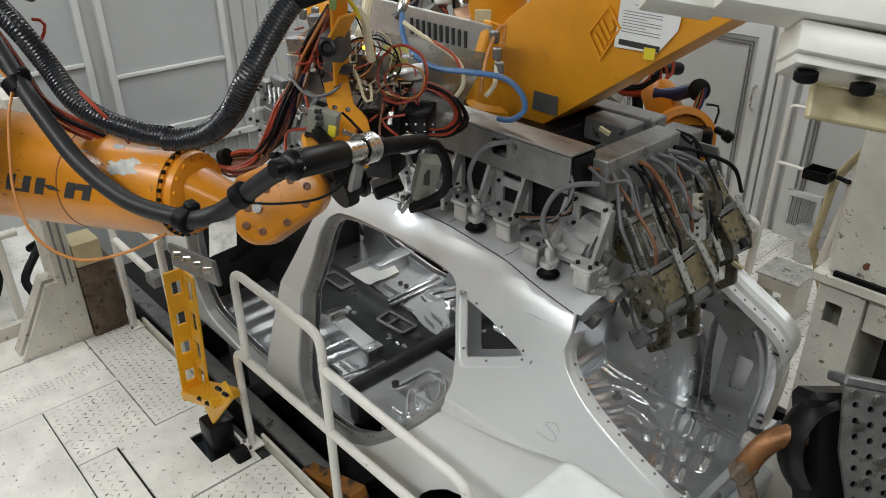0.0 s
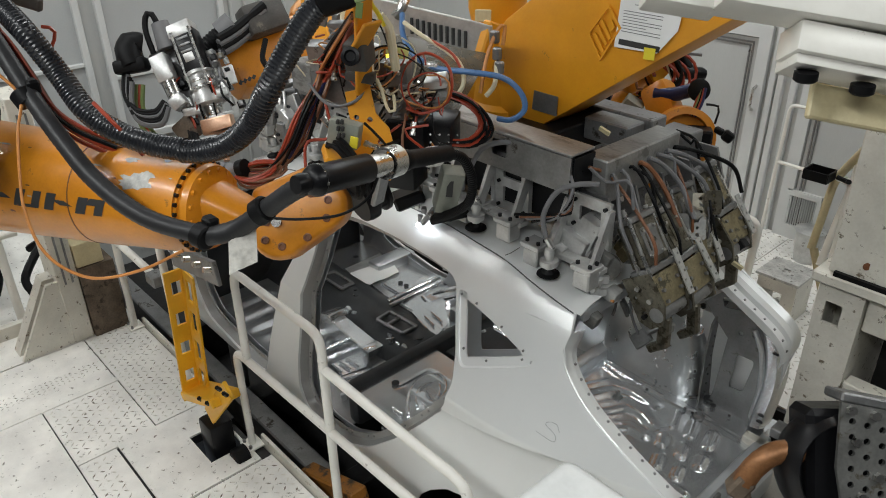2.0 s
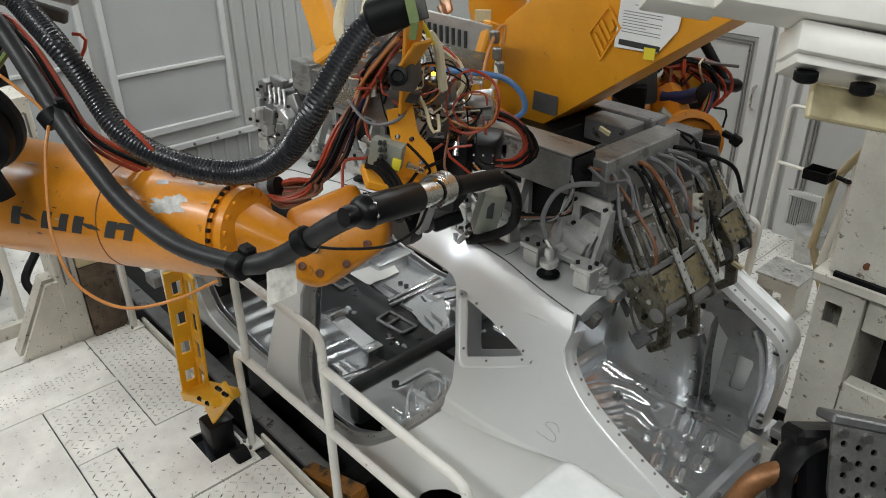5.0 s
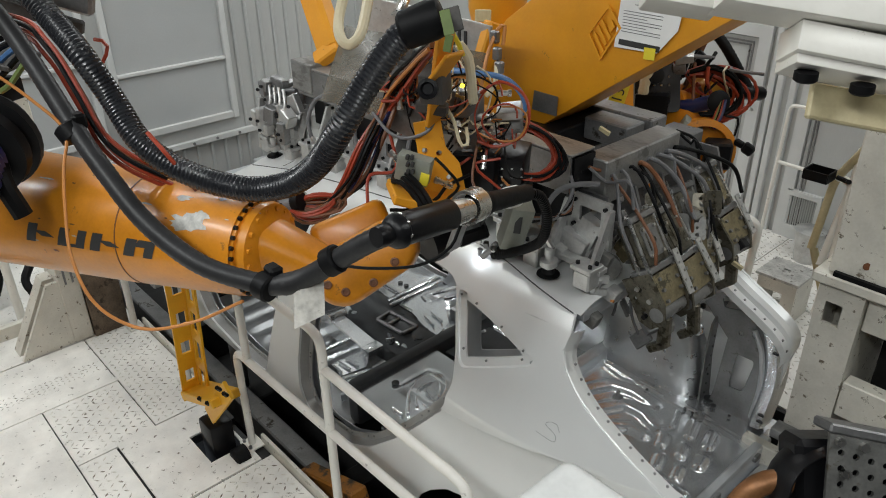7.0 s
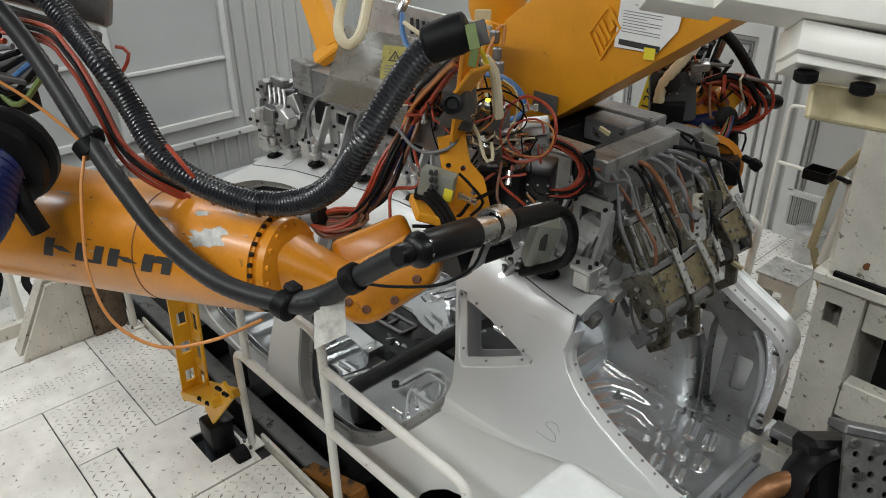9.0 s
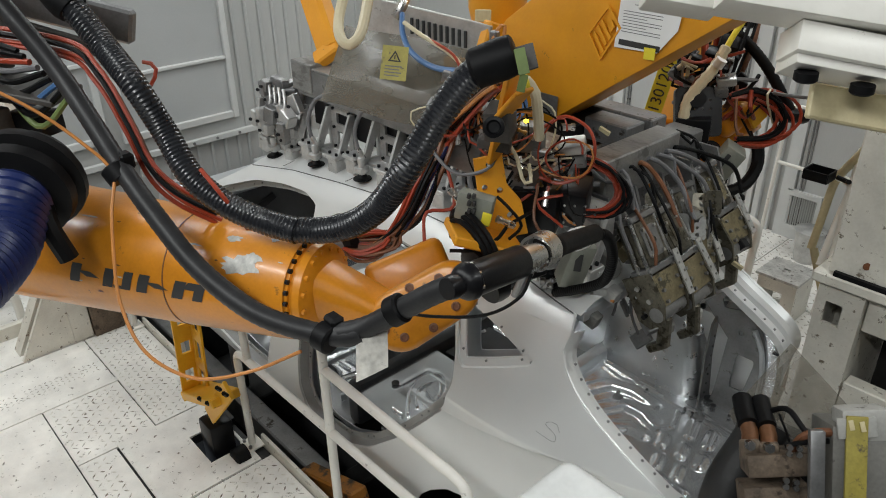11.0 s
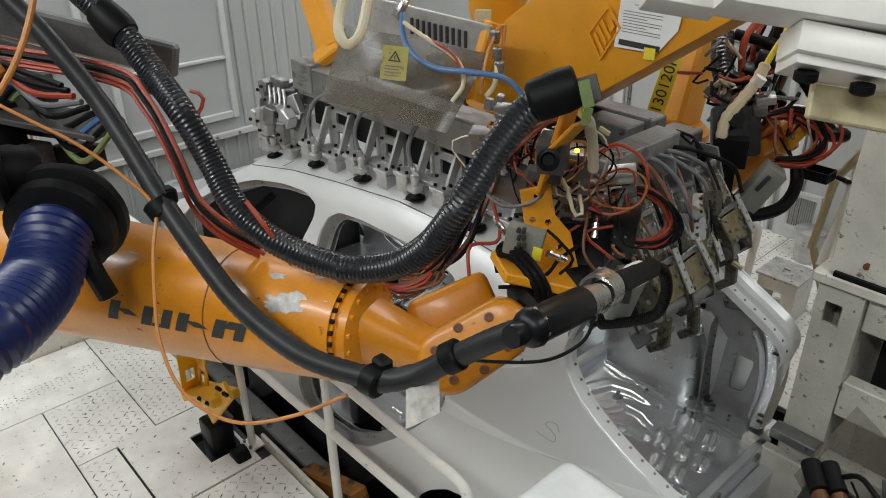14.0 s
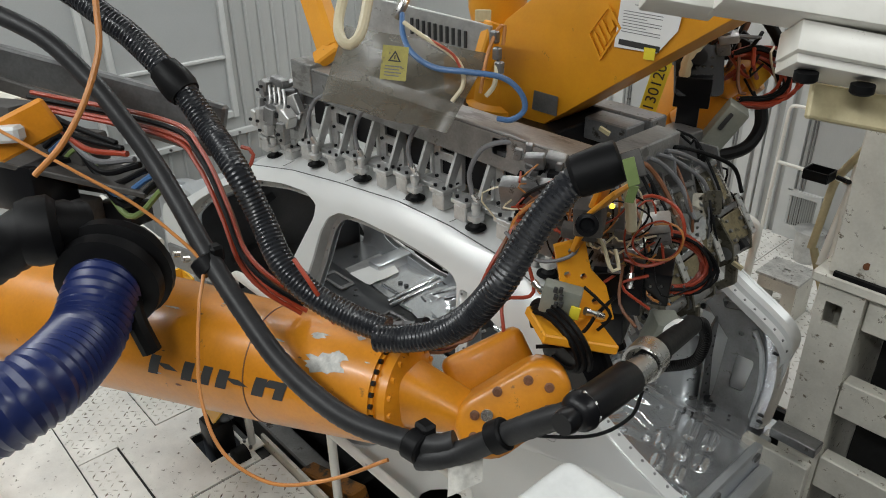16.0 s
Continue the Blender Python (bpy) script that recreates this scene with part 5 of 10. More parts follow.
# one clamp station along the roof edge: bracket, gussets, feet and suction cup
def station(x, z, k):
    y = 2.08
    st = bmesh.new()
    plate(st, rect(x - 0.09, z + 0.05, x + 0.09, z + 0.30), Matrix.Translation((0, y + 0.03, 0)) @ pose(0, 0, 0, 90), 0.014, [rect(x - 0.05, z + 0.195, x + 0.05, z + 0.255), rect(x - 0.05, z + 0.085, x + 0.05, z + 0.155)])
    gpart("bracket_plate", st, PALE)
    for s in (-0.098, 0.098):
        g = bmesh.new()
        plate(g, [(y - 0.10, z + 0.05), (y + 0.03, z + 0.05), (y + 0.03, z + 0.28), (y + 0.0, z + 0.28)], Matrix.Translation((x + s, 0, 0)) @ Matrix(((0, 0, 1, 0), (1, 0, 0, 0), (0, 1, 0, 0), (0, 0, 0, 1))), 0.016, [[(y - 0.045, z + 0.08), (y + 0.008, z + 0.08), (y + 0.008, z + 0.19)]])
        gpart("gusset", g, PALE)
    for s in (-0.165, 0.085):
        f = bmesh.new()
        box(f, (x + s, y - 0.085, z + 0.035), (0.075, 0.07, 0.075), None, 0.006)
        gpart("foot_block", f, PALE)
        f = bmesh.new()
        box(f, (x + s, y - 0.085, z + 0.084), (0.095, 0.085, 0.02), None, 0.003)
        gpart("foot_cap", f, PALE)
        for dx, dy in ((-0.028, -0.02), (0.028, -0.02), (0.028, 0.02)):
            f = bmesh.new()
            rod(f, (x + s + dx, y - 0.085 + dy, z + 0.09), (x + s + dx, y - 0.085 + dy, z + 0.106), 0.008, n=8)
            gpart("bolt", f, BLACKBOX)
    f = bmesh.new()
    bar(f, (x - 0.17, y - 0.04, z + 0.06), (x + 0.13, y - 0.04, z + 0.06), 0.05, 0.025, bevel=0.004)
    gpart("base_bar", f, PALE)
    for dx in (-0.07, 0.07):
        for dz in (0.275, 0.175, 0.07):
            f = bmesh.new()
            rod(f, (x + dx, y + 0.024, z + dz), (x + dx, y + 0.012, z + dz), 0.008, n=8)
            gpart("bolt", f, BLACKBOX)
    f = bmesh.new()
    c = (x - 0.075, y - 0.11, z - 0.004)
    lathe(f, c, (0, 0, 1), [(0, 0.046), (0.005, 0.044), (0.010, 0.028), (0.026, 0.016)], 22)
    gpart("suction_cup", f, BLACK, "black rubber suction cup")
    f = bmesh.new()
    lathe(f, (c[0], c[1], c[2] + 0.026), (0, 0, 1), [(0, 0.018), (0.012, 0.018), (0.014, 0.036), (0.036, 0.036), (0.038, 0.018), (0.05, 0.016), (0.06, 0.02), (0.085, 0.018), (0.09, 0.01)], 20)
    gpart("cup_stem", f, PALE)
    f = bmesh.new()
    bar(f, (c[0] + 0.012, c[1] + 0.012, c[2] + 0.10), (c[0] - 0.02, c[1] + 0.0, c[2] + 0.15), 0.022, 0.022, bevel=0.005)
    gpart("hose_fitting", f, CHROME)
    f = bmesh.new()
    tube(f, [(c[0] - 0.02, c[1], c[2] + 0.145), (c[0] - 0.045, c[1] + 0.005, c[2] + 0.23), (c[0] - 0.01, c[1] + 0.03, c[2] + 0.33), (c[0] + 0.06, c[1] + 0.06, c[2] + 0.375), (c[0] + 0.13, c[1] + 0.10, c[2] + 0.385)], 0.0105, 10)
    gpart("air_hose", f, GREYHOSE)


for k, x in enumerate((-3.62, -3.19, -2.78, -2.38, -1.99, -1.59)):
    station(x + 0.075, seam_z(x) + 0.035, k)
# far side stations, plainer
for k, x in enumerate((-3.3, -2.9, -2.5, -2.1, -1.7)):
    bm = bmesh.new()
    span(bm, (x - 0.08, 2.95, seam_z(x) + 0.03), (x + 0.08, 3.06, 1.80), 0.006)
    gpart("far_clamp", bm, GREYSTEEL)

# clamp cluster at the roof's front corner
rg = random.Random(6)
for k in range(40):
    bm = bmesh.new()
    c = V(-3.60 + rg.uniform(-0.14, 0.16), 2.08 + rg.uniform(-0.14, 0.10), 1.58 + rg.uniform(-0.12, 0.22))
    box(bm, c, (rg.uniform(0.04, 0.12), rg.uniform(0.03, 0.08), rg.uniform(0.04, 0.14)), Euler((0, rg.uniform(-0.5, 0.5), rg.uniform(-0.3, 0.3))).to_matrix().to_4x4(), 0.005)
    gpart("corner_clamp", bm, rg.choice([PALE, PALE, PALE, GREYSTEEL]))
    if k % 2:
        bm = bmesh.new()
        rod(bm, c + V(0.01, -0.045, 0.0), c + V(0.015, -0.055, 0.005), 0.009, n=8)
        gpart("bolt", bm, BLACKBOX)
for k in range(4):
    bm = bmesh.new()
    a = V(-3.68 + 0.05 * k, 2.02, 1.80)
    tube(bm, [a, a + V(0.05, -0.03, -0.08), a + V(0.02, -0.05, -0.16), a + V(-0.03, 0.0, -0.22)], 0.009, 8)
    gpart("air_hose", bm, PALE)
bm = bmesh.new()
bar(bm, (-3.76, 1.98, 1.42), (-3.74, 2.0, 1.72), 0.025, 0.05, (0, 1, 0), 0.004)
gpart("corner_arm", bm, PALE)
bm = bmesh.new()
span(bm, (-3.66, 2.0, 1.44), (-3.52, 2.10, 1.53), 0.008)
gpart("corner_block", bm, PALE)

# pneumatic clamps over the rear edge
OILY = mat("oily_brass_plate", (0.26, 0.22, 0.13), 0.5, 0.5, vary=0.35, scale=14, dirt=(0.10, 0.09, 0.06), dirt_at=0.55, dirt_scale=14)

CLAMPBODY = mat("oil_stained_clamp_casting", (0.125, 0.115, 0.088), 0.38, 0.55, vary=0.4, scale=18, bump=0.15, dirt=(0.045, 0.037, 0.022), dirt_at=0.53, dirt_scale=22)


def rear_clamp(y, k):
    tilt = (0.0, 0.07, -0.05, 0.06, -0.03)[k]
    d = V(0.55 + tilt, tilt * 0.8, -0.83).normalized()
    o = V(-1.42 - 0.029 * k + tilt * 0.2, y, 1.66 + (0.02, -0.02, 0.0, 0.025, -0.01)[k])
    side = V(0, 1, 0)
    u = side.cross(d).normalized()
    if u.z < 0:
        u = -u
    side = d.cross(u) if d.cross(u).y > 0 else u.cross(d)

    def at(a, b, c):
        return o + d * a + u * b + side * c

    bm = bmesh.new()
    bar(bm, at(0.0, 0.03, 0), at(0.17, 0.03, 0), 0.125, 0.085, u, 0.005, 2)
    gpart("clamp_cylinder", bm, CLAMPBODY, "oil-stained grey pneumatic clamp cylinder")
    # bolted cover with a sensor slot and its small cap screws
    bm = bmesh.new()
    m = Matrix.Translation(at(0.085, 0.0725, 0.0)) @ Matrix((d, side, d.cross(side))).transposed().to_4x4()
    plate(bm, rounded(rect(-0.06, -0.045, 0.06, 0.045), 0.15), m, 0.008, [rect(-0.035, -0.028, 0.035, -0.018), disc(0.0, 0.014, 0.011, 12)])
    gpart("cover_plate", bm, (GREYSTEEL, CLAMPBODY, GREYSTEEL, OILY, CLAMPBODY)[k])
    for a in (0.035, 0.135):
        for c in (-0.036, 0.036):
            bm = bmesh.new()
            rod(bm, at(a, 0.074, c), at(a, 0.086, c), 0.006, n=8)
            gpart("cap_screw", bm, CHROME)
    for c in (-0.088, 0.088):
        for a, b in ((0.235, 0.0), (0.29, 0.032), (0.345, -0.02)):
            bm = bmesh.new()
            rod(bm, at(a, b, c * 0.9), at(a, b, c * 1.12), 0.010, n=8)
            gpart("pin", bm, CHROME if a < 0.3 else BLACKBOX)
    for c in (-0.072, 0.072):
        for b in (0.02, 0.065):
            bm = bmesh.new()
            rod(bm, at(-0.03, b, c), at(0.21, b, c), 0.008, n=8)
            gpart("tie_rod", bm, CHROME)
    for a in (-0.015, 0.185):
        bm = bmesh.new()
        bar(bm, at(a - 0.012, 0.03, 0), at(a + 0.012, 0.03, 0), 0.155, 0.10, u, 0.004)
        gpart("end_cap", bm, GREYSTEEL)
    bm = bmesh.new()
    m = Matrix.Translation(at(0.30, 0.0, -0.078)) @ Matrix((d, u, d.cross(u))).transposed().to_4x4()
    out = [(-0.11, -0.06), (0.06, -0.06), (0.10, -0.02), (0.09, 0.05), (0.02, 0.08), (-0.11, 0.07)]
    plate(bm, out, m, 0.012, [disc(-0.06, 0.0, 0.012), disc(-0.01, 0.03, 0.010), disc(0.04, -0.02, 0.014), disc(-0.03, -0.035, 0.008)])
    gpart("clamp_cheek", bm, CLAMPBODY)
    bm = bmesh.new()
    m = Matrix.Translation(at(0.30, 0.0, 0.078)) @ Matrix((d, u, d.cross(u))).transposed().to_4x4()
    plate(bm, out, m, 0.012, [disc(-0.06, 0.0, 0.012), disc(0.04, -0.02, 0.014)])
    gpart("clamp_cheek", bm, CLAMPBODY)
    bm = bmesh.new()
    bar(bm, at(0.205, 0.072, 0), at(0.33, 0.062, 0), 0.15, 0.012, u, 0.003)
    gpart("face_plate", bm, OILY, "oily brass coloured plate")
    bm = bmesh.new()
    lathe(bm, at(0.35, 0.03, -0.085), side, [(0, 0.03), (0.015, 0.032), (0.15, 0.032), (0.165, 0.03)], 18)
    gpart("pivot", bm, GREYSTEEL)
    # perforated strip and the clamp jaw
    bm = bmesh.new()
    m = Matrix.Translation(at(0.20, 0.095, 0.075)) @ Matrix((d, side, d.cross(side))).transposed().to_4x4()
    plate(bm, rect(-0.05, -0.016, 0.13, 0.016), m, 0.006, [disc(-0.03 + 0.035 * i, 0.006 * (-1) ** i, 0.006, 8) for i in range(5)])
    gpart("adjust_strip", bm, PALE)
    bm = bmesh.new()
    bar(bm, at(0.38, 0.0, 0), at(0.50, -0.07, 0), 0.035, 0.05, u, 0.008)
    bar(bm, at(0.49, -0.05, 0), at(0.50, -0.14, 0), 0.035, 0.035, d, 0.006)
    gpart("jaw", bm, CLAMPBODY)
    bm = bmesh.new()
    box(bm, at(0.44, -0.06, 0.05), (0.05, 0.05, 0.05), None, 0.008)
    gpart("stop_block", bm, PALE if k % 2 else CASTING)
    for i in range(5):
        bm = bmesh.new()
        p = at(0.225 + 0.022 * i, 0.074, -0.05 + 0.10 * (i % 2))
        rod(bm, p, p + u * 0.012, 0.0075, n=6)
        gpart("bolt", bm, GREYSTEEL)
    bm = bmesh.new()
    rod(bm, at(-0.06, 0.03, -0.04), at(0.0, 0.03, -0.04), 0.012, n=10)
    gpart("port", bm, CHROME)
    for i in range(2):
        bm = bmesh.new()
        a = at(-0.05 + 0.22 * i, 0.085, -0.045)
        tube(bm, [a, a - d * 0.10 + u * 0.03, V(-1.50, y - 0.05 + 0.04 * i, 1.84), V(-1.55, y - 0.10, 1.90)], 0.0065, 7)
        gpart("air_hose", bm, [GREYHOSE, RUST][i] if k % 2 == 0 else BLACK)


for k, y in enumerate((2.22, 2.40, 2.60, 2.80)):
    rear_clamp(y, k)
# upright mounting plates under the cross box
for k, y in enumerate((2.15, 2.32, 2.50, 2.70, 2.92)):
    bm = bmesh.new()
    plate(bm, [(-1.62, 1.60), (-1.48, 1.56), (-1.42, 1.66), (-1.47, 1.79), (-1.60, 1.79)], Matrix.Translation((0, y, 0)) @ pose(0, 0, 0, 90), 0.014, [disc(-1.53, 1.72, 0.018), disc(-1.50, 1.64, 0.012)])
    gpart("mount_plate", bm, GREYSTEEL)
# the pale swing clamp by the near rear corner
for c, s, mt in (((-1.591, 2.096, 1.590), (0.16, 0.07, 0.10), PALE), ((-1.529, 2.135, 1.636), (0.09, 0.08, 0.13), PALE), ((-1.467, 2.116, 1.569), (0.05, 0.06, 0.14), GREYSTEEL), ((-1.433, 2.076, 1.536), (0.06, 0.04, 0.16), CASTING), ((-1.417, 2.043, 1.494), (0.04, 0.05, 0.07), PALE), ((-1.374, 2.099, 1.440), (0.05, 0.06, 0.05), PALE), ((-1.391, 2.011, 1.356), (0.05, 0.05, 0.06), CASTING), ((-1.609, 2.038, 1.542), (0.05, 0.05, 0.09), PALE)):
    bm = bmesh.new()
    box(bm, c, s, Euler((0.0, 0.35, 0.1)).to_matrix().to_4x4(), 0.008, 2)
    gpart("swing_clamp", bm, mt)
bm = bmesh.new()
lathe(bm, (-1.420, 2.111, 1.540), (0.6, -0.7, 0.1), [(0, 0.05), (0.03, 0.05), (0.035, 0.04)], 24)
gpart("clamp_knuckle", bm, CASTING)
bm = bmesh.new()
m = Matrix.Translation((-1.406, 2.048, 1.485)) @ axes((0.6, -0.7, 0.1))
plate(bm, [(-0.03, -0.04), (0.03, -0.04), (0.03, -0.015), (0.0, -0.015), (0.0, 0.01), (0.035, 0.01), (0.035, 0.04), (-0.03, 0.04)], m, 0.02)
gpart("hook", bm, PALE)
bm = bmesh.new()
bar(bm, (-1.356, 2.070, 1.422), (-1.357, 2.092, 1.450), 0.012, 0.012)
gpart("orange_tag", bm, AMBER)
# oily leaf plates at the lower rear
rg = random.Random(3)
for k in range(26):
    p = V(*(-1.323, 2.186, 1.268)).lerp(V(*(-1.304, 2.839, 1.416)), rg.random()) + V(rg.uniform(-0.05, 0.07), rg.uniform(-0.05, 0.05), rg.uniform(-0.09, 0.06))
    bm = bmesh.new()
    box(bm, p, (rg.uniform(0.03, 0.09), rg.uniform(0.015, 0.05), rg.uniform(0.03, 0.09)), Euler((rg.uniform(-0.6, 0.6), 0.6, rg.uniform(-0.3, 0.3))).to_matrix().to_4x4(), 0.004)
    gpart("clamp_link", bm, rg.choice([CASTING, OILY, PALE, CASTING, GREYSTEEL, BLACKBOX]))
# second layer of small links, pins, tabs and tubes among the rear clamps
for k in range(60):
    p = V(*(-1.483, 2.246, 1.564)).lerp(V(*(-1.47, 2.74, 1.60)), rg.random()) + V(rg.uniform(0.0, 0.16), rg.uniform(-0.05, 0.05), rg.uniform(-0.28, 0.10))
    bm = bmesh.new()
    kind = k % 4
    if kind == 0:
        rod(bm, p, p + V(rg.uniform(-0.03, 0.06), rg.uniform(-0.03, 0.03), -0.07), rg.uniform(0.006, 0.014), n=10)
    elif kind == 1:
        m = Matrix.Translation(p) @ axes((rg.uniform(0.3, 0.8), -0.6, rg.uniform(0.1, 0.6)))
        plate(bm, rounded(rect(-0.035, -0.05, 0.035, 0.05), 0.2), m, 0.008, [disc(0, -0.028, 0.008, 8), disc(0, 0.028, 0.008, 8), disc(0, 0, 0.006, 8)])
    elif kind == 2:
        box(bm, p, (rg.uniform(0.02, 0.06), rg.uniform(0.02, 0.05), rg.uniform(0.02, 0.07)), Euler((rg.uniform(-0.4, 0.4), 0.6, rg.uniform(-0.4, 0.4))).to_matrix().to_4x4(), 0.004)
    else:
        tube(bm, [p, p + V(0.03, -0.02, -0.06), p + V(rg.uniform(0.0, 0.08), -0.01, -0.13)], 0.006, 6)
    gpart("clamp_fitting", bm, [CHROME, CASTING, OILY, BLACK, GREYSTEEL, CLAMPBODY, CASTING, GREYHOSE][k % 8])
# cable bundles from the beam end
for k in range(8):
    y = 2.10 + 0.115 * k
    j = rg.uniform(-0.03, 0.03)
    bm = bmesh.new()
    tube(bm, [(-1.52, 2.20 + 0.06 * k, 1.85), (-1.485, 2.195 + 0.062 * k, 1.862), (-1.455 + j * 0.3, 2.17 + 0.085 * k, 1.81), (-1.40 + j, y, 1.73), (-1.33, y + j, 1.62)], rg.choice([0.007, 0.009, 0.010]), 8)
    gpart("cable", bm, [GREYHOSE, GREYHOSE, BLACK, RUST, GREYHOSE][k % 5])
for k in range(5):
    bm = bmesh.new()
    tube(bm, [(-1.60, 2.07, 1.88 - 0.012 * k), (-1.54, 2.02, 1.84 - 0.02 * k), (-1.57, 1.99, 1.74), (-1.68 - 0.03 * k, 2.0, 1.66)], 0.007, 8)
    gpart("cable", bm, [GREYHOSE, BLACK, GREYHOSE, RUST, BLACK][k])
# handwriting-free dusty marks and small label plates
for p in ((-1.750, 2.478, 1.902), (-1.430, 2.494, 1.585), (-1.226, 2.790, 1.354)):
    bm = bmesh.new()
    box(bm, p, (0.05, 0.01, 0.02), Euler((0.3, 0.4, 0.2)).to_matrix().to_4x4())
    gpart("name_plate", bm, OLD)

# ---- the handling robot that holds the gripper ----
handler = thing("handling_robot", (-2.2, 2.6, 2.0), "large yellow orange handling robot arm holding the roof gripper", "robot arm")
a, b = V(-2.33, 2.6, 1.93), V(-0.75, 2.6, 3.10)
ax = (b - a).normalized()
nz = V(-ax.z, 0, ax.x)
bm = bmesh.new()
lower = [a - nz * 0.16 - ax * 0.05, a + V(0.13, 0, -0.17), b - nz * 0.26, b + nz * 0.24, a + nz * 0.27 + ax * 0.22, a + nz * 0.17 - ax * 0.12]
f0 = [bm.verts.new(p + V(0, -0.14, 0)) for p in lower]
f1 = [bm.verts.new(p + V(0, 0.14, 0)) for p in lower]
bm.faces.new(f0)
bm.faces.new(f1[::-1])
for i in range(len(lower)):
    j = (i + 1) % len(lower)
    bm.faces.new((f0[j], f0[i], f1[i], f1[j]))
bmesh.ops.recalc_face_normals(bm, faces=bm.faces)
bmesh.ops.bevel(bm, geom=bm.edges[:], offset=0.012, segments=2, affect="EDGES", profile=0.5)
part("arm", bm, CRANE, handler, "yellow orange box section arm")
bm = bmesh.new()
bar(bm, b, (b.x, b.y, 4.9), 0.35, 0.35, (1, 0, 0), 0.03)
part("hanger", bm, CRANE, handler)
bm = bmesh.new()
lathe(bm, (-2.42, 2.6, 1.70), (0, 0, 1), [(0, 0.19), (0.03, 0.2), (0.16, 0.2), (0.18, 0.17), (0.30, 0.16)], 32)
part("tool_changer", bm, CRANE, handler)
bm = bmesh.new()
span(bm, (-2.72, 2.45, 1.86), (-2.40, 2.75, 2.05), 0.02, 2)
part("wrist_block", bm, CRANE, handler)
bm = bmesh.new()
lathe(bm, (-3.12, 3.25, 2.0), (0, 0, 1), [(0, 0.14), (0.12, 0.17), (0.22, 0.17), (0.23, 0.2), (0.28, 0.2), (0.30, 0.165), (0.8, 0.165), (1.0, 0.14)], 32)
part("motor", bm, CRANE, handler)
bolts("bolt", (-3.12, 3.25, 2.255), (0, 0, 1), 0.19, 16, 0.012, RUST, handler)
bm = bmesh.new()
span(bm, (-3.3, 3.05, 1.75), (-2.6, 3.3, 2.02), 0.03, 2)
part("wrist_block", bm, CRANE, handler)
bm = bmesh.new()
bar(bm, (-3.608, 2.291, 2.341), (-3.292, 2.202, 2.005), 0.10, 0.16, (1, 0, 0), 0.02)
part("rear_link", bm, CRANE, handler)
bm = bmesh.new()
bar(bm, (-3.336, 2.122, 1.967), (-3.245, 2.209, 2.055), 0.06, 0.10, (1, 0, 0), 0.01)
part("rear_link", bm, CRANE, handler)
bm = bmesh.new()
bar(bm, (-2.218, 2.213, 2.116), (-2.212, 2.287, 2.304), 0.09, 0.05, (1, 0, 0), 0.008)
part("sensor_post", bm, CRANE, handler)
# slanted link of the robot behind, with its number strip; it swings in from behind the arm
link_at = V(-2.19, 3.79, 1.5)
back_robot = thing("robot_link", link_at, "orange robot link with a yellow number strip", "robot arm")
bm = bmesh.new()
bar(bm, (-2.187, 3.789, 1.495), (-2.267, 4.158, 2.275), 0.25, 0.17, (1, 0, 0), 0.02)
part("back_link", bm, CRANE, back_robot)
bm = bmesh.new()
lathe(bm, (-2.187, 3.80, 1.30), (0, 0, 1), [(0, 0.17), (0.05, 0.19), (0.18, 0.19), (0.22, 0.15)], 28)
part("joint", bm, ORANGE, back_robot)
bm = bmesh.new()
lathe(bm, (-2.187, 3.80, 0.0), (0, 0, 1), [(0, 0.28), (0.06, 0.28), (0.08, 0.2), (1.29, 0.16)], 28)
part("pedestal", bm, ORANGE, back_robot)
bm = bmesh.new()
s0, s1 = V(*(-2.193, 3.555, 1.615)), V(*(-2.189, 3.685, 1.938))
bar(bm, s0, s1, 0.095, 0.006, V(0.65, -0.6, 0.45), 0.001)
strip_ob = part("number_strip", bm, LABEL, back_robot, "yellow number strip with black characters")
cu = bpy.data.curves.new("number_text", "FONT")
cu.body, cu.size, cu.extrude, cu.align_x, cu.align_y = "130120R", 0.088, 0.0008, "CENTER", "CENTER"
tmp = new("number_text_source", cu)
dg = bpy.context.evaluated_depsgraph_get()
me = bpy.data.meshes.new_from_object(tmp.evaluated_get(dg))
bpy.data.objects.remove(tmp)
xd = (s1 - s0).normalized()
zd = V(0.65, -0.6, 0.45)
zd = (zd - xd * zd.dot(xd)).normalized()
mt4 = Matrix.Translation((s0 + s1) / 2 + zd * 0.006) @ Matrix((xd, zd.cross(xd), zd)).transposed().to_4x4()
bm = bmesh.new()
bm.from_mesh(me)
bmesh.ops.transform(bm, matrix=mt4, verts=bm.verts)
part("number_text", bm, INK, strip_ob)
# plate, paper and raised mark on the arm's face
fy = 2.455


def on_face(name, pts, material, dy=0.0, t=0.003, label="", holes=()):
    b_ = bmesh.new()
    plate(b_, pts, Matrix.Translation((0, fy - dy, 0)) @ pose(0, 0, 0, 90), t, holes)
    return part(name, b_, material, handler, label)


def face_xz(p):
    return (p[0], p[2])


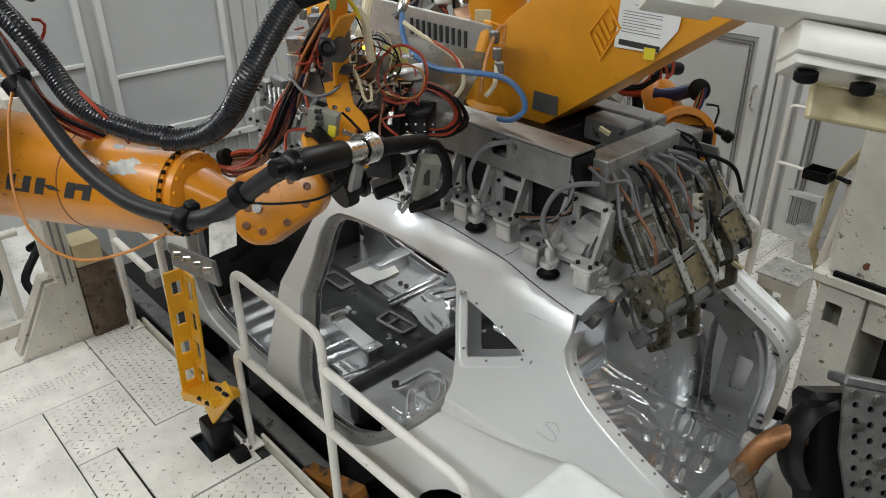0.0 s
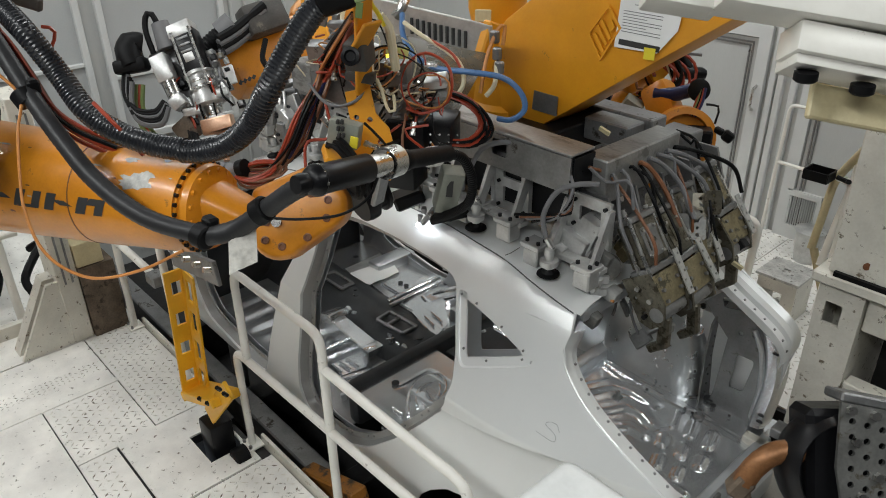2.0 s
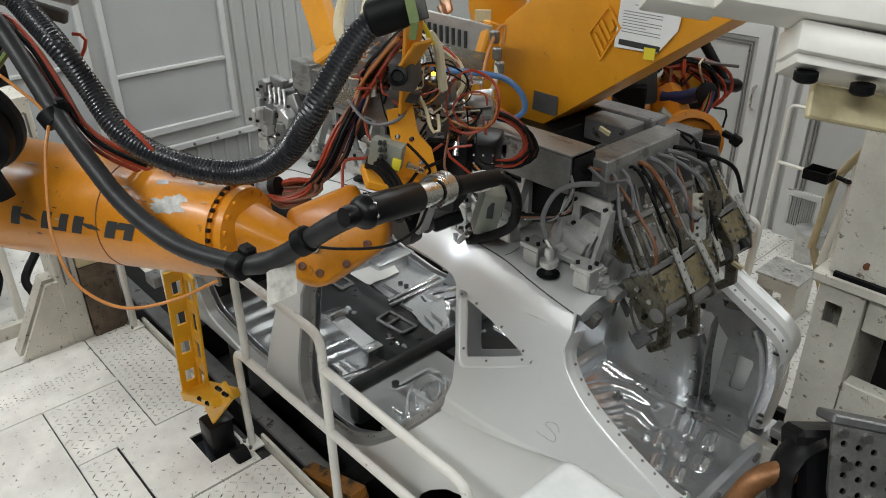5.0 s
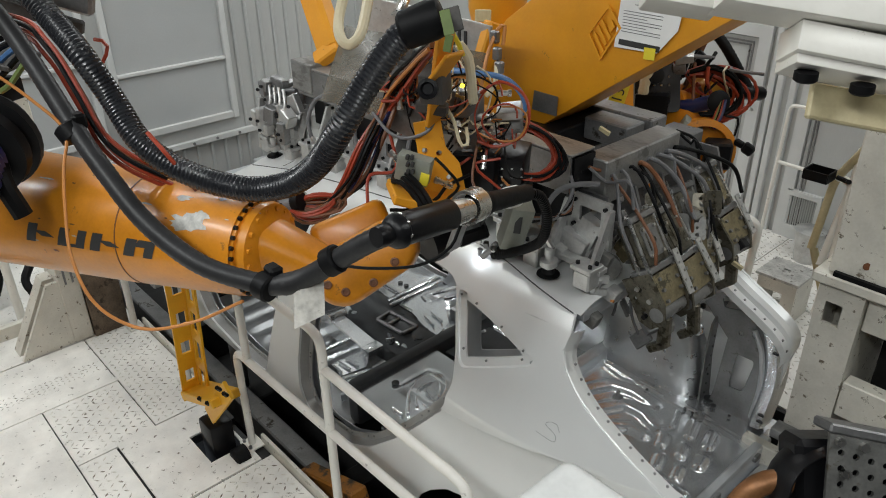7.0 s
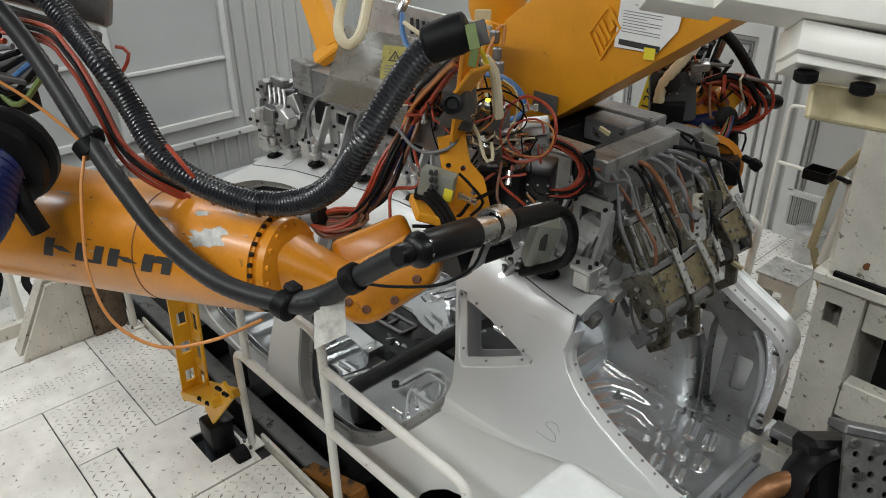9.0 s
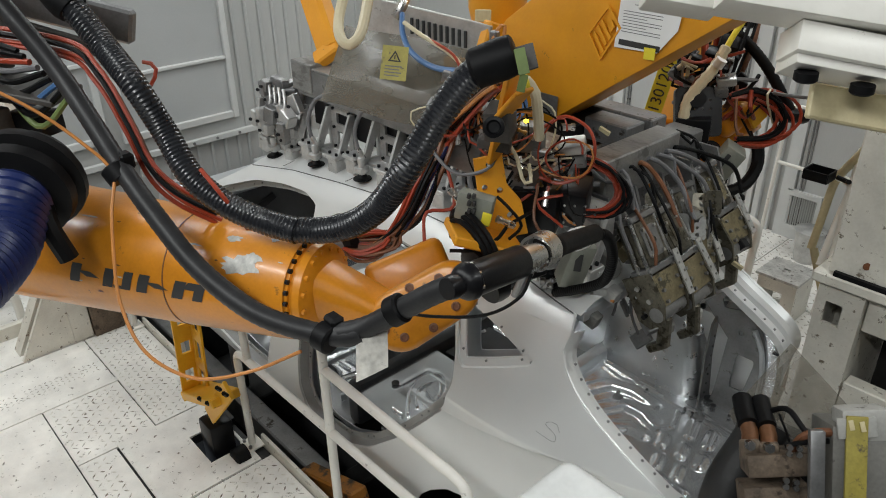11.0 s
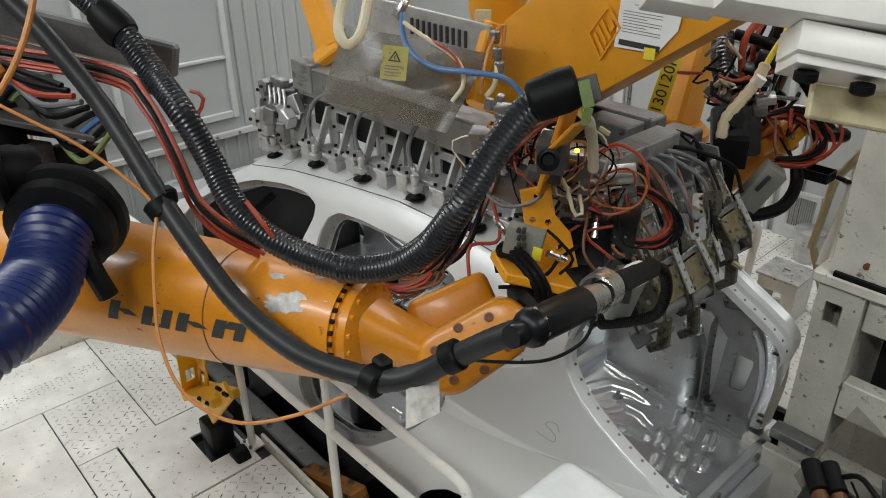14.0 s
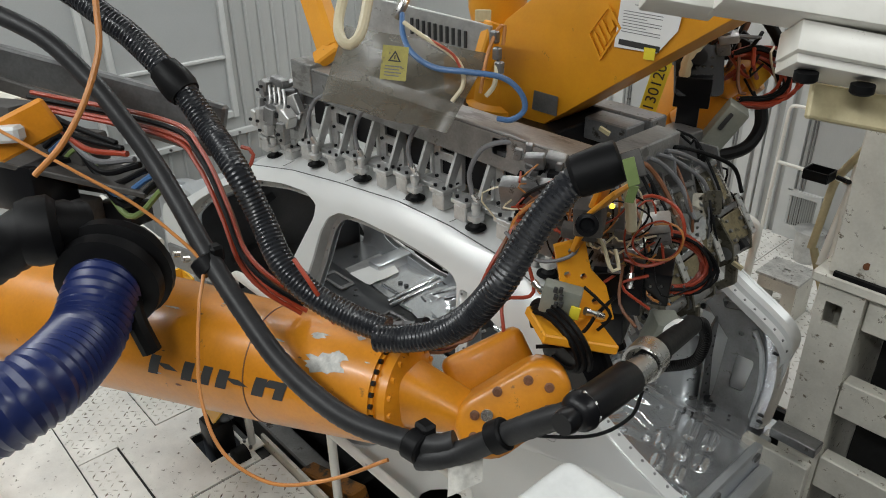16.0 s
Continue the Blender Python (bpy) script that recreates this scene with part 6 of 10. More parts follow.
paper = [face_xz((-1.710, 2.450, 2.454)), face_xz((-1.442, 2.450, 2.451)), face_xz((-1.456, 2.450, 2.357)), face_xz((-1.530, 2.450, 2.264)), face_xz((-1.723, 2.450, 2.257))]
sheet_ob = on_face("paper_sheet", paper, PAPER, 0.006, 0.001, "white printed paper sheet taped on the arm")
q0, q1, q2 = Vector(paper[0]), Vector(paper[1]), Vector(paper[4])
for k in range(9):
    u0, v = (0.08, 0.22 + 0.055 * k) if k else (0.25, 0.14)
    w = 0.8 if k % 3 else 0.5
    p = q0 + (q1 - q0) * u0 + (q2 - q0) * v
    e = (q1 - q0) * w * 0.8
    h = (q2 - q0) * 0.012
    bm = bmesh.new()
    plate(bm, [tuple(p), tuple(p + e), tuple(p + e + h), tuple(p + h)], Matrix.Translation((0, fy - 0.0075, 0)) @ pose(0, 0, 0, 90), 0.0006)
    part("text_bar", bm, GREYHOSE, sheet_ob)
p = q0 + (q1 - q0) * 0.07 + (q2 - q0) * 0.82
e, h = (q1 - q0) * 0.68, (q2 - q0) * 0.11
bm = bmesh.new()
plate(bm, [tuple(p), tuple(p + e), tuple(p + e + h), tuple(p + h)], Matrix.Translation((0, fy - 0.0078, 0)) @ pose(0, 0, 0, 90), 0.0006)
part("text_bar", bm, INK, sheet_ob)
on_face("yellow_tag", [face_xz((-1.582, 2.440, 2.280)), face_xz((-1.533, 2.440, 2.282)), face_xz((-1.534, 2.440, 2.238)), face_xz((-1.581, 2.440, 2.236))], LABEL, 0.014, 0.001)
npl = on_face("rating_plate", [face_xz((-2.117, 2.450, 2.003)), face_xz((-1.983, 2.450, 2.002)), face_xz((-1.986, 2.450, 1.916)), face_xz((-2.126, 2.450, 1.917))], GREYSTEEL, 0.006, 0.004, "dull grey rating plate")
emb = [face_xz((-1.854, 2.450, 2.287)), face_xz((-1.764, 2.450, 2.411)), face_xz((-1.697, 2.450, 2.332)), face_xz((-1.783, 2.450, 2.192))]
on_face("raised_mark", emb, CRANE, 0.006, 0.006, "", [[tuple(Vector(p).lerp(sum((Vector(q) for q in emb), Vector((0, 0))) / 4, 0.14)) for p in emb]])
ce = sum((Vector(q) for q in emb), Vector((0, 0))) / 4
for k, (u, v, w, h) in enumerate(((-0.05, -0.01, 0.014, 0.08), (-0.018, 0.0, 0.014, 0.08), (0.014, 0.0, 0.014, 0.08), (0.048, -0.01, 0.03, 0.03))):
    e1, e2 = (Vector(emb[1]) - Vector(emb[0])).normalized(), (Vector(emb[0]) - Vector(emb[3])).normalized()
    c = ce + e1 * u * 0.9 + e2 * v
    on_face("raised_mark", [tuple(c + e1 * s1_ * w / 2 + e2 * s2_ * h / 2) for s1_, s2_ in ((-1, -1), (1, -1), (1, 1), (-1, 1))], CRANE, 0.006, 0.006)
# aluminium cover with slots, clear sheet, hoses
bm = bmesh.new()
cv0, cv1 = V(*(-2.890, 2.107, 2.280)), V(*(-2.191, 2.244, 2.221))
bar(bm, cv0, cv1, 0.02, 0.16, (0, 0, 1), 0.003)
part("slotted_cover", bm, PALE, handler, "pale slotted aluminium cover")
for k in range(10):
    p = cv0.lerp(cv1, 0.42 + 0.045 * k) + V(0.010, -0.010, 0.0)
    bm = bmesh.new()
    box(bm, p, (0.012, 0.012, 0.07))
    part("slot", bm, INK, handler)
CLEAR = bpy.data.materials.new("smoky_clear_plastic")
CLEAR.use_nodes = True
cn = CLEAR.node_tree.nodes
pb = cn["Principled BSDF"]
pb.inputs["Base Color"].default_value = (0.15, 0.135, 0.105, 1)
pb.inputs["Roughness"].default_value = 0.28
tr = cn.new("ShaderNodeBsdfTransparent")
mixs = cn.new("ShaderNodeMixShader")
nz_ = cn.new("ShaderNodeTexNoise")
nz_.inputs["Scale"].default_value, nz_.inputs["Detail"].default_value = 5.0, 6.0
mr = cn.new("ShaderNodeMapRange")
mr.inputs["To Min"].default_value, mr.inputs["To Max"].default_value = 0.40, 0.85
CLEAR.node_tree.links.new(nz_.outputs["Fac"], mr.inputs["Value"])
CLEAR.node_tree.links.new(mr.outputs[0], mixs.inputs[0])
CLEAR.node_tree.links.new(tr.outputs[0], mixs.inputs[1])
CLEAR.node_tree.links.new(pb.outputs[0], mixs.inputs[2])
CLEAR.node_tree.links.new(mixs.outputs[0], cn["Material Output"].inputs["Surface"])
bm = bmesh.new()
g = []
c00, c10, c01, c11 = V(*(-2.791, 1.945, 2.259)), V(*(-2.094, 2.146, 2.220)), V(*(-2.709, 1.728, 1.983)), V(*(-2.080, 1.891, 1.949))
for i in range(17):
    row = []
    for j in range(11):
        u, v = i / 16, j / 10
        p = c00.lerp(c10, u).lerp(c01.lerp(c11, u), v)
        bulge = math.sin(u * math.pi) * math.sin(v * math.pi)
        row.append(bm.verts.new(p + V(0.10, -0.10, 0.03) * bulge + V(0.01, -0.01, 0) * math.sin(9 * u + 3 * v)))
    g.append(row)
for p, q in zip(g, g[1:]):
    for j in range(10):
        bm.faces.new((p[j], q[j], q[j + 1], p[j + 1]))
bm.normal_update()
bmesh.ops.solidify(bm, geom=bm.faces[:], thickness=0.002)
part("splash_sheet", bm, CLEAR, handler, "smoky clear plastic splash sheet", 60)
bm = bmesh.new()
wl0 = V(*(-2.244, 1.775, 2.222))
m = Matrix.Translation(wl0) @ axes((0.66, -0.6, 0.45), (0.0, 0.15, 1))
plate(bm, rect(-0.05, -0.065, 0.05, 0.065), m, 0.002)
# dimming by the smoky sheet is put into the label's colour, plus dirt
wl = part("warning_label", bm, mat("dimmed_label", (0.40, 0.35, 0.09), 0.6, vary=0.2, dirt=(0.16, 0.14, 0.08), dirt_at=0.58, dirt_scale=20), handler, "soiled yellow warning label, coloured dim as behind the smoky sheet")
bm = bmesh.new()
plate(bm, [(-0.025, 0.005), (0.025, 0.005), (0.0, 0.048)], m @ Matrix.Translation((0, 0, 0.002)), 0.001, [[(-0.016, 0.010), (0.016, 0.010), (0.0, 0.038)]])
part("warning_triangle", bm, INK, wl)
bm = bmesh.new()
plate(bm, rect(-0.002, 0.014, 0.002, 0.030), m @ Matrix.Translation((0, 0, 0.002)), 0.001)
part("warning_mark", bm, INK, wl)
for k in range(4):
    bm = bmesh.new()
    plate(bm, rect(-0.035, -0.015 - 0.012 * k, 0.03 - 0.008 * (k % 2), -0.011 - 0.012 * k), m @ Matrix.Translation((0, 0, 0.002)), 0.001)
    part("text_bar", bm, GREYHOSE, wl)
for pts, r, mt_ in (
    ([(-2.441, 1.983, 2.349), (-2.372, 1.926, 2.289), (-2.280, 1.897, 2.231), (-2.164, 1.911, 2.194), (-2.041, 1.975, 2.188), (-1.946, 2.064, 2.167), (-1.892, 2.111, 2.109), (-1.887, 2.129, 2.039), (-1.934, 2.107, 1.993), (-2.000, 2.095, 1.985)], 0.0115, BLUE),
    ([(-2.384, 1.944, 2.329), (-2.273, 1.951, 2.289), (-2.172, 1.979, 2.246), (-2.116, 2.002, 2.197), (-2.082, 1.985, 2.129), (-2.103, 1.943, 2.065)], 0.009, CREAM),
    ([(-2.373, 1.949, 2.319), (-2.247, 1.958, 2.282), (-2.138, 1.978, 2.241), (-2.097, 1.984, 2.193)], 0.006, RED),
    ([(-2.678, 1.889, 2.456), (-2.610, 1.788, 2.342), (-2.537, 1.736, 2.282), (-2.485, 1.740, 2.257), (-2.486, 1.800, 2.291), (-2.549, 1.888, 2.382), (-2.615, 1.959, 2.455)], 0.022, CREAM),
    ([(-2.496, 1.991, 2.329), (-2.475, 2.012, 2.370), (-2.485, 2.054, 2.435)], 0.022, CHROME),
    ([(-2.067, 2.064, 2.082), (-2.085, 2.118, 2.215), (-2.093, 2.181, 2.303), (-2.081, 2.210, 2.323), (-2.072, 2.194, 2.249)], 0.008, AMBER),
    ([(-2.048, 2.077, 2.071), (-2.027, 2.103, 2.116), (-2.051, 2.140, 2.195)], 0.010, CREAM),
):
    bm = bmesh.new()
    tube(bm, pts, r, 10, 0.02)
    part("hose", bm, mt_, handler)
for p in ((-2.062, 2.151, 2.224), (-2.037, 2.140, 2.175), (-2.098, 2.174, 2.281)):
    bm = bmesh.new()
    box(bm, p, (0.035, 0.03, 0.05), None, 0.006)
    part("connector", bm, GREYSTEEL, handler)
bm = bmesh.new()
box(bm, (-2.326, 2.334, 2.309), (0.07, 0.012, 0.05), Euler((0, 0, 0.7)).to_matrix().to_4x4(), 0.003)
part("rating_plate", bm, OLD, handler)

# static orange base parts at the far right of the gripper
rest = thing("robot_joint", (-1.808, 3.250, 1.675), "orange robot joint with a black servo motor", "robot joint")
bm = bmesh.new()
lathe(bm, V(*(-1.837, 3.247, 1.668)), (0.62, -0.75, 0.2), [(0, 0.11), (0.02, 0.15), (0.10, 0.15), (0.105, 0.118), (0.04, 0.112)], 36)
part("housing", bm, ORANGE, rest)
bm = bmesh.new()
box(bm, (-1.713, 3.194, 1.684), (0.12, 0.10, 0.13), Euler((0, 0, 0.6)).to_matrix().to_4x4(), 0.01)
part("motor", bm, BLACKBOX, rest)
bm = bmesh.new()
bar(bm, (-2.052, 3.306, 1.870), (-1.914, 3.254, 1.721), 0.14, 0.16, (1, 0, 0), 0.04, 2)
part("arm", bm, ORANGE, rest)
bm = bmesh.new()
tube(bm, [(-2.010, 3.248, 1.846), (-1.924, 3.264, 1.853), (-1.841, 3.299, 1.886)], 0.035, 14)
part("hose", bm, NAVY, rest)
bm = bmesh.new()
lathe(bm, (-1.807, 3.292, 1.894), (0.65, -0.6, 0.3), [(0, 0.05), (0.02, 0.055), (0.03, 0.04)], 20)
part("gland", bm, BLACK, rest)
for k in range(5):
    bm = bmesh.new()
    tube(bm, [V(*(-1.788, 3.284, 1.900)) + V(0.006 * k, 0, 0.004 * k), V(*(-1.784, 3.250, 1.852)) + V(0.008 * k, 0, 0), V(*(-1.789, 3.225, 1.786)) + V(0.006 * k, 0, 0)], 0.007, 6)
    part("lead", bm, [RED, GREEN, BLACK, RED, NAVY][k], rest)
bm = bmesh.new()
tube(bm, [(-1.771, 3.327, 1.824), (-1.725, 3.368, 1.811), (-1.710, 3.326, 1.739)], 0.006, 6)
part("guard_wire", bm, BLACK, rest)
bm = bmesh.new()
bar(bm, (-1.679, 3.274, 1.736), (-1.635, 3.278, 1.723), 0.03, 0.03, bevel=0.006)
bar(bm, (-1.635, 3.278, 1.723), (-1.595, 3.300, 1.694), 0.04, 0.05, bevel=0.008)
part("switch", bm, BLACK, rest)
bm = bmesh.new()
bar(bm, V(*(-1.837, 3.259, 1.514)), V(*(-1.837, 3.259, 1.514)).xy.to_3d(), 0.22, 0.22, (1, 0, 0), 0.02)
part("pedestal", bm, ORANGE, rest)

# ---- the laser robot in front of the car ----
JOINT = (-1.6508, 1.0575, 1.7980)
robot = thing("laser_robot", JOINT, "orange industrial robot arm with black hoses and a laser brazing head", "robot arm")


A0, A1 = V(*(-3.012, 0.474, 1.797)), V(*(-1.955, 0.970, 1.836))
AX = (A1 - A0).normalized()
LEN = (A1 - A0).length
CHIP = mat("chipped_orange_paint", (0.78, 0.29, 0.025), 0.36, vary=0.08, bump=0.04, coat=0.2)
bm = bmesh.new()
lathe(bm, A0 - AX * 1.05, AX, [(0, 0.19), (0.02, 0.222), (0.5, 0.230), (1.05, 0.219), (1.05 + LEN * 0.62, 0.190), (1.05 + LEN * 0.64, 0.188), (1.05 + LEN * 0.66, 0.187), (1.05 + LEN * 0.97, 0.166), (1.05 + LEN, 0.160)], 48)
part("forearm", bm, ORANGE, robot, "orange painted tapered forearm with chipped paint")
bm = bmesh.new()
q = A0 + AX * LEN * 0.645
lathe(bm, q - AX * 0.002, AX, [(0, 0.1895), (0.004, 0.1895)], 48)
part("seam_ring", bm, RUST, robot)
bm = bmesh.new()
lathe(bm, A1, AX, [(0.0, 0.152), (0.010, 0.152), (0.012, 0.143), (0.022, 0.143), (0.024, 0.149), (0.044, 0.143), (0.056, 0.110), (0.058, 0.09)], 48)
part("wrist_flange", bm, ORANGE, robot)
bolts("bolt", A1 + AX * 0.006, AX, 0.154, 30, 0.008, BLACKBOX, robot)
bolts("bolt", A1 + AX * 0.05, AX, 0.128, 16, 0.009, ORANGE, robot)
# the neck between flange and wrist
N0, N1 = A1 + AX * 0.05, V(*(-1.745, 1.122, 1.776))
bm = bmesh.new()
prev = None
side = AX.cross(V(0, 0, 1)).normalized()
for k in range(9):
    u = k / 8
    c = N0.lerp(N1, u)
    w, h = 0.085 - 0.025 * u, 0.088 - 0.040 * min(1.0, u * 1.3)
    ring = []
    for j in range(24):
        ca, sa = math.cos(math.tau * j / 24), math.sin(math.tau * j / 24)
        e = (abs(ca) ** 3.5 + abs(sa) ** 3.5) ** (-1 / 3.5)
        ring.append(bm.verts.new(c + side * (w * e * ca) + V(0, 0, h * e * sa)))
    if prev:
        for j in range(24):
            bm.faces.new((prev[j], prev[(j + 1) % 24], ring[(j + 1) % 24], ring[j]))
    prev = ring
bm.faces.new(prev)
bmesh.ops.recalc_face_normals(bm, faces=bm.faces)
part("neck", bm, ORANGE, robot)
bm = bmesh.new()
rod(bm, N0.lerp(N1, 0.35) + V(-0.06, -0.03, 0.05), N0.lerp(N1, 0.9) + V(-0.06, -0.03, 0.03), 0.03, 0.024, n=14)
part("neck_rib", bm, ORANGE, robot)
bm = bmesh.new()
bar(bm, (-1.868, 1.008, 1.826), (-1.808, 1.060, 1.804), 0.022, 0.006, (0.6555, -0.5876, 0.4744), 0.001)
part("name_plate", bm, CHROME, robot)
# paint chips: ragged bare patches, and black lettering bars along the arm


def on_arm(px_along, ang, lift=0.0015):
    """A point on the forearm's skin: metres along from A0 and an angle about the axis (0 faces the viewer's side)."""
    r = float(np.interp(px_along, [-1.05, 0, LEN * 0.62, LEN * 0.97], [0.230, 0.219, 0.190, 0.166])) + lift
    zc = V(0, 0, 1)
    out = V(0.6555, -0.5876, 0.4744)
    out = (out - AX * out.dot(AX)).normalized()
    upv = AX.cross(out)
    if upv.z < 0:
        upv = -upv
    return A0 + AX * px_along + (out * math.cos(ang) + upv * math.sin(ang)) * r


def patch_on_arm(name, a0, a1, t0, t1, material, ragged=0.0, seed=1, label="", n=10, m=8, slant=0.0):
    rg = random.Random(seed)
    b = bmesh.new()
    if ragged:
        ca, ct = (a0 + a1) / 2, (t0 + t1) / 2
        k = 22
        c = b.verts.new(on_arm(ca, ct, 0.002))
        ring = []
        for i in range(k):
            w = 1 - ragged * rg.random()
            ring.append(b.verts.new(on_arm(ca + (a1 - a0) / 2 * w * math.cos(math.tau * i / k), ct + (t1 - t0) / 2 * w * math.sin(math.tau * i / k), 0.0012)))
        for i in range(k):
            b.faces.new((c, ring[i], ring[(i + 1) % k]))
    else:
        g = [[b.verts.new(on_arm(a0 + (a1 - a0) * i / n + slant * (j / m - 0.5), t0 + (t1 - t0) * j / m)) for j in range(m + 1)] for i in range(n + 1)]
        for p, q2 in zip(g, g[1:]):
            for j in range(m):
                b.faces.new((p[j], q2[j], q2[j + 1], p[j + 1]))
    bmesh.ops.recalc_face_normals(b, faces=b.faces)
    return part(name, b, material, robot, label)


GREYBLK0 = mat("dark_scuff", (0.16, 0.07, 0.02), 0.5, vary=0.3)
BARE = mat("bare_primer", (0.43, 0.42, 0.39), 0.5, 0.1, vary=0.25, scale=40, dirt=(0.35, 0.2, 0.1), dirt_at=0.62, dirt_scale=30)
patch_on_arm("paint_chip", LEN * 0.70 + 0.11, LEN * 0.84 + 0.11, 0.02, 0.42, BARE, 0.5, 3, "bare grey paint chip")
patch_on_arm("paint_chip", LEN * 0.77 + 0.11, LEN * 0.84 + 0.11, 0.30, 0.52, BARE, 0.4, 5)
patch_on_arm("paint_chip", LEN * 0.70 + 0.11, LEN * 0.75 + 0.11, 0.62, 0.78, BARE, 0.45, 8)
patch_on_arm("paint_chip", LEN * 0.82 + 0.11, LEN * 0.85 + 0.11, 0.80, 0.92, BARE, 0.5, 9)
patch_on_arm("paint_chip", LEN * 0.60 + 0.11, LEN * 0.65 + 0.11, 0.42, 0.47, BARE, 0.5, 11)
patch_on_arm("paint_chip", LEN * 0.22 + 0.11, LEN * 0.30 + 0.11, 0.56, 0.60, BARE, 0.6, 12)
rgc = random.Random(31)
for k in range(16):
    a, t = LEN * rgc.uniform(0.3, 1.02) + 0.05, rgc.uniform(-0.7, 1.0)
    w = rgc.uniform(0.006, 0.018)
    patch_on_arm("paint_chip", a, a + w * rgc.uniform(1, 3), t, t + w * 3, [BARE, RUST, GREYBLK0][k % 3], 0.55, 40 + k)
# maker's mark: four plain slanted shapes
L0 = LEN * 0.17 + 0.19
for k in range(4):
    a = L0 + LEN * 0.115 * k
    patch_on_arm("mark_bar", a, a + LEN * 0.035, -0.52, -0.20, INK, slant=LEN * 0.02)
    if k != 1:
        patch_on_arm("mark_bar", a + LEN * 0.04, a + LEN * 0.085, -0.33 if k == 3 else -0.40, -0.20 if k == 3 else -0.31, INK, slant=-LEN * 0.03 if k != 3 else LEN * 0.02)
    if k in (1, 3):
        patch_on_arm("mark_bar", a + LEN * 0.065, a + LEN * 0.095, -0.52, -0.20, INK, slant=LEN * 0.02)
    if k == 1:
        patch_on_arm("mark_bar", a + LEN * 0.03, a + LEN * 0.07, -0.52, -0.46, INK)

# rear dress pack, collar and blue conduit
CN = V(*(-2.572, 0.416, 2.171))
HV = (V(*(-2.161, 0.094, 2.075)) - CN).normalized()
for d0, prof in ((-0.10, [(0, 0.08), (0.02, 0.125), (0.05, 0.14)]), (-0.05, [(0, 0.14), (0.03, 0.165), (0.06, 0.165), (0.075, 0.13)]), (0.03, [(0, 0.135), (0.012, 0.152), (0.05, 0.148), (0.06, 0.12)])):
    bm = bmesh.new()
    lathe(bm, CN + HV * d0, HV, prof, 28)
    part("conduit_collar", bm, BLACK, robot, "chunky black rubber conduit collar")
bm = bmesh.new()
tube(bm, [CN, CN + HV * 0.12, V(*(-2.375, 0.259, 2.078)), V(*(-2.216, 0.101, 2.061)), V(*(-2.253, -0.072, 2.006)), V(*(-2.517, -0.376, 1.937)), V(*(-3.368, -0.892, 1.776))], 0.096, 24, 0.011, 0.0065)
part("blue_conduit", bm, NAVY, robot, "ribbed navy blue conduit")
bm = bmesh.new()
tube(bm, [V(*(-2.397, 0.428, 1.972)), V(*(-2.424, 0.407, 2.078)), V(*(-2.490, 0.425, 2.155))], 0.03, 10)
part("conduit_strap", bm, BLACK, robot)
bm = bmesh.new()
tube(bm, [V(*(-2.667, 0.372, 2.294)), V(*(-2.648, 0.238, 2.323)), V(*(-2.681, 0.161, 2.273)), V(*(-2.833, -0.149, 2.105))], 0.075, 18, 0.02, 0.005)
part("black_conduit", bm, BLACK, robot)
bm = bmesh.new()
lathe(bm, (-2.646, 0.236, 2.316), (V(*(-2.617, 0.364, 2.318)) - V(*(-2.646, 0.236, 2.316))), [(-0.03, 0.09), (0, 0.1), (0.05, 0.1), (0.07, 0.08)], 22)
part("conduit_collar", bm, BLACK, robot)
# cable tray and plates over the arm
GREYBLK = mat("dusty_dark_plate", (0.07, 0.065, 0.06), 0.6, 0.2, vary=0.3, scale=6, dirt=(0.2, 0.18, 0.15), dirt_at=0.62, dirt_scale=6)
bm = bmesh.new()
bar(bm, V(*(-3.240, 0.178, 2.472)), V(*(-2.780, 0.640, 2.334)), 0.20, 0.02, bevel=0.004)
part("cover_plate", bm, GREYBLK, robot)
bm = bmesh.new()
bar(bm, V(*(-3.742, 0.230, 2.747)), V(*(-2.999, 0.970, 2.464)), 0.05, 0.12, bevel=0.01)
part("cable_tray", bm, GREYSTEEL, robot)
bm = bmesh.new()
bar(bm, V(*(-3.661, 0.207, 2.685)), V(*(-2.957, 0.899, 2.379)), 0.03, 0.05, bevel=0.006)
part("cable_tray", bm, GREYBLK, robot)
bm = bmesh.new()
bar(bm, V(*(-3.019, 0.217, 2.495)), V(*(-2.981, 0.410, 2.578)), 0.03, 0.12, bevel=0.01)
part("tray_bracket", bm, ORANGE, robot)
bm = bmesh.new()
bar(bm, V(*(-3.048, 0.169, 2.534)), V(*(-2.945, 0.307, 2.537)), 0.06, 0.05, bevel=0.01)
part("tray_clip", bm, FRAME, robot)

for c, sz, mt_ in (((-3.123, 0.450, 2.447), (0.30, 0.12, 0.10), GREYBLK), ((-3.049, 0.542, 2.328), (0.34, 0.16, 0.06), GREYBLK), ((-3.096, 0.319, 2.348), (0.26, 0.16, 0.16), BLACKBOX), ((-2.966, 0.566, 2.223), (0.16, 0.10, 0.08), BLACKBOX), ((-3.014, 0.421, 2.228), (0.14, 0.12, 0.12), GREYBLK), ((-3.347, 0.306, 2.514), (0.3, 0.12, 0.14), GREYBLK)):
    bm = bmesh.new()
    box(bm, c, sz, axes((0, 0, 1), AX) @ pose(0, 0, 0, 0, 0, 90), 0.012, 2)
    part("valve_bank", bm, mt_, robot)
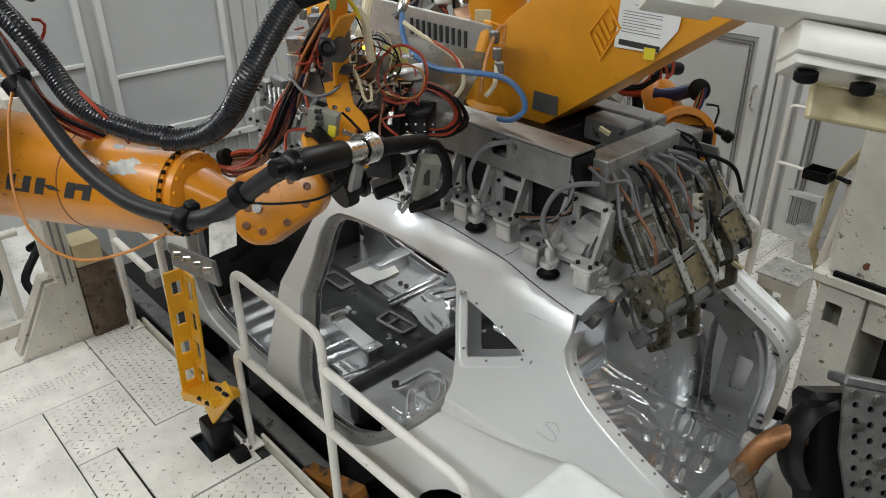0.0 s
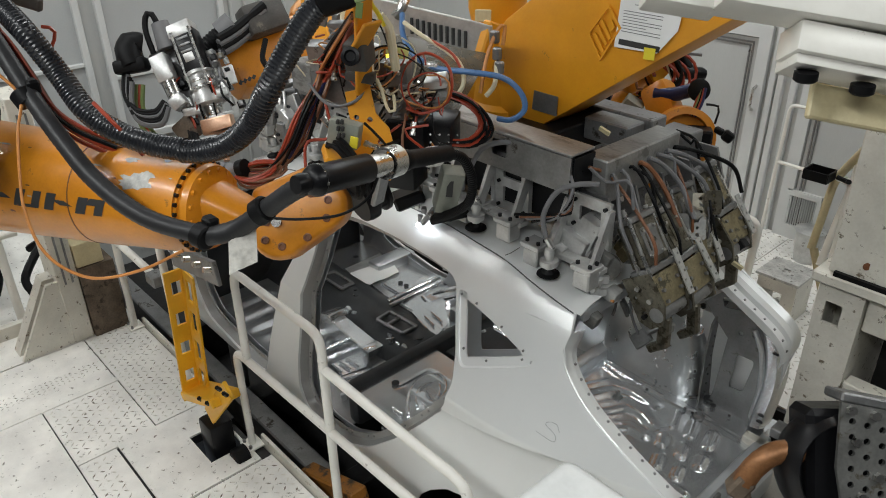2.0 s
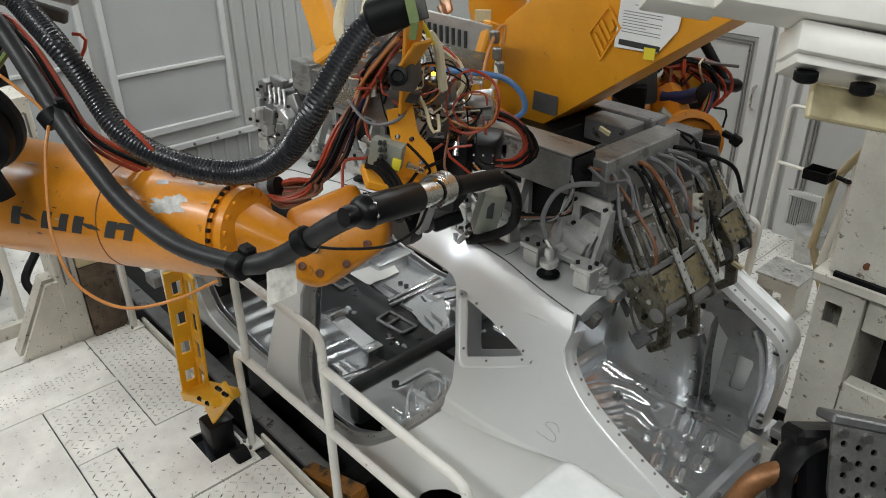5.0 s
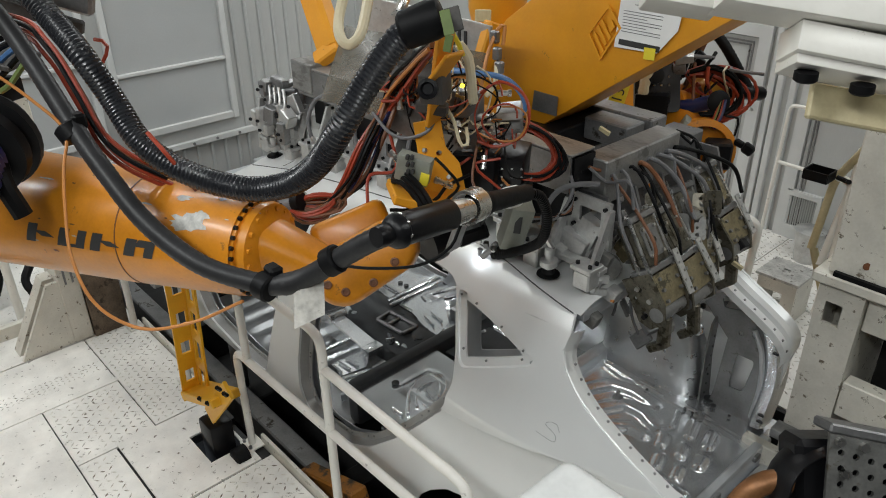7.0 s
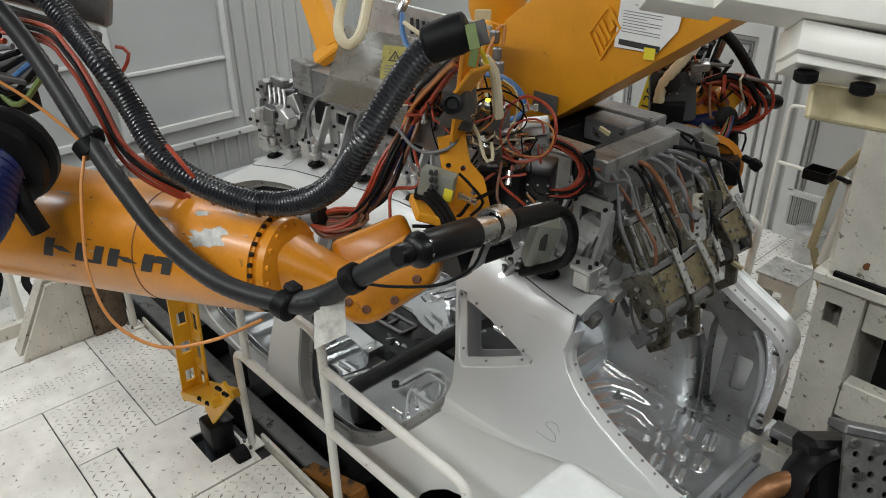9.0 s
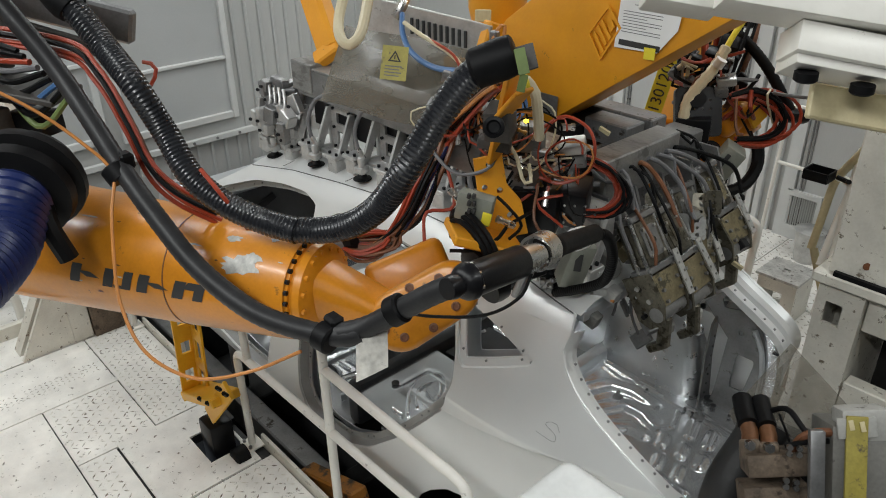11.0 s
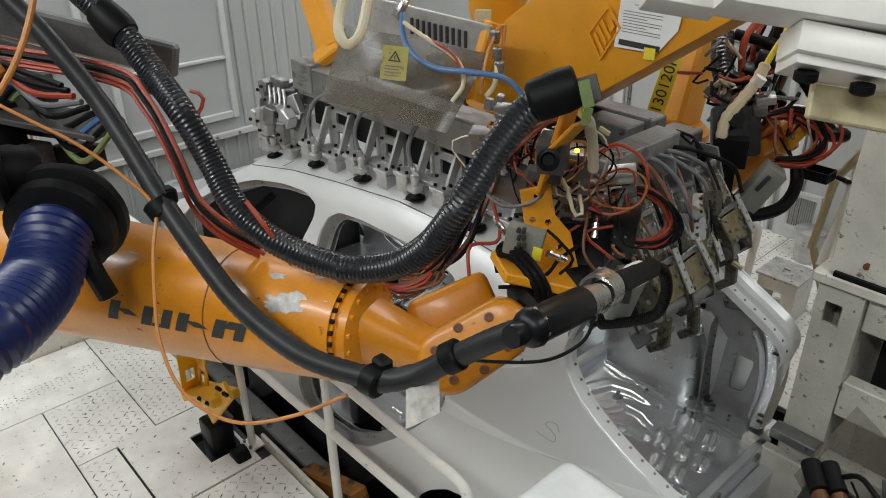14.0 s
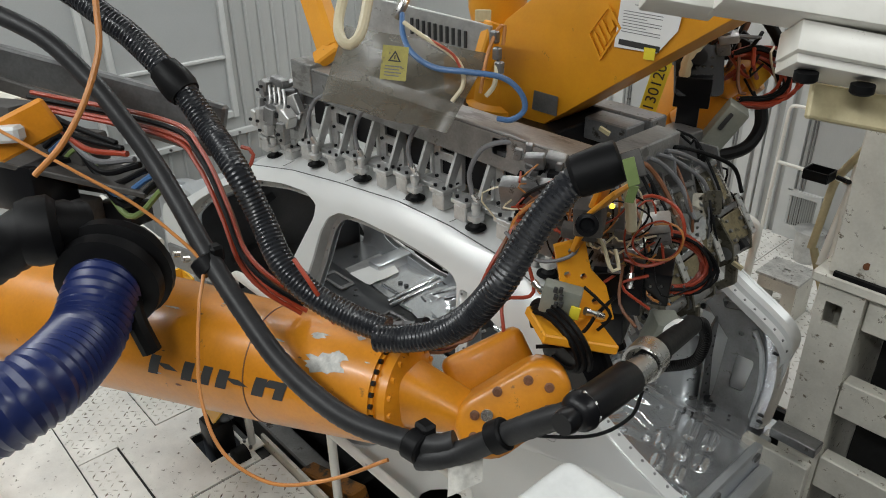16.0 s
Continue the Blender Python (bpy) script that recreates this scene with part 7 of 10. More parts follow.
for k in range(9):
    bm = bmesh.new()
    a = V(*(-3.216, 0.339, 2.527)) + V(0.02 * k, 0.01 * k, -0.015 * k)
    tube(bm, [a, a + AX * 0.12 + V(0, 0, 0.04), a + AX * 0.26 + V(0.02, 0, -0.02 * k), a + AX * 0.42 + V(0.03, 0.02, -0.05)], 0.010, 7)
    part("feed_cable", bm, [BLACK, BLACK, RED, GREYHOSE, BLACK, BLACK, BLUE, BLACK, GREEN][k], robot)
# the two long hoses; each half follows its end of the arm
bm = bmesh.new()
tube(bm, [(-4.3, -0.75, 2.95), (-3.55, -0.12, 2.93), (-3.05, 0.28, 2.84), (-2.82, 0.45, 2.735), (-2.70, 0.53, 2.655), (-2.592, 0.592, 2.57), (-2.492, 0.636, 2.48), (-2.360, 0.665, 2.397), (-2.291, 0.711, 2.274), (-2.194, 0.736, 2.171), (-2.102, 0.788, 2.108), (-2.008, 0.862, 2.070), (-1.916, 0.923, 2.062)], 0.036, 18, 0.0062, 0.0028)
HOSE_AT = world_of(robot).inverted() @ Matrix.Translation((-1.916, 0.923, 2.062))
HOSE_AXIS = Vector((-0.6555, 0.5876, -0.4744))
bm.transform((world_of(robot) @ HOSE_AT).inverted())
rear_hose = part("ribbed_hose", bm, HOSE, None, "ribbed black cable hose")
rear_hose.parent = robot
rear_hose.matrix_basis = HOSE_AT
bm = bmesh.new()
tube(bm, [(-3.70, -0.18, 2.98), (-3.25, 0.20, 2.93), (-2.98, 0.40, 2.83), (-2.83, 0.50, 2.69), (-2.72, 0.55, 2.57), (-2.62, 0.588, 2.455), (-2.506, 0.604, 2.355), (-2.349, 0.619, 2.220), (-2.181, 0.633, 2.110), (-2.008, 0.657, 2.006), (-1.827, 0.711, 1.929), (-1.689, 0.789, 1.897), (-1.598, 0.842, 1.901), (-1.563, 0.876, 1.915)], 0.0285, 14, 0.012, 0.0012)
part("black_hose", bm, DUSTBLACK, robot, "thick matt black hose")
for p, d in (((-2.349, 0.607, 2.205), (0.5, 0.2, -0.6)), ((-1.636, 0.811, 1.893), (0.9, 0.2, -0.1))):
    bm = bmesh.new()
    dd = V(*d).normalized()
    lathe(bm, V(*p) - dd * 0.025, dd, [(0, 0.034), (0.005, 0.04), (0.045, 0.04), (0.05, 0.034)], 18)
    box(bm, V(*p) + V(0.0, 0.03, 0.03), (0.05, 0.04, 0.05), None, 0.008)
    part("hose_clamp", bm, BLACK, robot)
bm = bmesh.new()
hc = V(*(-2.66, 0.553, 2.626))
lathe(bm, hc, V(*(-2.592, 0.592, 2.57)) - hc, [(0, 0.046), (0.05, 0.052), (0.08, 0.052), (0.1, 0.046)], 20)
part("hose_collar", bm, BLACK, rear_hose)
bm = bmesh.new()
tube(bm, [(-2.90, 0.23, 2.575), (-2.68, 0.39, 2.449), (-2.549, 0.485, 2.373), (-2.436, 0.553, 2.291), (-2.34, 0.590, 2.215), (-2.273, 0.543, 2.126), (-2.224, 0.504, 2.009), (-2.174, 0.477, 1.907), (-2.100, 0.475, 1.804), (-2.026, 0.508, 1.741), (-1.924, 0.571, 1.720), (-1.813, 0.674, 1.757), (-1.704, 0.770, 1.832)], 0.0052, 8, 0.02)
part("amber_cable", bm, AMBER, robot, "thin amber sensor cable")
bm = bmesh.new()
tube(bm, [(-2.687, 0.277, 2.463), (-2.665, 0.359, 2.542), (-2.659, 0.438, 2.651), (-2.674, 0.505, 2.783), (-2.707, 0.528, 2.886), (-2.740, 0.543, 2.975)], 0.009, 8, 0.02)
part("orange_cable", bm, AMBER, robot)
for k in range(5):
    bm = bmesh.new()
    o = V(0.012 * (k % 2), 0.012 * (k % 3) - 0.01, 0.012 * k - 0.02)
    tube(bm, [V(*p) + o for p in ((-3.200, 0.258, 2.422), (-2.761, 0.578, 2.421), (-2.607, 0.637, 2.366), (-2.464, 0.664, 2.245), (-2.368, 0.682, 2.135), (-2.285, 0.725, 2.072), (-2.233, 0.826, 1.999))], 0.0075, 6, 0.03)
    part("red_cable", bm, [RED, RED, RUST, BLACK, RED][k], rear_hose)
bm = bmesh.new()
tube(bm, [(-2.844, 0.850, 2.325), (-2.810, 0.880, 2.316), (-2.793, 0.863, 2.271), (-2.817, 0.838, 2.231)], 0.007, 6)
part("red_cable", bm, RED, rear_hose)
bm = bmesh.new()
tube(bm, [(-2.146, 0.748, 2.204), (-2.070, 0.779, 2.137), (-2.072, 0.847, 2.015)], 0.007, 6)
part("red_cable", bm, RED, rear_hose)
# paper tag hanging at the hose clamp
bm = bmesh.new()
g = []
for i in range(6):
    row = []
    for j in range(6):
        p = V(*(-1.562, 0.857, 1.911)).lerp(V(*(-1.520, 0.918, 1.930)), i / 5)
        q2 = V(*(-1.535, 0.827, 1.794)).lerp(V(*(-1.496, 0.894, 1.825)), i / 5)
        row.append(bm.verts.new(p.lerp(q2, j / 5) + V(0, -0.01 * math.sin(i * 0.9), 0.004 * math.sin(j * 1.3))))
    g.append(row)
for p, q2 in zip(g, g[1:]):
    for j in range(5):
        bm.faces.new((p[j], q2[j], q2[j + 1], p[j + 1]))
bm.normal_update()
bmesh.ops.solidify(bm, geom=bm.faces[:], thickness=0.001)
part("paper_tag", bm, mat("creased_plastic_tag", (0.62, 0.60, 0.55), 0.35, vary=0.25, scale=30, dirt=(0.3, 0.28, 0.25), dirt_at=0.6, dirt_scale=20), robot, "creased dirty plastic tag")
# elbow, upper link and carriage out of sight, which carry the arm
B0 = A0 - AX * 1.15
bm = bmesh.new()
lathe(bm, B0 - V(0, 0.25, 0), (0, 1, 0), [(0, 0.18), (0.05, 0.24), (0.45, 0.24), (0.5, 0.18)], 32)
part("elbow", bm, ORANGE, robot)
bm = bmesh.new()
bar(bm, B0 + V(0, -0.2, 0), (B0.x - 0.3, B0.y - 0.3, 0.6), 0.28, 0.24, bevel=0.05, seg=2)
part("upper_link", bm, ORANGE, robot)
bm = bmesh.new()
lathe(bm, (B0.x - 0.3, B0.y - 0.3, 0.01), (0, 0, 1), [(0, 0.32), (0.1, 0.32), (0.12, 0.26), (0.5, 0.22), (0.8, 0.2)], 32)
part("carriage", bm, ORANGE, robot)

# wrist and brazing head: they turn together on the arm's joint
WC = V(*(-1.692, 1.200, 1.800))
WD = (V(*(-1.644, 1.435, 1.856)) - V(*(-1.683, 1.165, 1.785))).normalized()
NRM = V(0.62, -0.62, 0.45).normalized()
bm = bmesh.new()
m = Matrix.Translation(WC) @ Matrix((WD, NRM.cross(WD).normalized(), NRM)).transposed().to_4x4()
m = Matrix.Translation(WC) @ axes(NRM, WD)
bean = []
R0, R1, HL = 0.095, 0.088, 0.085
for k in range(13):
    a = -math.pi * k / 12
    bean.append((R0 * math.cos(a), -HL + R0 * math.sin(a)))
for k in range(13):
    a = math.pi - math.pi * k / 12
    bean.append((-R1 * math.cos(math.pi - a), HL + R1 * math.sin(a)))
plate(bm, bean, m, 0.15)
bmesh.ops.bevel(bm, geom=[e for e in bm.edges if e.calc_face_angle(0) > 1.0], offset=0.022, segments=3, affect="EDGES", profile=0.5)
wrist = part("wrist", bm, ORANGE, robot, "orange cast robot wrist with bolted cover")
for k in range(8):
    a = math.tau * k / 8
    p = m @ Vector((0.068 * math.cos(a), 0.125 * math.sin(a) - 0.01, 0.076))
    bm = bmesh.new()
    lathe(bm, p, NRM, [(-0.004, 0.014), (0.004, 0.014), (0.005, 0.009), (0.001, 0.008)], 12)
    part("cover_bolt", bm, RUST, wrist)
bm = bmesh.new()
rod(bm, m @ Vector((-0.03, -0.07, 0.074)), m @ Vector((-0.03, -0.07, 0.085)), 0.017, n=16)
part("plug", bm, CHROME, wrist)
bm = bmesh.new()
bar(bm, (-1.924, 1.156, 1.771), (-1.809, 1.383, 1.851), 0.15, 0.085, NRM, 0.03, 3)
part("wrist_yoke", bm, ORANGE, wrist)
FL = V(*(-1.686, 1.465, 1.824))
bm = bmesh.new()
lathe(bm, FL - WD * 0.05, WD, [(0, 0.10), (0.02, 0.105), (0.045, 0.105), (0.05, 0.085), (0.08, 0.085), (0.085, 0.10), (0.1, 0.10)], 32)
part("tool_flange", bm, BLACKBOX, wrist)
for k in range(3):
    bm = bmesh.new()
    rr = 0.10 + 0.012 * k
    c = V(*(-1.704, 1.384, 1.918))
    pts = [c + V(0.55, 0.6, -0.1) * 0 + axes(WD).to_3x3() @ V(rr * math.cos(a), rr * math.sin(a), 0.012 * k) for a in [math.tau * i / 16 for i in range(14)]]
    tube(bm, pts, 0.009, 6)
    part("coiled_cable", bm, BLACK, wrist)
# yellow tool bracket: base plate, upright and gusset
bm = bmesh.new()
bar(bm, (-1.739, 1.336, 1.985), (-1.622, 1.522, 1.905), 0.18, 0.03, (0.1, 0.3, 1), 0.005)
part("tool_bracket", bm, CRANE, wrist)
up0, up1 = V(*(-1.697, 1.540, 1.932)), V(*(-1.824, 1.595, 2.134))
mm = Matrix.Translation(up0) @ axes((0.75, -0.6, 0.2), up1 - up0)
bm = bmesh.new()
h = (up1 - up0).length
plate(bm, [(-0.11, -0.02), (0.065, -0.02), (0.06, 0.09), (0.025, h * 0.62), (0.025, h), (-0.065, h), (-0.07, h * 0.45), (-0.11, h * 0.2)], mm, 0.03, [disc(-0.02, h * 0.9, 0.010), disc(-0.045, h * 0.62, 0.010), disc(0.0, h * 0.55, 0.010), disc(0.02, h * 0.2, 0.012)])
part("tool_bracket", bm, CRANE, wrist)
bm = bmesh.new()
bar(bm, (-1.734, 1.523, 2.173), (-1.508, 1.375, 2.521), 0.07, 0.018, (1, 0, 0), 0.004)
part("hose_mast", bm, CRANE, wrist)
bm = bmesh.new()
bar(bm, (-1.591, 1.409, 2.361), (-1.505, 1.405, 2.449), 0.07, 0.012, (1, 0, 0), 0.003)
part("hose_mast", bm, CRANE, wrist)
# ribbed hose, front half, to its black cap
bm = bmesh.new()
tube(bm, [(-1.922, 0.917, 2.062), (-1.854, 0.964, 2.069), (-1.764, 1.009, 2.105), (-1.678, 1.046, 2.179), (-1.597, 1.076, 2.295), (-1.561, 1.138, 2.405), (-1.515, 1.205, 2.510), (-1.469, 1.262, 2.558)], 0.036, 18, 0.0062, 0.0028)
part("ribbed_hose", bm, HOSE, wrist, "ribbed black cable hose")
cap = V(*(-1.474, 1.252, 2.553))
cd = (V(*(-1.414, 1.309, 2.584)) - cap).normalized()
bm = bmesh.new()
lathe(bm, cap - cd * 0.05, cd, [(0, 0.04), (0.01, 0.049), (0.08, 0.052), (0.11, 0.048), (0.115, 0.04)], 24)
part("hose_cap", bm, BLACK, wrist, "black rubber hose end cap")
bm = bmesh.new()
bar(bm, (-1.422, 1.309, 2.594), (-1.392, 1.300, 2.541), 0.045, 0.008, (1, -1, 0), 0.002)
part("cap_plate", bm, GREYBLK, wrist)
bm = bmesh.new()
bar(bm, (-1.391, 1.262, 2.599), (-1.369, 1.259, 2.543), 0.026, 0.003, (0.655, -0.588, 0.474), 0.001)
bar(bm, (-1.369, 1.259, 2.543), (-1.382, 1.260, 2.499), 0.020, 0.003, (0.655, -0.588, 0.474), 0.001)
part("green_tape", bm, GREEN, wrist, "olive green tape")
# black hose front half and the metal coupler
bm = bmesh.new()
tube(bm, [(-1.644, 0.815, 1.888), (-1.599, 0.843, 1.903), (-1.544, 0.892, 1.930), (-1.459, 0.942, 2.001), (-1.380, 0.979, 2.065), (-1.322, 1.008, 2.104)], 0.0285, 14, 0.012, 0.0012)
part("black_hose", bm, DUSTBLACK, wrist, "thick matt black hose")
hd = (V(*(-1.402, 0.976, 2.049)) - V(*(-1.518, 0.905, 1.953))).normalized()
bm = bmesh.new()
lathe(bm, V(*(-1.477, 0.931, 1.991)) - hd * 0.02, hd, [(0, 0.034), (0.005, 0.04), (0.04, 0.04), (0.045, 0.034)], 18)
part("hose_clamp", bm, BLACK, wrist)
C0, C1 = V(*(-1.307, 0.997, 2.113)), V(*(-1.322, 1.231, 2.086))
cx = (C1 - C0).normalized()
cl = (C1 - C0).length
bm = bmesh.new()
lathe(bm, C0 - cx * 0.045, cx, [(0, 0.026), (0.02, 0.03), (0.04, 0.026), (0.045, 0.036), (0.06, 0.045), (0.075, 0.047), (0.08, 0.043), (0.045 + cl * 0.9, 0.043), (0.045 + cl * 0.92, 0.04)], 28)
part("laser_tube", bm, BLACKBOX, wrist, "glossy black laser tube housing")
bolts("tube_screw", C0 + cx * 0.03, cx, 0.042, 8, 0.006, CHROME, wrist)
bm = bmesh.new()
lathe(bm, C1 - cx * 0.02, cx, [(0, 0.038), (0.05, 0.034), (0.075, 0.03)], 24)
part("tube_neck", bm, CHROME, wrist)
bm = bmesh.new()
G0 = V(*(-1.344, 1.297, 2.072))
g1 = (V(*(-1.365, 1.384, 2.060)) - G0).normalized()
m2 = Matrix.Translation(G0) @ axes(g1)
ringo = [(0.05 * math.cos(a), 0.05 * math.sin(a)) for a in [math.tau * k / 24 for k in range(24)]]
plate(bm, ringo, m2 @ Matrix.Translation((0, 0, 0.02)), 0.06, [[(0.042 * math.cos(a), 0.042 * math.sin(a)) for a in [math.tau * k / 24 for k in range(24)]]])
part("clamp_ring", bm, CHROME, wrist, "bright metal clamp ring")
bm = bmesh.new()
bar(bm, (-1.356, 1.298, 2.047), (-1.425, 1.313, 1.907), 0.05, 0.02, (1, 0, 0.3), 0.006)
part("clamp_arm", bm, GREYSTEEL, wrist)
bm = bmesh.new()
lathe(bm, G0, (V(*(-1.410, 1.638, 1.994)) - G0), [(0, 0.028), (0.06, 0.028), (0.07, 0.034), (0.10, 0.034), (0.11, 0.03), (0.33, 0.028)], 20)
part("fibre_plug", bm, BLACK, wrist)
bm = bmesh.new()
S0 = V(*(-1.403, 1.539, 2.009))
sd = (V(*(-1.410, 1.638, 1.994)) - G0).normalized()
lathe(bm, S0 - sd * 0.02, sd, [(0, 0.034), (0.045, 0.034)], 20)
part("white_band", bm, PAPER, wrist)
bm = bmesh.new()
tube(bm, [(-1.414, 1.630, 1.991), (-1.419, 1.696, 1.953), (-1.441, 1.761, 1.853), (-1.485, 1.791, 1.740), (-1.587, 1.812, 1.654), (-1.727, 1.826, 1.570)], 0.0165, 14, 0.006, 0.002)
part("fibre_hose", bm, BLACK, wrist)
# head: servo box, black modules, nozzle and shield
def block(name, px, size, material, rot=(0, 0, 0), bevel=0.006, label=""):
    b = bmesh.new()
    box(b, px, size, Euler([radians(a) for a in rot]).to_matrix().to_4x4(), bevel, 2)
    return part(name, b, material, wrist, label)


OLIVE = mat("grey_green_paint", (0.26, 0.27, 0.23), 0.45, 0.2, vary=0.12)
b0, b1 = V(*(-1.632, 1.852, 1.807)), V(*(-1.689, 1.846, 1.626))
bm = bmesh.new()
bar(bm, b0, b1, 0.088, 0.075, (0.8, -0.5, 0), 0.006, 2)
part("optics_box", bm, OLIVE, wrist, "grey optics box with a plate")
bm = bmesh.new()
cpl = (b0 + b1) / 2 + V(0.036, -0.026, 0.02)
bar(bm, cpl + V(0.005, 0, 0.035), cpl + V(-0.005, 0, -0.035), 0.025, 0.006, (0.7, -0.7, 0.2))
part("name_plate", bm, INK, wrist)
block("head_module", (-1.691, 1.835, 1.952), (0.13, 0.14, 0.13), BLACKBOX, (10, 5, 30), label="black servo module")
block("head_module", (-1.732, 1.720, 1.951), (0.15, 0.12, 0.15), BLACKBOX, (0, 0, 30))
block("head_module", (-1.777, 1.737, 1.823), (0.12, 0.14, 0.16), BLACKBOX, (0, 0, 25))
for k in range(12):
    p = V(*(-1.625, 1.731, 1.942)) + V(0.025 * (k % 4), 0.022 * (k % 4), 0.03 * (k // 4) - 0.02)
    bm = bmesh.new()
    rod(bm, p, p + V(0.006, -0.006, 0.003), 0.004, n=6)
    part("screw", bm, CHROME, wrist)
block("valve_box", (-1.661, 1.799, 2.161), (0.085, 0.065, 0.035), PALE, (20, -10, 35), label="pale aluminium valve box")
block("valve_box", (-1.669, 1.819, 2.112), (0.08, 0.06, 0.05), GREYSTEEL, (20, -10, 35))
block("camera_box", (-1.624, 1.434, 2.333), (0.075, 0.09, 0.09), GREYBLK, (10, 0, 30))
bm = bmesh.new()
lathe(bm, (-1.588, 1.376, 2.338), (0.6, -0.7, 0.3), [(0, 0.03), (0.02, 0.03), (0.022, 0.02), (0.012, 0.015)], 18)
part("lens", bm, BLACKBOX, wrist)
block("sensor_arm", (-1.709, 1.495, 2.231), (0.10, 0.045, 0.035), GREYBLK, (5, 8, 35))
block("slide_unit", (-1.783, 1.687, 2.191), (0.15, 0.07, 0.09), GREYSTEEL, (0, 0, 30))
block("slide_unit", (-1.977, 1.565, 2.244), (0.16, 0.06, 0.10), GREYSTEEL, (15, 0, 30))
block("slide_unit", (-1.911, 1.556, 2.142), (0.12, 0.06, 0.12), GREYSTEEL, (0, 20, 30))
block("slide_unit", (-1.766, 1.711, 2.070), (0.10, 0.08, 0.12), GREYSTEEL, (0, 10, 30))
block("pump_block", (-1.708, 1.694, 2.138), (0.05, 0.045, 0.05), GREYSTEEL, (0, 10, 30))
sb = block("switch_box", (-1.696, 1.403, 2.056), (0.11, 0.05, 0.09), OLIVE, (0, 12, 32), label="grey switch box with black keys")
for k in range(6):
    bm = bmesh.new()
    p = V(*(-1.687, 1.370, 2.077)) + V(0.012 * (k % 2), 0.009 * (k % 2), 0.024 * (k // 2) - 0.02)
    box(bm, p, (0.011, 0.012, 0.016), Euler((0, 0.2, 0.55)).to_matrix().to_4x4(), 0.002)
    part("key", bm, INK, wrist)
block("warning_label", (-1.641, 1.397, 2.036), (0.028, 0.006, 0.04), LABEL, (0, 12, 32), 0.001)
for a, b in (((-1.639, 1.440, 2.024), (-1.609, 1.485, 1.996)), ((-1.737, 1.373, 2.077), (-1.766, 1.363, 2.104)), ((-1.657, 1.737, 2.121), (-1.687, 1.718, 2.138)), ((-1.657, 1.710, 2.088), (-1.689, 1.689, 2.105)), ((-1.706, 1.613, 2.119), (-1.727, 1.616, 2.152)), ((-1.880, 1.503, 2.181), (-1.902, 1.518, 2.231)), ((-1.664, 1.809, 2.220), (-1.696, 1.774, 2.221)), ((-1.653, 1.669, 1.989), (-1.666, 1.688, 2.031))):
    bm = bmesh.new()
    d = (V(*b) - V(*a))
    lathe(bm, a, d, [(0, 0.012), (0.012, 0.012), (0.014, 0.009), (d.length * 0.6, 0.009), (d.length * 0.62, 0.012), (d.length, 0.011)], 10)
    part("fitting", bm, CHROME, wrist)
# nozzle feet near the seam
TP = V(*(-1.870, 1.878, 1.472))
bm = bmesh.new()
bar(bm, TP + V(0.03, 0.03, 0.03), (-1.697, 2.003, 1.558), 0.05, 0.045, bevel=0.012, seg=2)
part("nozzle_arm", bm, BLACK, wrist)
bm = bmesh.new()
bar(bm, (-1.780, 1.880, 1.583), TP + V(0.01, 0.0, 0.012), 0.022, 0.022, bevel=0.006)
rod(bm, TP + V(0.0, 0.0, 0.05), TP + V(-0.004, -0.004, 0.008), 0.012, 0.004, n=12)
part("nozzle", bm, GREYSTEEL, wrist)
bm = bmesh.new()
bar(bm, (-1.853, 1.723, 1.637), (-1.788, 1.825, 1.674), 0.10, 0.06, bevel=0.01)
part("nozzle_block", bm, BLACKBOX, wrist)
for k in range(4):
    block("guide_roller", V(*(-1.819, 1.819, 1.603)) + V(0.02 * k, 0.02 * k, -0.02 * k), (0.02, 0.02, 0.03), [CHROME, GREYSTEEL][k % 2], (20 * k, 0, 30), 0.004)
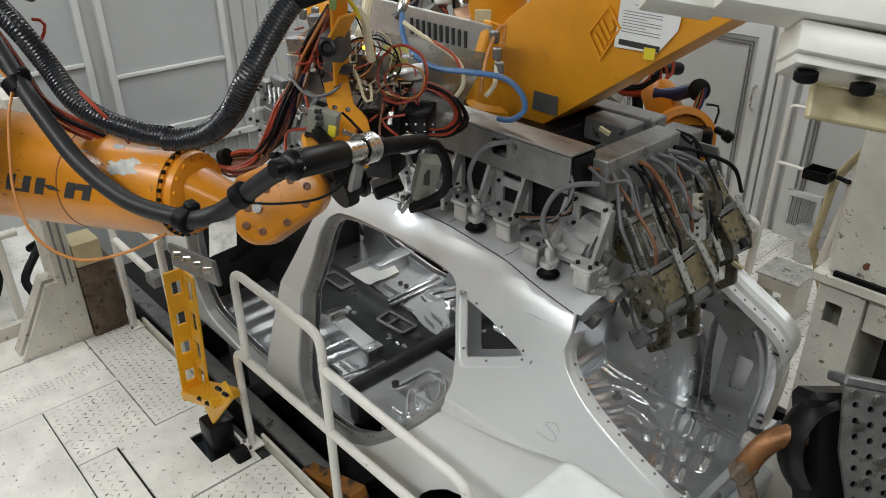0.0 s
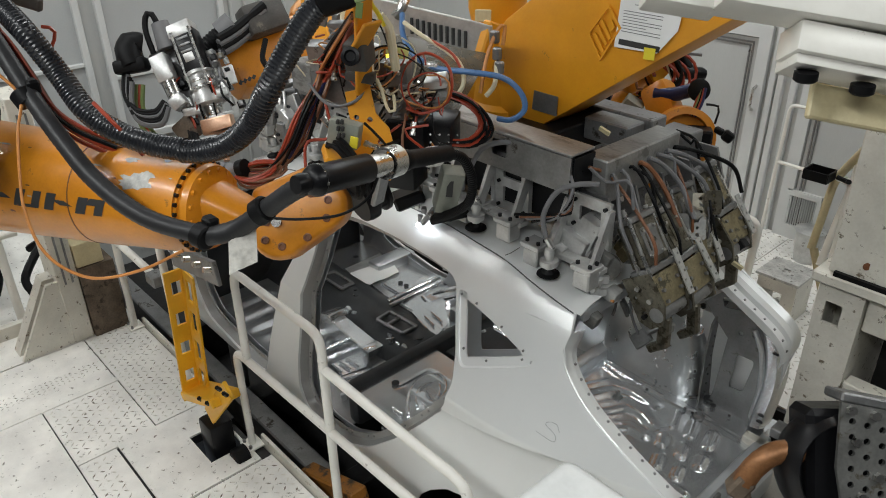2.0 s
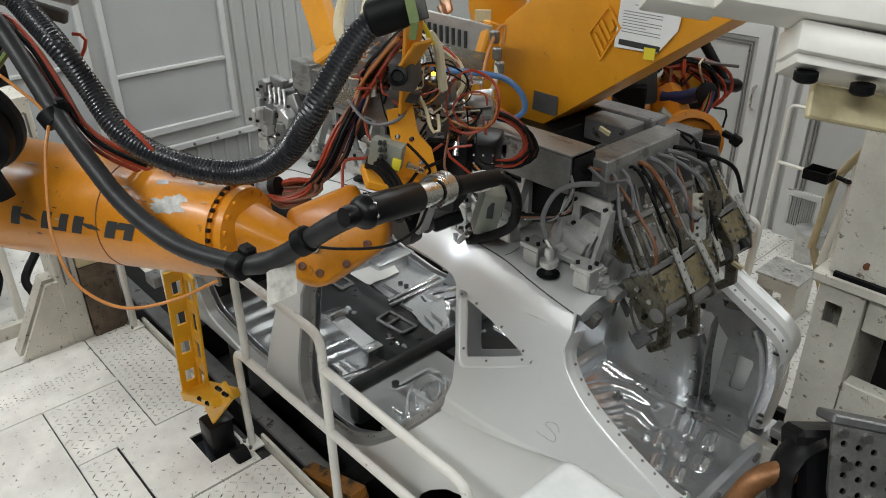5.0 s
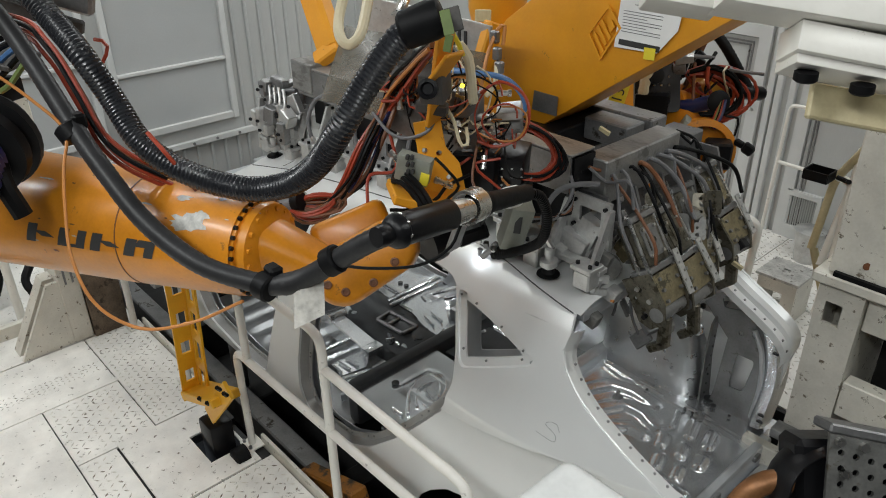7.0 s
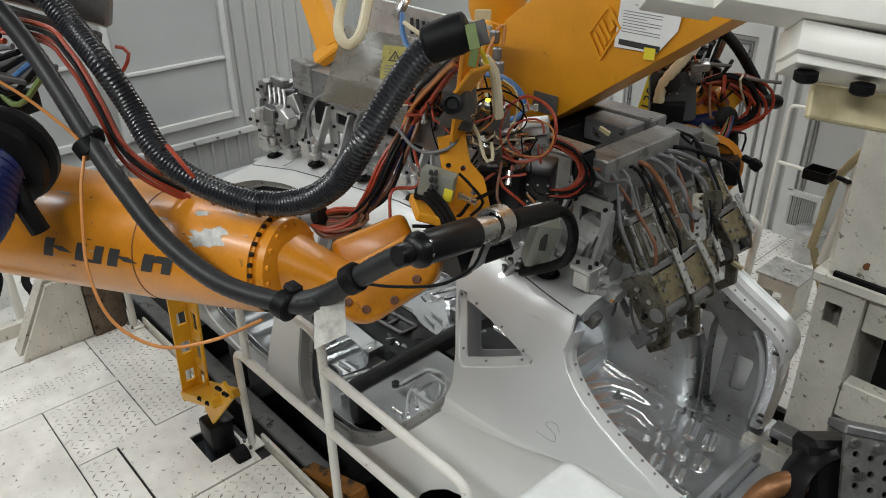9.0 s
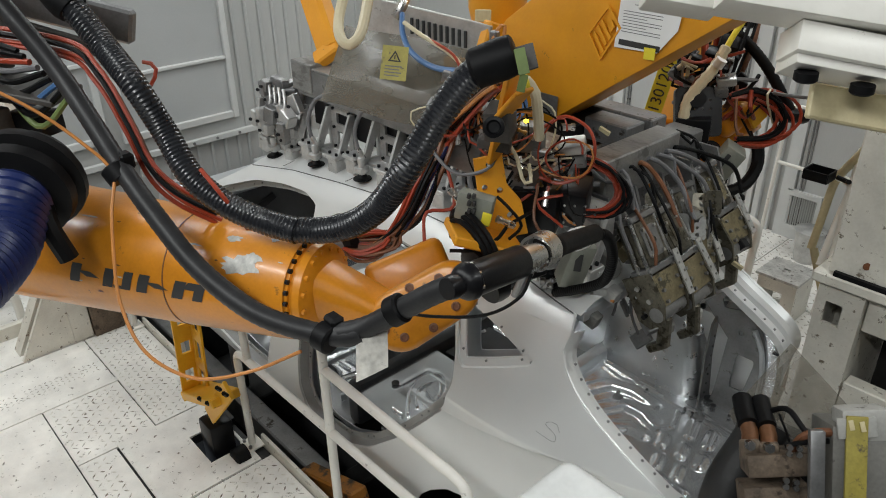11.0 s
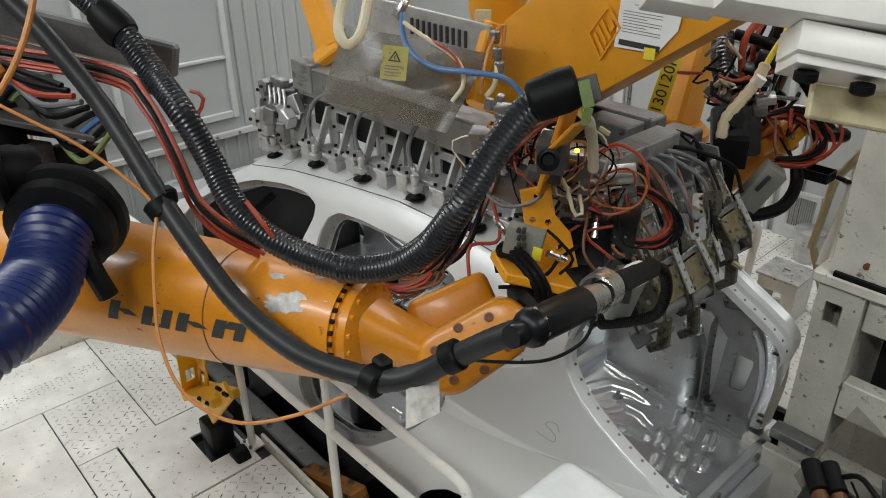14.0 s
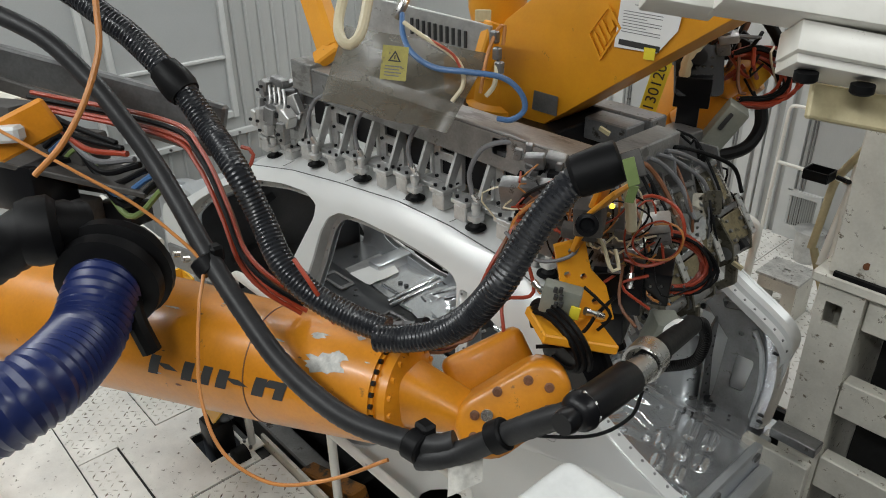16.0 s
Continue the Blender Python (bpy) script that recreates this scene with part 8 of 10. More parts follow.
# white sleeve and cream tubes
bm = bmesh.new()
tube(bm, [(-1.581, 1.438, 2.532), (-1.572, 1.451, 2.493), (-1.585, 1.489, 2.453), (-1.583, 1.510, 2.413)], 0.0075, 8)
part("yellow_tube", bm, LABEL, wrist)
bm = bmesh.new()
tube(bm, [(-1.596, 1.504, 2.444), (-1.581, 1.525, 2.407), (-1.565, 1.522, 2.360), (-1.559, 1.523, 2.311), (-1.566, 1.535, 2.272)], 0.0145, 10, 0.016, 0.0015)
part("white_sleeve", bm, CREAM, wrist, "cream cloth cable sleeve")
for pts, r, mm_ in (
    ([(-1.747, 1.566, 2.244), (-1.742, 1.574, 2.290), (-1.710, 1.593, 2.310), (-1.674, 1.626, 2.302), (-1.675, 1.635, 2.273)], 0.006, AMBER),
    ([(-1.742, 1.586, 2.305), (-1.704, 1.543, 2.240), (-1.663, 1.544, 2.185), (-1.638, 1.549, 2.115), (-1.622, 1.566, 2.114), (-1.658, 1.593, 2.155)], 0.006, CREAM),
    ([(-1.693, 1.690, 2.239), (-1.648, 1.736, 2.276), (-1.587, 1.778, 2.243), (-1.550, 1.773, 2.186), (-1.552, 1.747, 2.115), (-1.608, 1.688, 2.077), (-1.672, 1.659, 2.087)], 0.0055, RED),
    ([(-1.953, 1.444, 2.168), (-1.862, 1.441, 2.122), (-1.803, 1.465, 2.112), (-1.734, 1.503, 2.149), (-1.741, 1.547, 2.212)], 0.006, GREYHOSE),
    ([(-1.665, 1.614, 1.981), (-1.635, 1.484, 1.988), (-1.641, 1.452, 1.957), (-1.643, 1.370, 1.943), (-1.702, 1.303, 1.941)], 0.006, BLACK),
    ([(-1.663, 1.462, 2.083), (-1.626, 1.477, 2.052), (-1.595, 1.501, 1.996), (-1.620, 1.469, 1.949)], 0.005, BLACK),
    ([(-1.288, 1.218, 2.064), (-1.287, 1.176, 2.012), (-1.341, 1.112, 1.963), (-1.455, 1.045, 1.933), (-1.557, 1.003, 1.917)], 0.0045, BLACK),
    ([(-1.892, 1.465, 2.109), (-1.837, 1.439, 2.000), (-1.903, 1.380, 1.977), (-1.868, 1.338, 1.918), (-1.842, 1.326, 1.868)], 0.006, RED),
):
    bm = bmesh.new()
    tube(bm, pts, r, 7, 0.02)
    part("cable", bm, mm_, wrist)
rg = random.Random(12)
for k in range(18):   # loom from the arm's connector up to the head
    j = V(rg.uniform(-1, 1), rg.uniform(-1, 1), rg.uniform(-1, 1)) * 0.03
    j2 = V(rg.uniform(-1, 1), rg.uniform(-1, 1), rg.uniform(-1, 1)) * 0.035
    bm = bmesh.new()
    sag = rg.uniform(0, 35)
    tube(bm, [V(*(-2.141, 1.180, 1.846)) + j * 0.3, V(*(-2.041, 1.267, 1.858)) + j + V(0, 0, -sag * 0.001), V(*(-1.966, 1.353, 1.945)) + j2, V(*(-1.939, 1.428, 2.086)) + j2, V(*(-1.925, 1.522, 2.225)) + j, V(*(-1.716, 1.460, 2.386)) + j * 0.6, V(*(-1.589, 1.405, 2.458)) + j * 0.4], rg.choice([0.0055, 0.007, 0.0085]), 6, 0.03)
    part("loom_cable", bm, [RED, RUST, BLACK, RED, BLACK, RUST, NAVY, AMBER, RUST][k % 9], wrist)
for k in range(8):   # slack red loops below the loom
    j = V(rg.uniform(-1, 1), rg.uniform(-1, 1), rg.uniform(-1, 1)) * 0.02
    bm = bmesh.new()
    tube(bm, [V(*(-2.118, 1.173, 1.849)), V(*(-2.026, 1.197, 1.837)) + j, V(*(-1.974, 1.268, 1.852)) + j * 1.5, V(*(-1.992, 1.307, 1.883)) + j, V(*(-2.062, 1.260, 1.879)) + j, V(*(-2.123, 1.204, 1.851))], 0.0055, 6, 0.03)
    part("loom_cable", bm, [RED, RUST][k % 2], wrist)
bm = bmesh.new()
lathe(bm, (-2.187, 1.128, 1.847), (V(*(-2.108, 1.196, 1.863)) - V(*(-2.187, 1.128, 1.847))), [(0, 0.03), (0.02, 0.036), (0.06, 0.036), (0.065, 0.03), (0.11, 0.03)], 16)
part("loom_connector", bm, GREYHOSE, wrist)
bm = bmesh.new()
lathe(bm, (-2.107, 1.200, 1.866), (0.8, 0.4, 0.3), [(0, 0.034), (0.03, 0.034)], 14)
part("cable_tie", bm, BLACK, wrist)
for k in range(14):  # arc of red and black leads behind the head
    j = V(rg.uniform(-1, 1), rg.uniform(-1, 1), rg.uniform(-1, 1)) * 0.022
    bm = bmesh.new()
    tube(bm, [V(*(-1.684, 1.779, 2.104)) + j * 0.5, V(*(-1.647, 1.866, 2.098)) + j, V(*(-1.597, 1.946, 2.044)) + j * 1.3, V(*(-1.558, 1.960, 1.966)) + j * 1.4, V(*(-1.576, 1.903, 1.920)) + j, V(*(-1.643, 1.829, 1.921)) + j * 0.6], 0.006, 6, 0.03)
    part("lead", bm, RED if k % 5 < 3 else BLACK, wrist)
for k in range(64):  # small leads among the modules
    a = V(*(-1.954, 1.550, 2.300)).lerp(V(*(-1.667, 1.749, 2.045)), rg.random()) + V(rg.uniform(-0.06, 0.06), rg.uniform(-0.05, 0.05), rg.uniform(-0.09, 0.09))
    b = a + V(rg.uniform(-0.12, 0.12), rg.uniform(-0.1, 0.1), rg.uniform(-0.16, 0.02))
    c = (a + b) / 2 + V(rg.uniform(-0.06, 0.06), rg.uniform(-0.10, 0.0), rg.uniform(-0.06, 0.05))
    bm = bmesh.new()
    tube(bm, [a, c, b], rg.choice([0.0028, 0.0036, 0.005]), 6, 0.03)
    part("lead", bm, rg.choice([RED, BLACK, CREAM, RED, GREYHOSE, RUST, BLACK, AMBER]), wrist)
BRASS = mat("dull_brass", (0.50, 0.33, 0.12), 0.32, 1.0, vary=0.15)
for k in range(30):
    a = V(*(-1.938, 1.537, 2.305)).lerp(V(*(-1.648, 1.757, 2.048)), rg.random()) + V(rg.uniform(-0.05, 0.05), rg.uniform(-0.05, 0.02), rg.uniform(-0.10, 0.10))
    d = V(rg.uniform(-1, 1), rg.uniform(-1, 0.3), rg.uniform(-0.6, 1)).normalized()
    bm = bmesh.new()
    lathe(bm, a, d, [(0, 0.007), (0.01, 0.007), (0.011, 0.0045), (0.022, 0.0045), (0.023, 0.006), (0.032, 0.006)], 10)
    part("fitting", bm, rg.choice([BRASS, CHROME, CHROME, BLACKBOX]), wrist)
for k in range(14):  # wide thin loops in front of the head
    a = V(*(-1.782, 1.549, 2.314)).lerp(V(*(-1.576, 1.705, 2.139)), rg.random())
    w, h_ = rg.uniform(0.04, 0.10), rg.uniform(0.05, 0.12)
    ph = rg.uniform(0, 6.28)
    bm = bmesh.new()
    tube(bm, [a + V(w * 0.7 * math.cos(ph + u), w * 0.7 * math.cos(ph + u) + 0.02 * math.sin(2 * u), h_ * math.sin(ph + u)) for u in [0.55 * i for i in range(9)]], rg.choice([0.0025, 0.003, 0.0035]), 6, 0.02)
    part("lead", bm, rg.choice([RED, CREAM, BLACK, AMBER, RED, BLACK]), wrist)
for k in range(46):  # fittings, valves and small boxes on the head
    a = V(*(-2.021, 1.579, 2.302)).lerp(V(*(-1.693, 1.805, 2.044)), rg.random()) + V(rg.uniform(-0.05, 0.05), rg.uniform(-0.03, 0.06), rg.uniform(-0.08, 0.08))
    block("valve", a, (rg.uniform(0.014, 0.045), rg.uniform(0.014, 0.04), rg.uniform(0.014, 0.05)), rg.choice([PALE, GREYSTEEL, BLACKBOX, BLACKBOX, GREYSTEEL, BLACKBOX]), (rg.uniform(0, 40), rg.uniform(0, 40), 30), 0.003)
for k in range(22):  # crowded small modules behind the leads
    a = V(*(-1.960, 1.616, 2.306)).lerp(V(*(-1.671, 1.773, 1.890)), rg.random()) + V(rg.uniform(-0.05, 0.05), rg.uniform(-0.02, 0.06), rg.uniform(-0.06, 0.06))
    block("head_module", a, (rg.uniform(0.035, 0.085), rg.uniform(0.035, 0.07), rg.uniform(0.035, 0.085)), rg.choice([BLACKBOX, GREYBLK, BLACKBOX, GREYSTEEL, PALE]), (rg.uniform(-10, 15), rg.uniform(-10, 15), 30), 0.003)
lamp = block("status_light", (-1.669, 1.587, 2.289), (0.012, 0.012, 0.012), glow("status_lamp", (1.0, 0.75, 0.05), 3.0), (0, 0, 0), 0.003)
# arc at the tip of the wire: a small bright bead
ARC = glow("brazing_arc", (0.85, 0.92, 1.0), 45.0)
bm = bmesh.new()
bmesh.ops.create_icosphere(bm, subdivisions=2, radius=0.011, matrix=Matrix.Translation(TP + V(-0.006, -0.008, 0.004)))
arc = part("brazing_arc", bm, ARC, wrist, "white hot brazing arc")

# ---- the second laser robot on the far side; built where it stands at 14 s ----
far_at = (-1.596, 3.276, 1.834)
far_robot = thing("laser_robot", far_at, "orange robot with a black brazing head and red cable loops", "robot arm")


def fpart(name, bm, material, label=""):
    return part(name, bm, material, far_robot, label)


def fbox(name, c, s, material, rot=(0, 0, 30), label=""):
    b = bmesh.new()
    box(b, c, s, Euler([radians(a) for a in rot]).to_matrix().to_4x4(), 0.006, 2)
    return fpart(name, b, material, label)


bm = bmesh.new()
bar(bm, (-1.444, 3.557, 1.763), (-1.522, 3.357, 1.664), 0.13, 0.13, bevel=0.04, seg=3)
fpart("wrist", bm, ORANGE, "orange robot wrist")
bm = bmesh.new()
rod(bm, (-1.435, 3.529, 1.715), (-1.703, 3.413, 1.416), 0.085, 0.10, n=24)
fpart("forearm", bm, ORANGE)
bm = bmesh.new()
rod(bm, (-1.703, 3.413, 1.416), (-2.206, 3.513, 0.864), 0.10, 0.13, n=24)
fpart("forearm", bm, ORANGE)
bm = bmesh.new()
bar(bm, (-2.206, 3.513, 0.864), V(*(-2.206, 3.513, 0.864)) + V(0.1, 0.35, -0.5), 0.22, 0.22, bevel=0.05, seg=3)
fpart("upper_link", bm, ORANGE)
bm = bmesh.new()
m = Matrix.Translation((-1.519, 3.181, 1.780)) @ axes((0.65, -0.6, 0.4))
plate(bm, rounded(rect(-0.12, -0.11, 0.10, 0.12), 0.12), m, 0.03, [disc(-0.06 + 0.035 * i, -0.06 + 0.04 * j, 0.006, 8) for i in range(4) for j in range(4)])
fpart("head_plate", bm, BLACKBOX, "black perforated head plate")
bm = bmesh.new()
lathe(bm, (-1.532, 3.155, 1.850), (0.65, -0.6, 0.4), [(0, 0.04), (0.02, 0.04), (0.022, 0.02)], 20)
fpart("lens", bm, BLACK)
fbox("head_module", (-1.532, 3.154, 1.701), (0.16, 0.12, 0.14), BLACKBOX)
fbox("head_module", (-1.540, 3.150, 1.602), (0.10, 0.12, 0.18), BLACKBOX)
fbox("optics_box", (-1.365, 3.177, 1.562), (0.10, 0.12, 0.22), OLIVE, (0, 30, 30), "grey optics box")
fbox("name_plate", (-1.329, 3.116, 1.605), (0.02, 0.01, 0.09), INK, (0, 30, 30))
fbox("valve_box", (-1.468, 3.288, 1.927), (0.085, 0.06, 0.04), PALE, (20, -10, 35))
fbox("valve_box", (-1.477, 3.272, 1.876), (0.06, 0.05, 0.05), GREYSTEEL, (20, -10, 35))
bm = bmesh.new()
tube(bm, [(-1.553, 3.097, 1.765), (-1.558, 3.127, 1.850), (-1.532, 3.180, 1.923), (-1.516, 3.252, 1.989), (-1.512, 3.319, 2.067)], 0.024, 10, 0.02, 0.004)
fpart("cream_sleeve", bm, CREAM, "cream cloth cable sleeve")
bm = bmesh.new()
tube(bm, [(-1.512, 3.301, 2.045), (-1.508, 3.368, 2.122), (-1.500, 3.430, 2.189), (-1.536, 3.524, 2.270)], 0.014, 8)
fpart("yellow_tube", bm, LABEL)
bm = bmesh.new()
lathe(bm, (-1.506, 3.248, 1.992), (0.3, 0.1, 0.6), [(0, 0.027), (0.04, 0.027)], 14)
fpart("white_band", bm, PAPER)
bm = bmesh.new()
tube(bm, [(-1.318, 3.413, 1.621), (-1.285, 3.375, 1.528), (-1.287, 3.280, 1.455), (-1.336, 3.171, 1.431), (-1.401, 3.083, 1.432)], 0.03, 10)
fpart("fibre_hose", bm, BLACK)
bm = bmesh.new()
tube(bm, [(-1.809, 3.454, 2.138), (-1.741, 3.358, 2.031), (-1.668, 3.289, 1.951)], 0.05, 12, 0.012, 0.004)
fpart("ribbed_hose", bm, HOSE)
bm = bmesh.new()
tube(bm, [(-1.772, 3.494, 2.137), (-1.621, 3.547, 2.099), (-1.437, 3.562, 1.970), (-1.266, 3.583, 1.758)], 0.025, 12, 0.012, 0.002)
fpart("black_hose", bm, BLACK)
bm = bmesh.new()
lathe(bm, (-1.315, 3.519, 1.748), (0.5, 0.6, -0.1), [(0, 0.025), (0.02, 0.036), (0.15, 0.036), (0.17, 0.026)], 18)
fpart("laser_tube", bm, BLACKBOX)
bm = bmesh.new()
bar(bm, (-1.381, 3.418, 1.714), (-1.359, 3.489, 1.772), 0.02, 0.10, bevel=0.003)
fpart("tool_bracket", bm, YELLOW)
for k in range(9):   # black hoses and looms that rise from the head
    j = V(0.05 * math.sin(k * 2.1), 0.04 * math.cos(k * 1.7), 0.03 * math.sin(k))
    bm = bmesh.new()
    tube(bm, [V(*(-1.550, 3.369, 1.781)) + j, V(*(-1.588, 3.465, 1.932)) + j * 1.6, V(*(-1.625, 3.568, 2.068)) + j * 2, V(*(-1.645, 3.692, 2.206)) + j * 1.4, V(*(-1.749, 3.908, 2.407)) + j], [0.014, 0.010, 0.018, 0.008][k % 4], 8, 0.04)
    fpart("loom", bm, [BLACK, BLACK, RED, BLACK, RUST, BLACK][k % 6])
for k in range(6):
    fbox("head_module", V(*(-1.637, 3.340, 1.865)).lerp(V(*(-1.644, 3.635, 2.135)), k / 5) + V(0.04 * (k % 2), 0.0, 0.0), (0.10, 0.07, 0.09), BLACKBOX, (15 * k, 10, 30))
rg = random.Random(21)
for k in range(14):
    j = V(rg.uniform(-1, 1), rg.uniform(-1, 1), rg.uniform(-1, 1)) * 0.035
    bm = bmesh.new()
    tube(bm, [V(*(-1.442, 3.321, 1.846)) + j * 0.4, V(*(-1.368, 3.411, 1.856)) + j, V(*(-1.275, 3.496, 1.791)) + j * 1.4, V(*(-1.237, 3.499, 1.699)) + j * 1.4, V(*(-1.272, 3.417, 1.647)) + j, V(*(-1.369, 3.311, 1.648)) + j * 0.6], 0.0085, 6, 0.04)
    fpart("lead", bm, RED if k % 5 < 3 else BLACK)
for k in range(40):
    a = V(*(-1.697, 3.239, 2.034)).lerp(V(*(-1.388, 3.413, 1.824)), rg.random()) + V(rg.uniform(-0.1, 0.1), rg.uniform(-0.05, 0.05), rg.uniform(-0.1, 0.1))
    b = a + V(rg.uniform(-0.15, 0.15), rg.uniform(-0.1, 0.1), rg.uniform(-0.2, 0.05))
    c = (a + b) / 2 + V(rg.uniform(-0.08, 0.08), -0.06, rg.uniform(-0.08, 0.08))
    bm = bmesh.new()
    tube(bm, [a, c, b], rg.choice([0.006, 0.008, 0.01]), 6, 0.04)
    fpart("lead", bm, rg.choice([RED, BLACK, CREAM, RED, GREYHOSE, RUST, BLACK]))
for k in range(16):
    a = V(*(-1.702, 3.222, 1.957)).lerp(V(*(-1.463, 3.478, 1.901)), rg.random()) + V(rg.uniform(-0.05, 0.05), rg.uniform(-0.03, 0.06), rg.uniform(-0.1, 0.1))
    fbox("valve", a, (rg.uniform(0.03, 0.06), rg.uniform(0.03, 0.06), rg.uniform(0.03, 0.07)), rg.choice([GREYSTEEL, GREYSTEEL, BLACKBOX, BLACKBOX]), (rg.uniform(0, 40), rg.uniform(0, 40), 30))

# ---- spot welding robot that dips in over the front of the roof ----
spot_at = (-4.377, 1.845, 1.692)
spot = thing("spot_welding_robot", spot_at, "orange robot with a spot welding gun and copper electrode arms", "robot arm")


def spart(name, bm, material, label=""):
    return part(name, bm, material, spot, label)


def sbar(name, a, b, w, h, material, bevel=0.01, label=""):
    b_ = bmesh.new()
    bar(b_, a, b, w, h, (0.65, -0.6, 0.3), bevel, 2)
    return spart(name, b_, material, label)


def srod(name, a, b, r, material, n=18, r2=None):
    b_ = bmesh.new()
    rod(b_, a, b, r, r2, n)
    return spart(name, b_, material)


sbar("forearm", (-4.512, 2.175, 1.654), (-4.542, 2.837, 1.778), 0.36, 0.30, ORANGE, 0.08, "orange robot forearm")
sbar("forearm", (-4.542, 2.837, 1.778), (-4.895, 4.542, 2.902), 0.40, 0.34, ORANGE, 0.08)
for k in range(4):
    sbar("mark_bar", V(*(-4.258, 2.137, 1.657)).lerp(V(*(-4.251, 2.228, 1.676)), k / 3), V(*(-4.259, 2.153, 1.679)).lerp(V(*(-4.253, 2.244, 1.698)), k / 3), 0.02, 0.004, INK, 0.001)
sbar("dress_tray", (-4.457, 2.315, 1.964), (-4.453, 2.608, 2.004), 0.2, 0.16, GREYBLK, 0.03)
srod("hose_gland", (-4.500, 2.180, 1.918), (-4.469, 2.264, 1.980), 0.085, GREYHOSE)
bm = bmesh.new()
tube(bm, [(-4.495, 2.191, 1.924), (-4.502, 2.108, 1.873), (-4.502, 2.035, 1.826), (-4.486, 1.990, 1.748)], 0.06, 14, 0.012, 0.006)
spart("ribbed_hose", bm, BLACK)
for k in range(4):
    bm = bmesh.new()
    o = V(0, 0, 0.03 * k)
    tube(bm, [V(*(-4.419, 2.459, 1.984)) + o, V(*(-4.415, 2.324, 1.916)) + o, V(*(-4.404, 2.211, 1.865)) + o, V(*(-4.407, 2.109, 1.829)) + o], 0.03, 8)
    spart("dress_hose", bm, [GREYHOSE, BLACK, GREYHOSE, BLACK][k])
bm = bmesh.new()
tube(bm, [(-4.284, 2.367, 1.894), (-4.217, 2.293, 1.795), (-4.161, 2.313, 1.742), (-4.158, 2.394, 1.752)], 0.018, 8)
spart("cable", bm, BLACK)
# the gun: actuator column, cylinder, brackets and copper arms
sbar("servo_motor", (-4.398, 1.893, 1.992), (-4.254, 1.881, 1.778), 0.15, 0.13, BLACKBOX, 0.01, "black servo motor")
sbar("motor_cap", (-4.429, 1.890, 2.031), (-4.382, 1.887, 1.962), 0.155, 0.135, PALE, 0.01)
srod("actuator", (-4.261, 1.878, 1.784), (-4.160, 1.866, 1.629), 0.075, PALE)
bm = bmesh.new()
lathe(bm, (-4.182, 1.878, 1.673), V(*(-4.145, 1.870, 1.614)) - V(*(-4.182, 1.878, 1.673)), [(0, 0.085), (0.03, 0.09), (0.07, 0.09), (0.08, 0.07)], 24)
spart("actuator_flange", bm, PALE)
sbar("side_cylinder", (-4.401, 1.715, 1.882), (-4.305, 1.716, 1.749), 0.10, 0.09, PALE, 0.01)
srod("side_cylinder_rod", (-4.315, 1.716, 1.764), (-4.232, 1.715, 1.646), 0.04, CHROME)
sbar("cylinder_clevis", (-4.252, 1.711, 1.670), (-4.198, 1.728, 1.616), 0.09, 0.08, PALE, 0.01)
sbar("lever", (-4.205, 1.725, 1.581), (-4.133, 1.817, 1.594), 0.05, 0.05, PALE, 0.01)
sbar("transformer", (-4.567, 1.856, 1.863), (-4.348, 1.864, 1.570), 0.22, 0.20, GREYSTEEL, 0.02)
sbar("gun_bracket", (-4.375, 1.869, 1.825), (-4.230, 1.844, 1.636), 0.16, 0.02, GREYSTEEL, 0.005)
sbar("side_panel", (-4.211, 2.032, 1.798), (-4.150, 2.021, 1.702), 0.09, 0.03, PAPER, 0.005)
sbar("side_rail", (-4.284, 1.988, 1.888), (-4.180, 1.983, 1.738), 0.05, 0.06, GREYSTEEL, 0.008)
for k in range(6):
    srod("fitting", V(*(-4.225, 1.951, 1.888)).lerp(V(*(-4.083, 1.931, 1.666)), k / 5), V(*(-4.187, 1.952, 1.878)).lerp(V(*(-4.046, 1.928, 1.654)), k / 5), 0.016, [CHROME, GREYSTEEL][k % 2], 8)
srod("plunger", (-4.149, 1.874, 1.623), (-4.099, 1.873, 1.554), 0.045, CHROME)
bm = bmesh.new()
mm_ = Matrix.Translation((-4.009, 1.847, 1.502)) @ axes((0.65, -0.6, 0.3), V(*(-4.047, 1.860, 1.570)) - V(*(-3.973, 1.835, 1.438)))
plate(bm, [(-0.10, 0.07), (0.09, 0.07), (0.09, -0.01), (0.055, -0.02), (0.06, -0.13), (0.0, -0.15), (-0.01, -0.03), (-0.10, -0.02)], mm_, 0.07)
bmesh.ops.bevel(bm, geom=bm.edges[:], offset=0.008, segments=1, affect="EDGES")
spart("electrode_arm", bm, COPPER, "copper electrode arm")
sbar("electrode_clamp", (-4.086, 1.828, 1.544), (-4.027, 1.910, 1.563), 0.04, 0.06, PALE, 0.008)
srod("electrode", (-3.967, 1.830, 1.423), (-3.899, 1.806, 1.342), 0.03, COPPER, 14, 0.018)
sbar("lower_arm", (-4.228, 1.708, 1.527), (-4.137, 1.737, 1.437), 0.13, 0.10, RUSTP, 0.02)
sbar("lower_arm", (-4.182, 1.711, 1.468), (-4.090, 1.693, 1.319), 0.08, 0.08, BLACKBOX, 0.02)
for k in range(5):
    srod("jumper", V(*(-4.171, 1.692, 1.493)) + V(0.03 * k, 0.02, 0), V(*(-4.097, 1.668, 1.360)) + V(0.04 * k, 0.02, 0), 0.014, BLACK, 8)
ga, gb = V(-4.398, 1.893, 1.992), V(-4.254, 1.881, 1.778)
gd = (gb - ga).normalized()
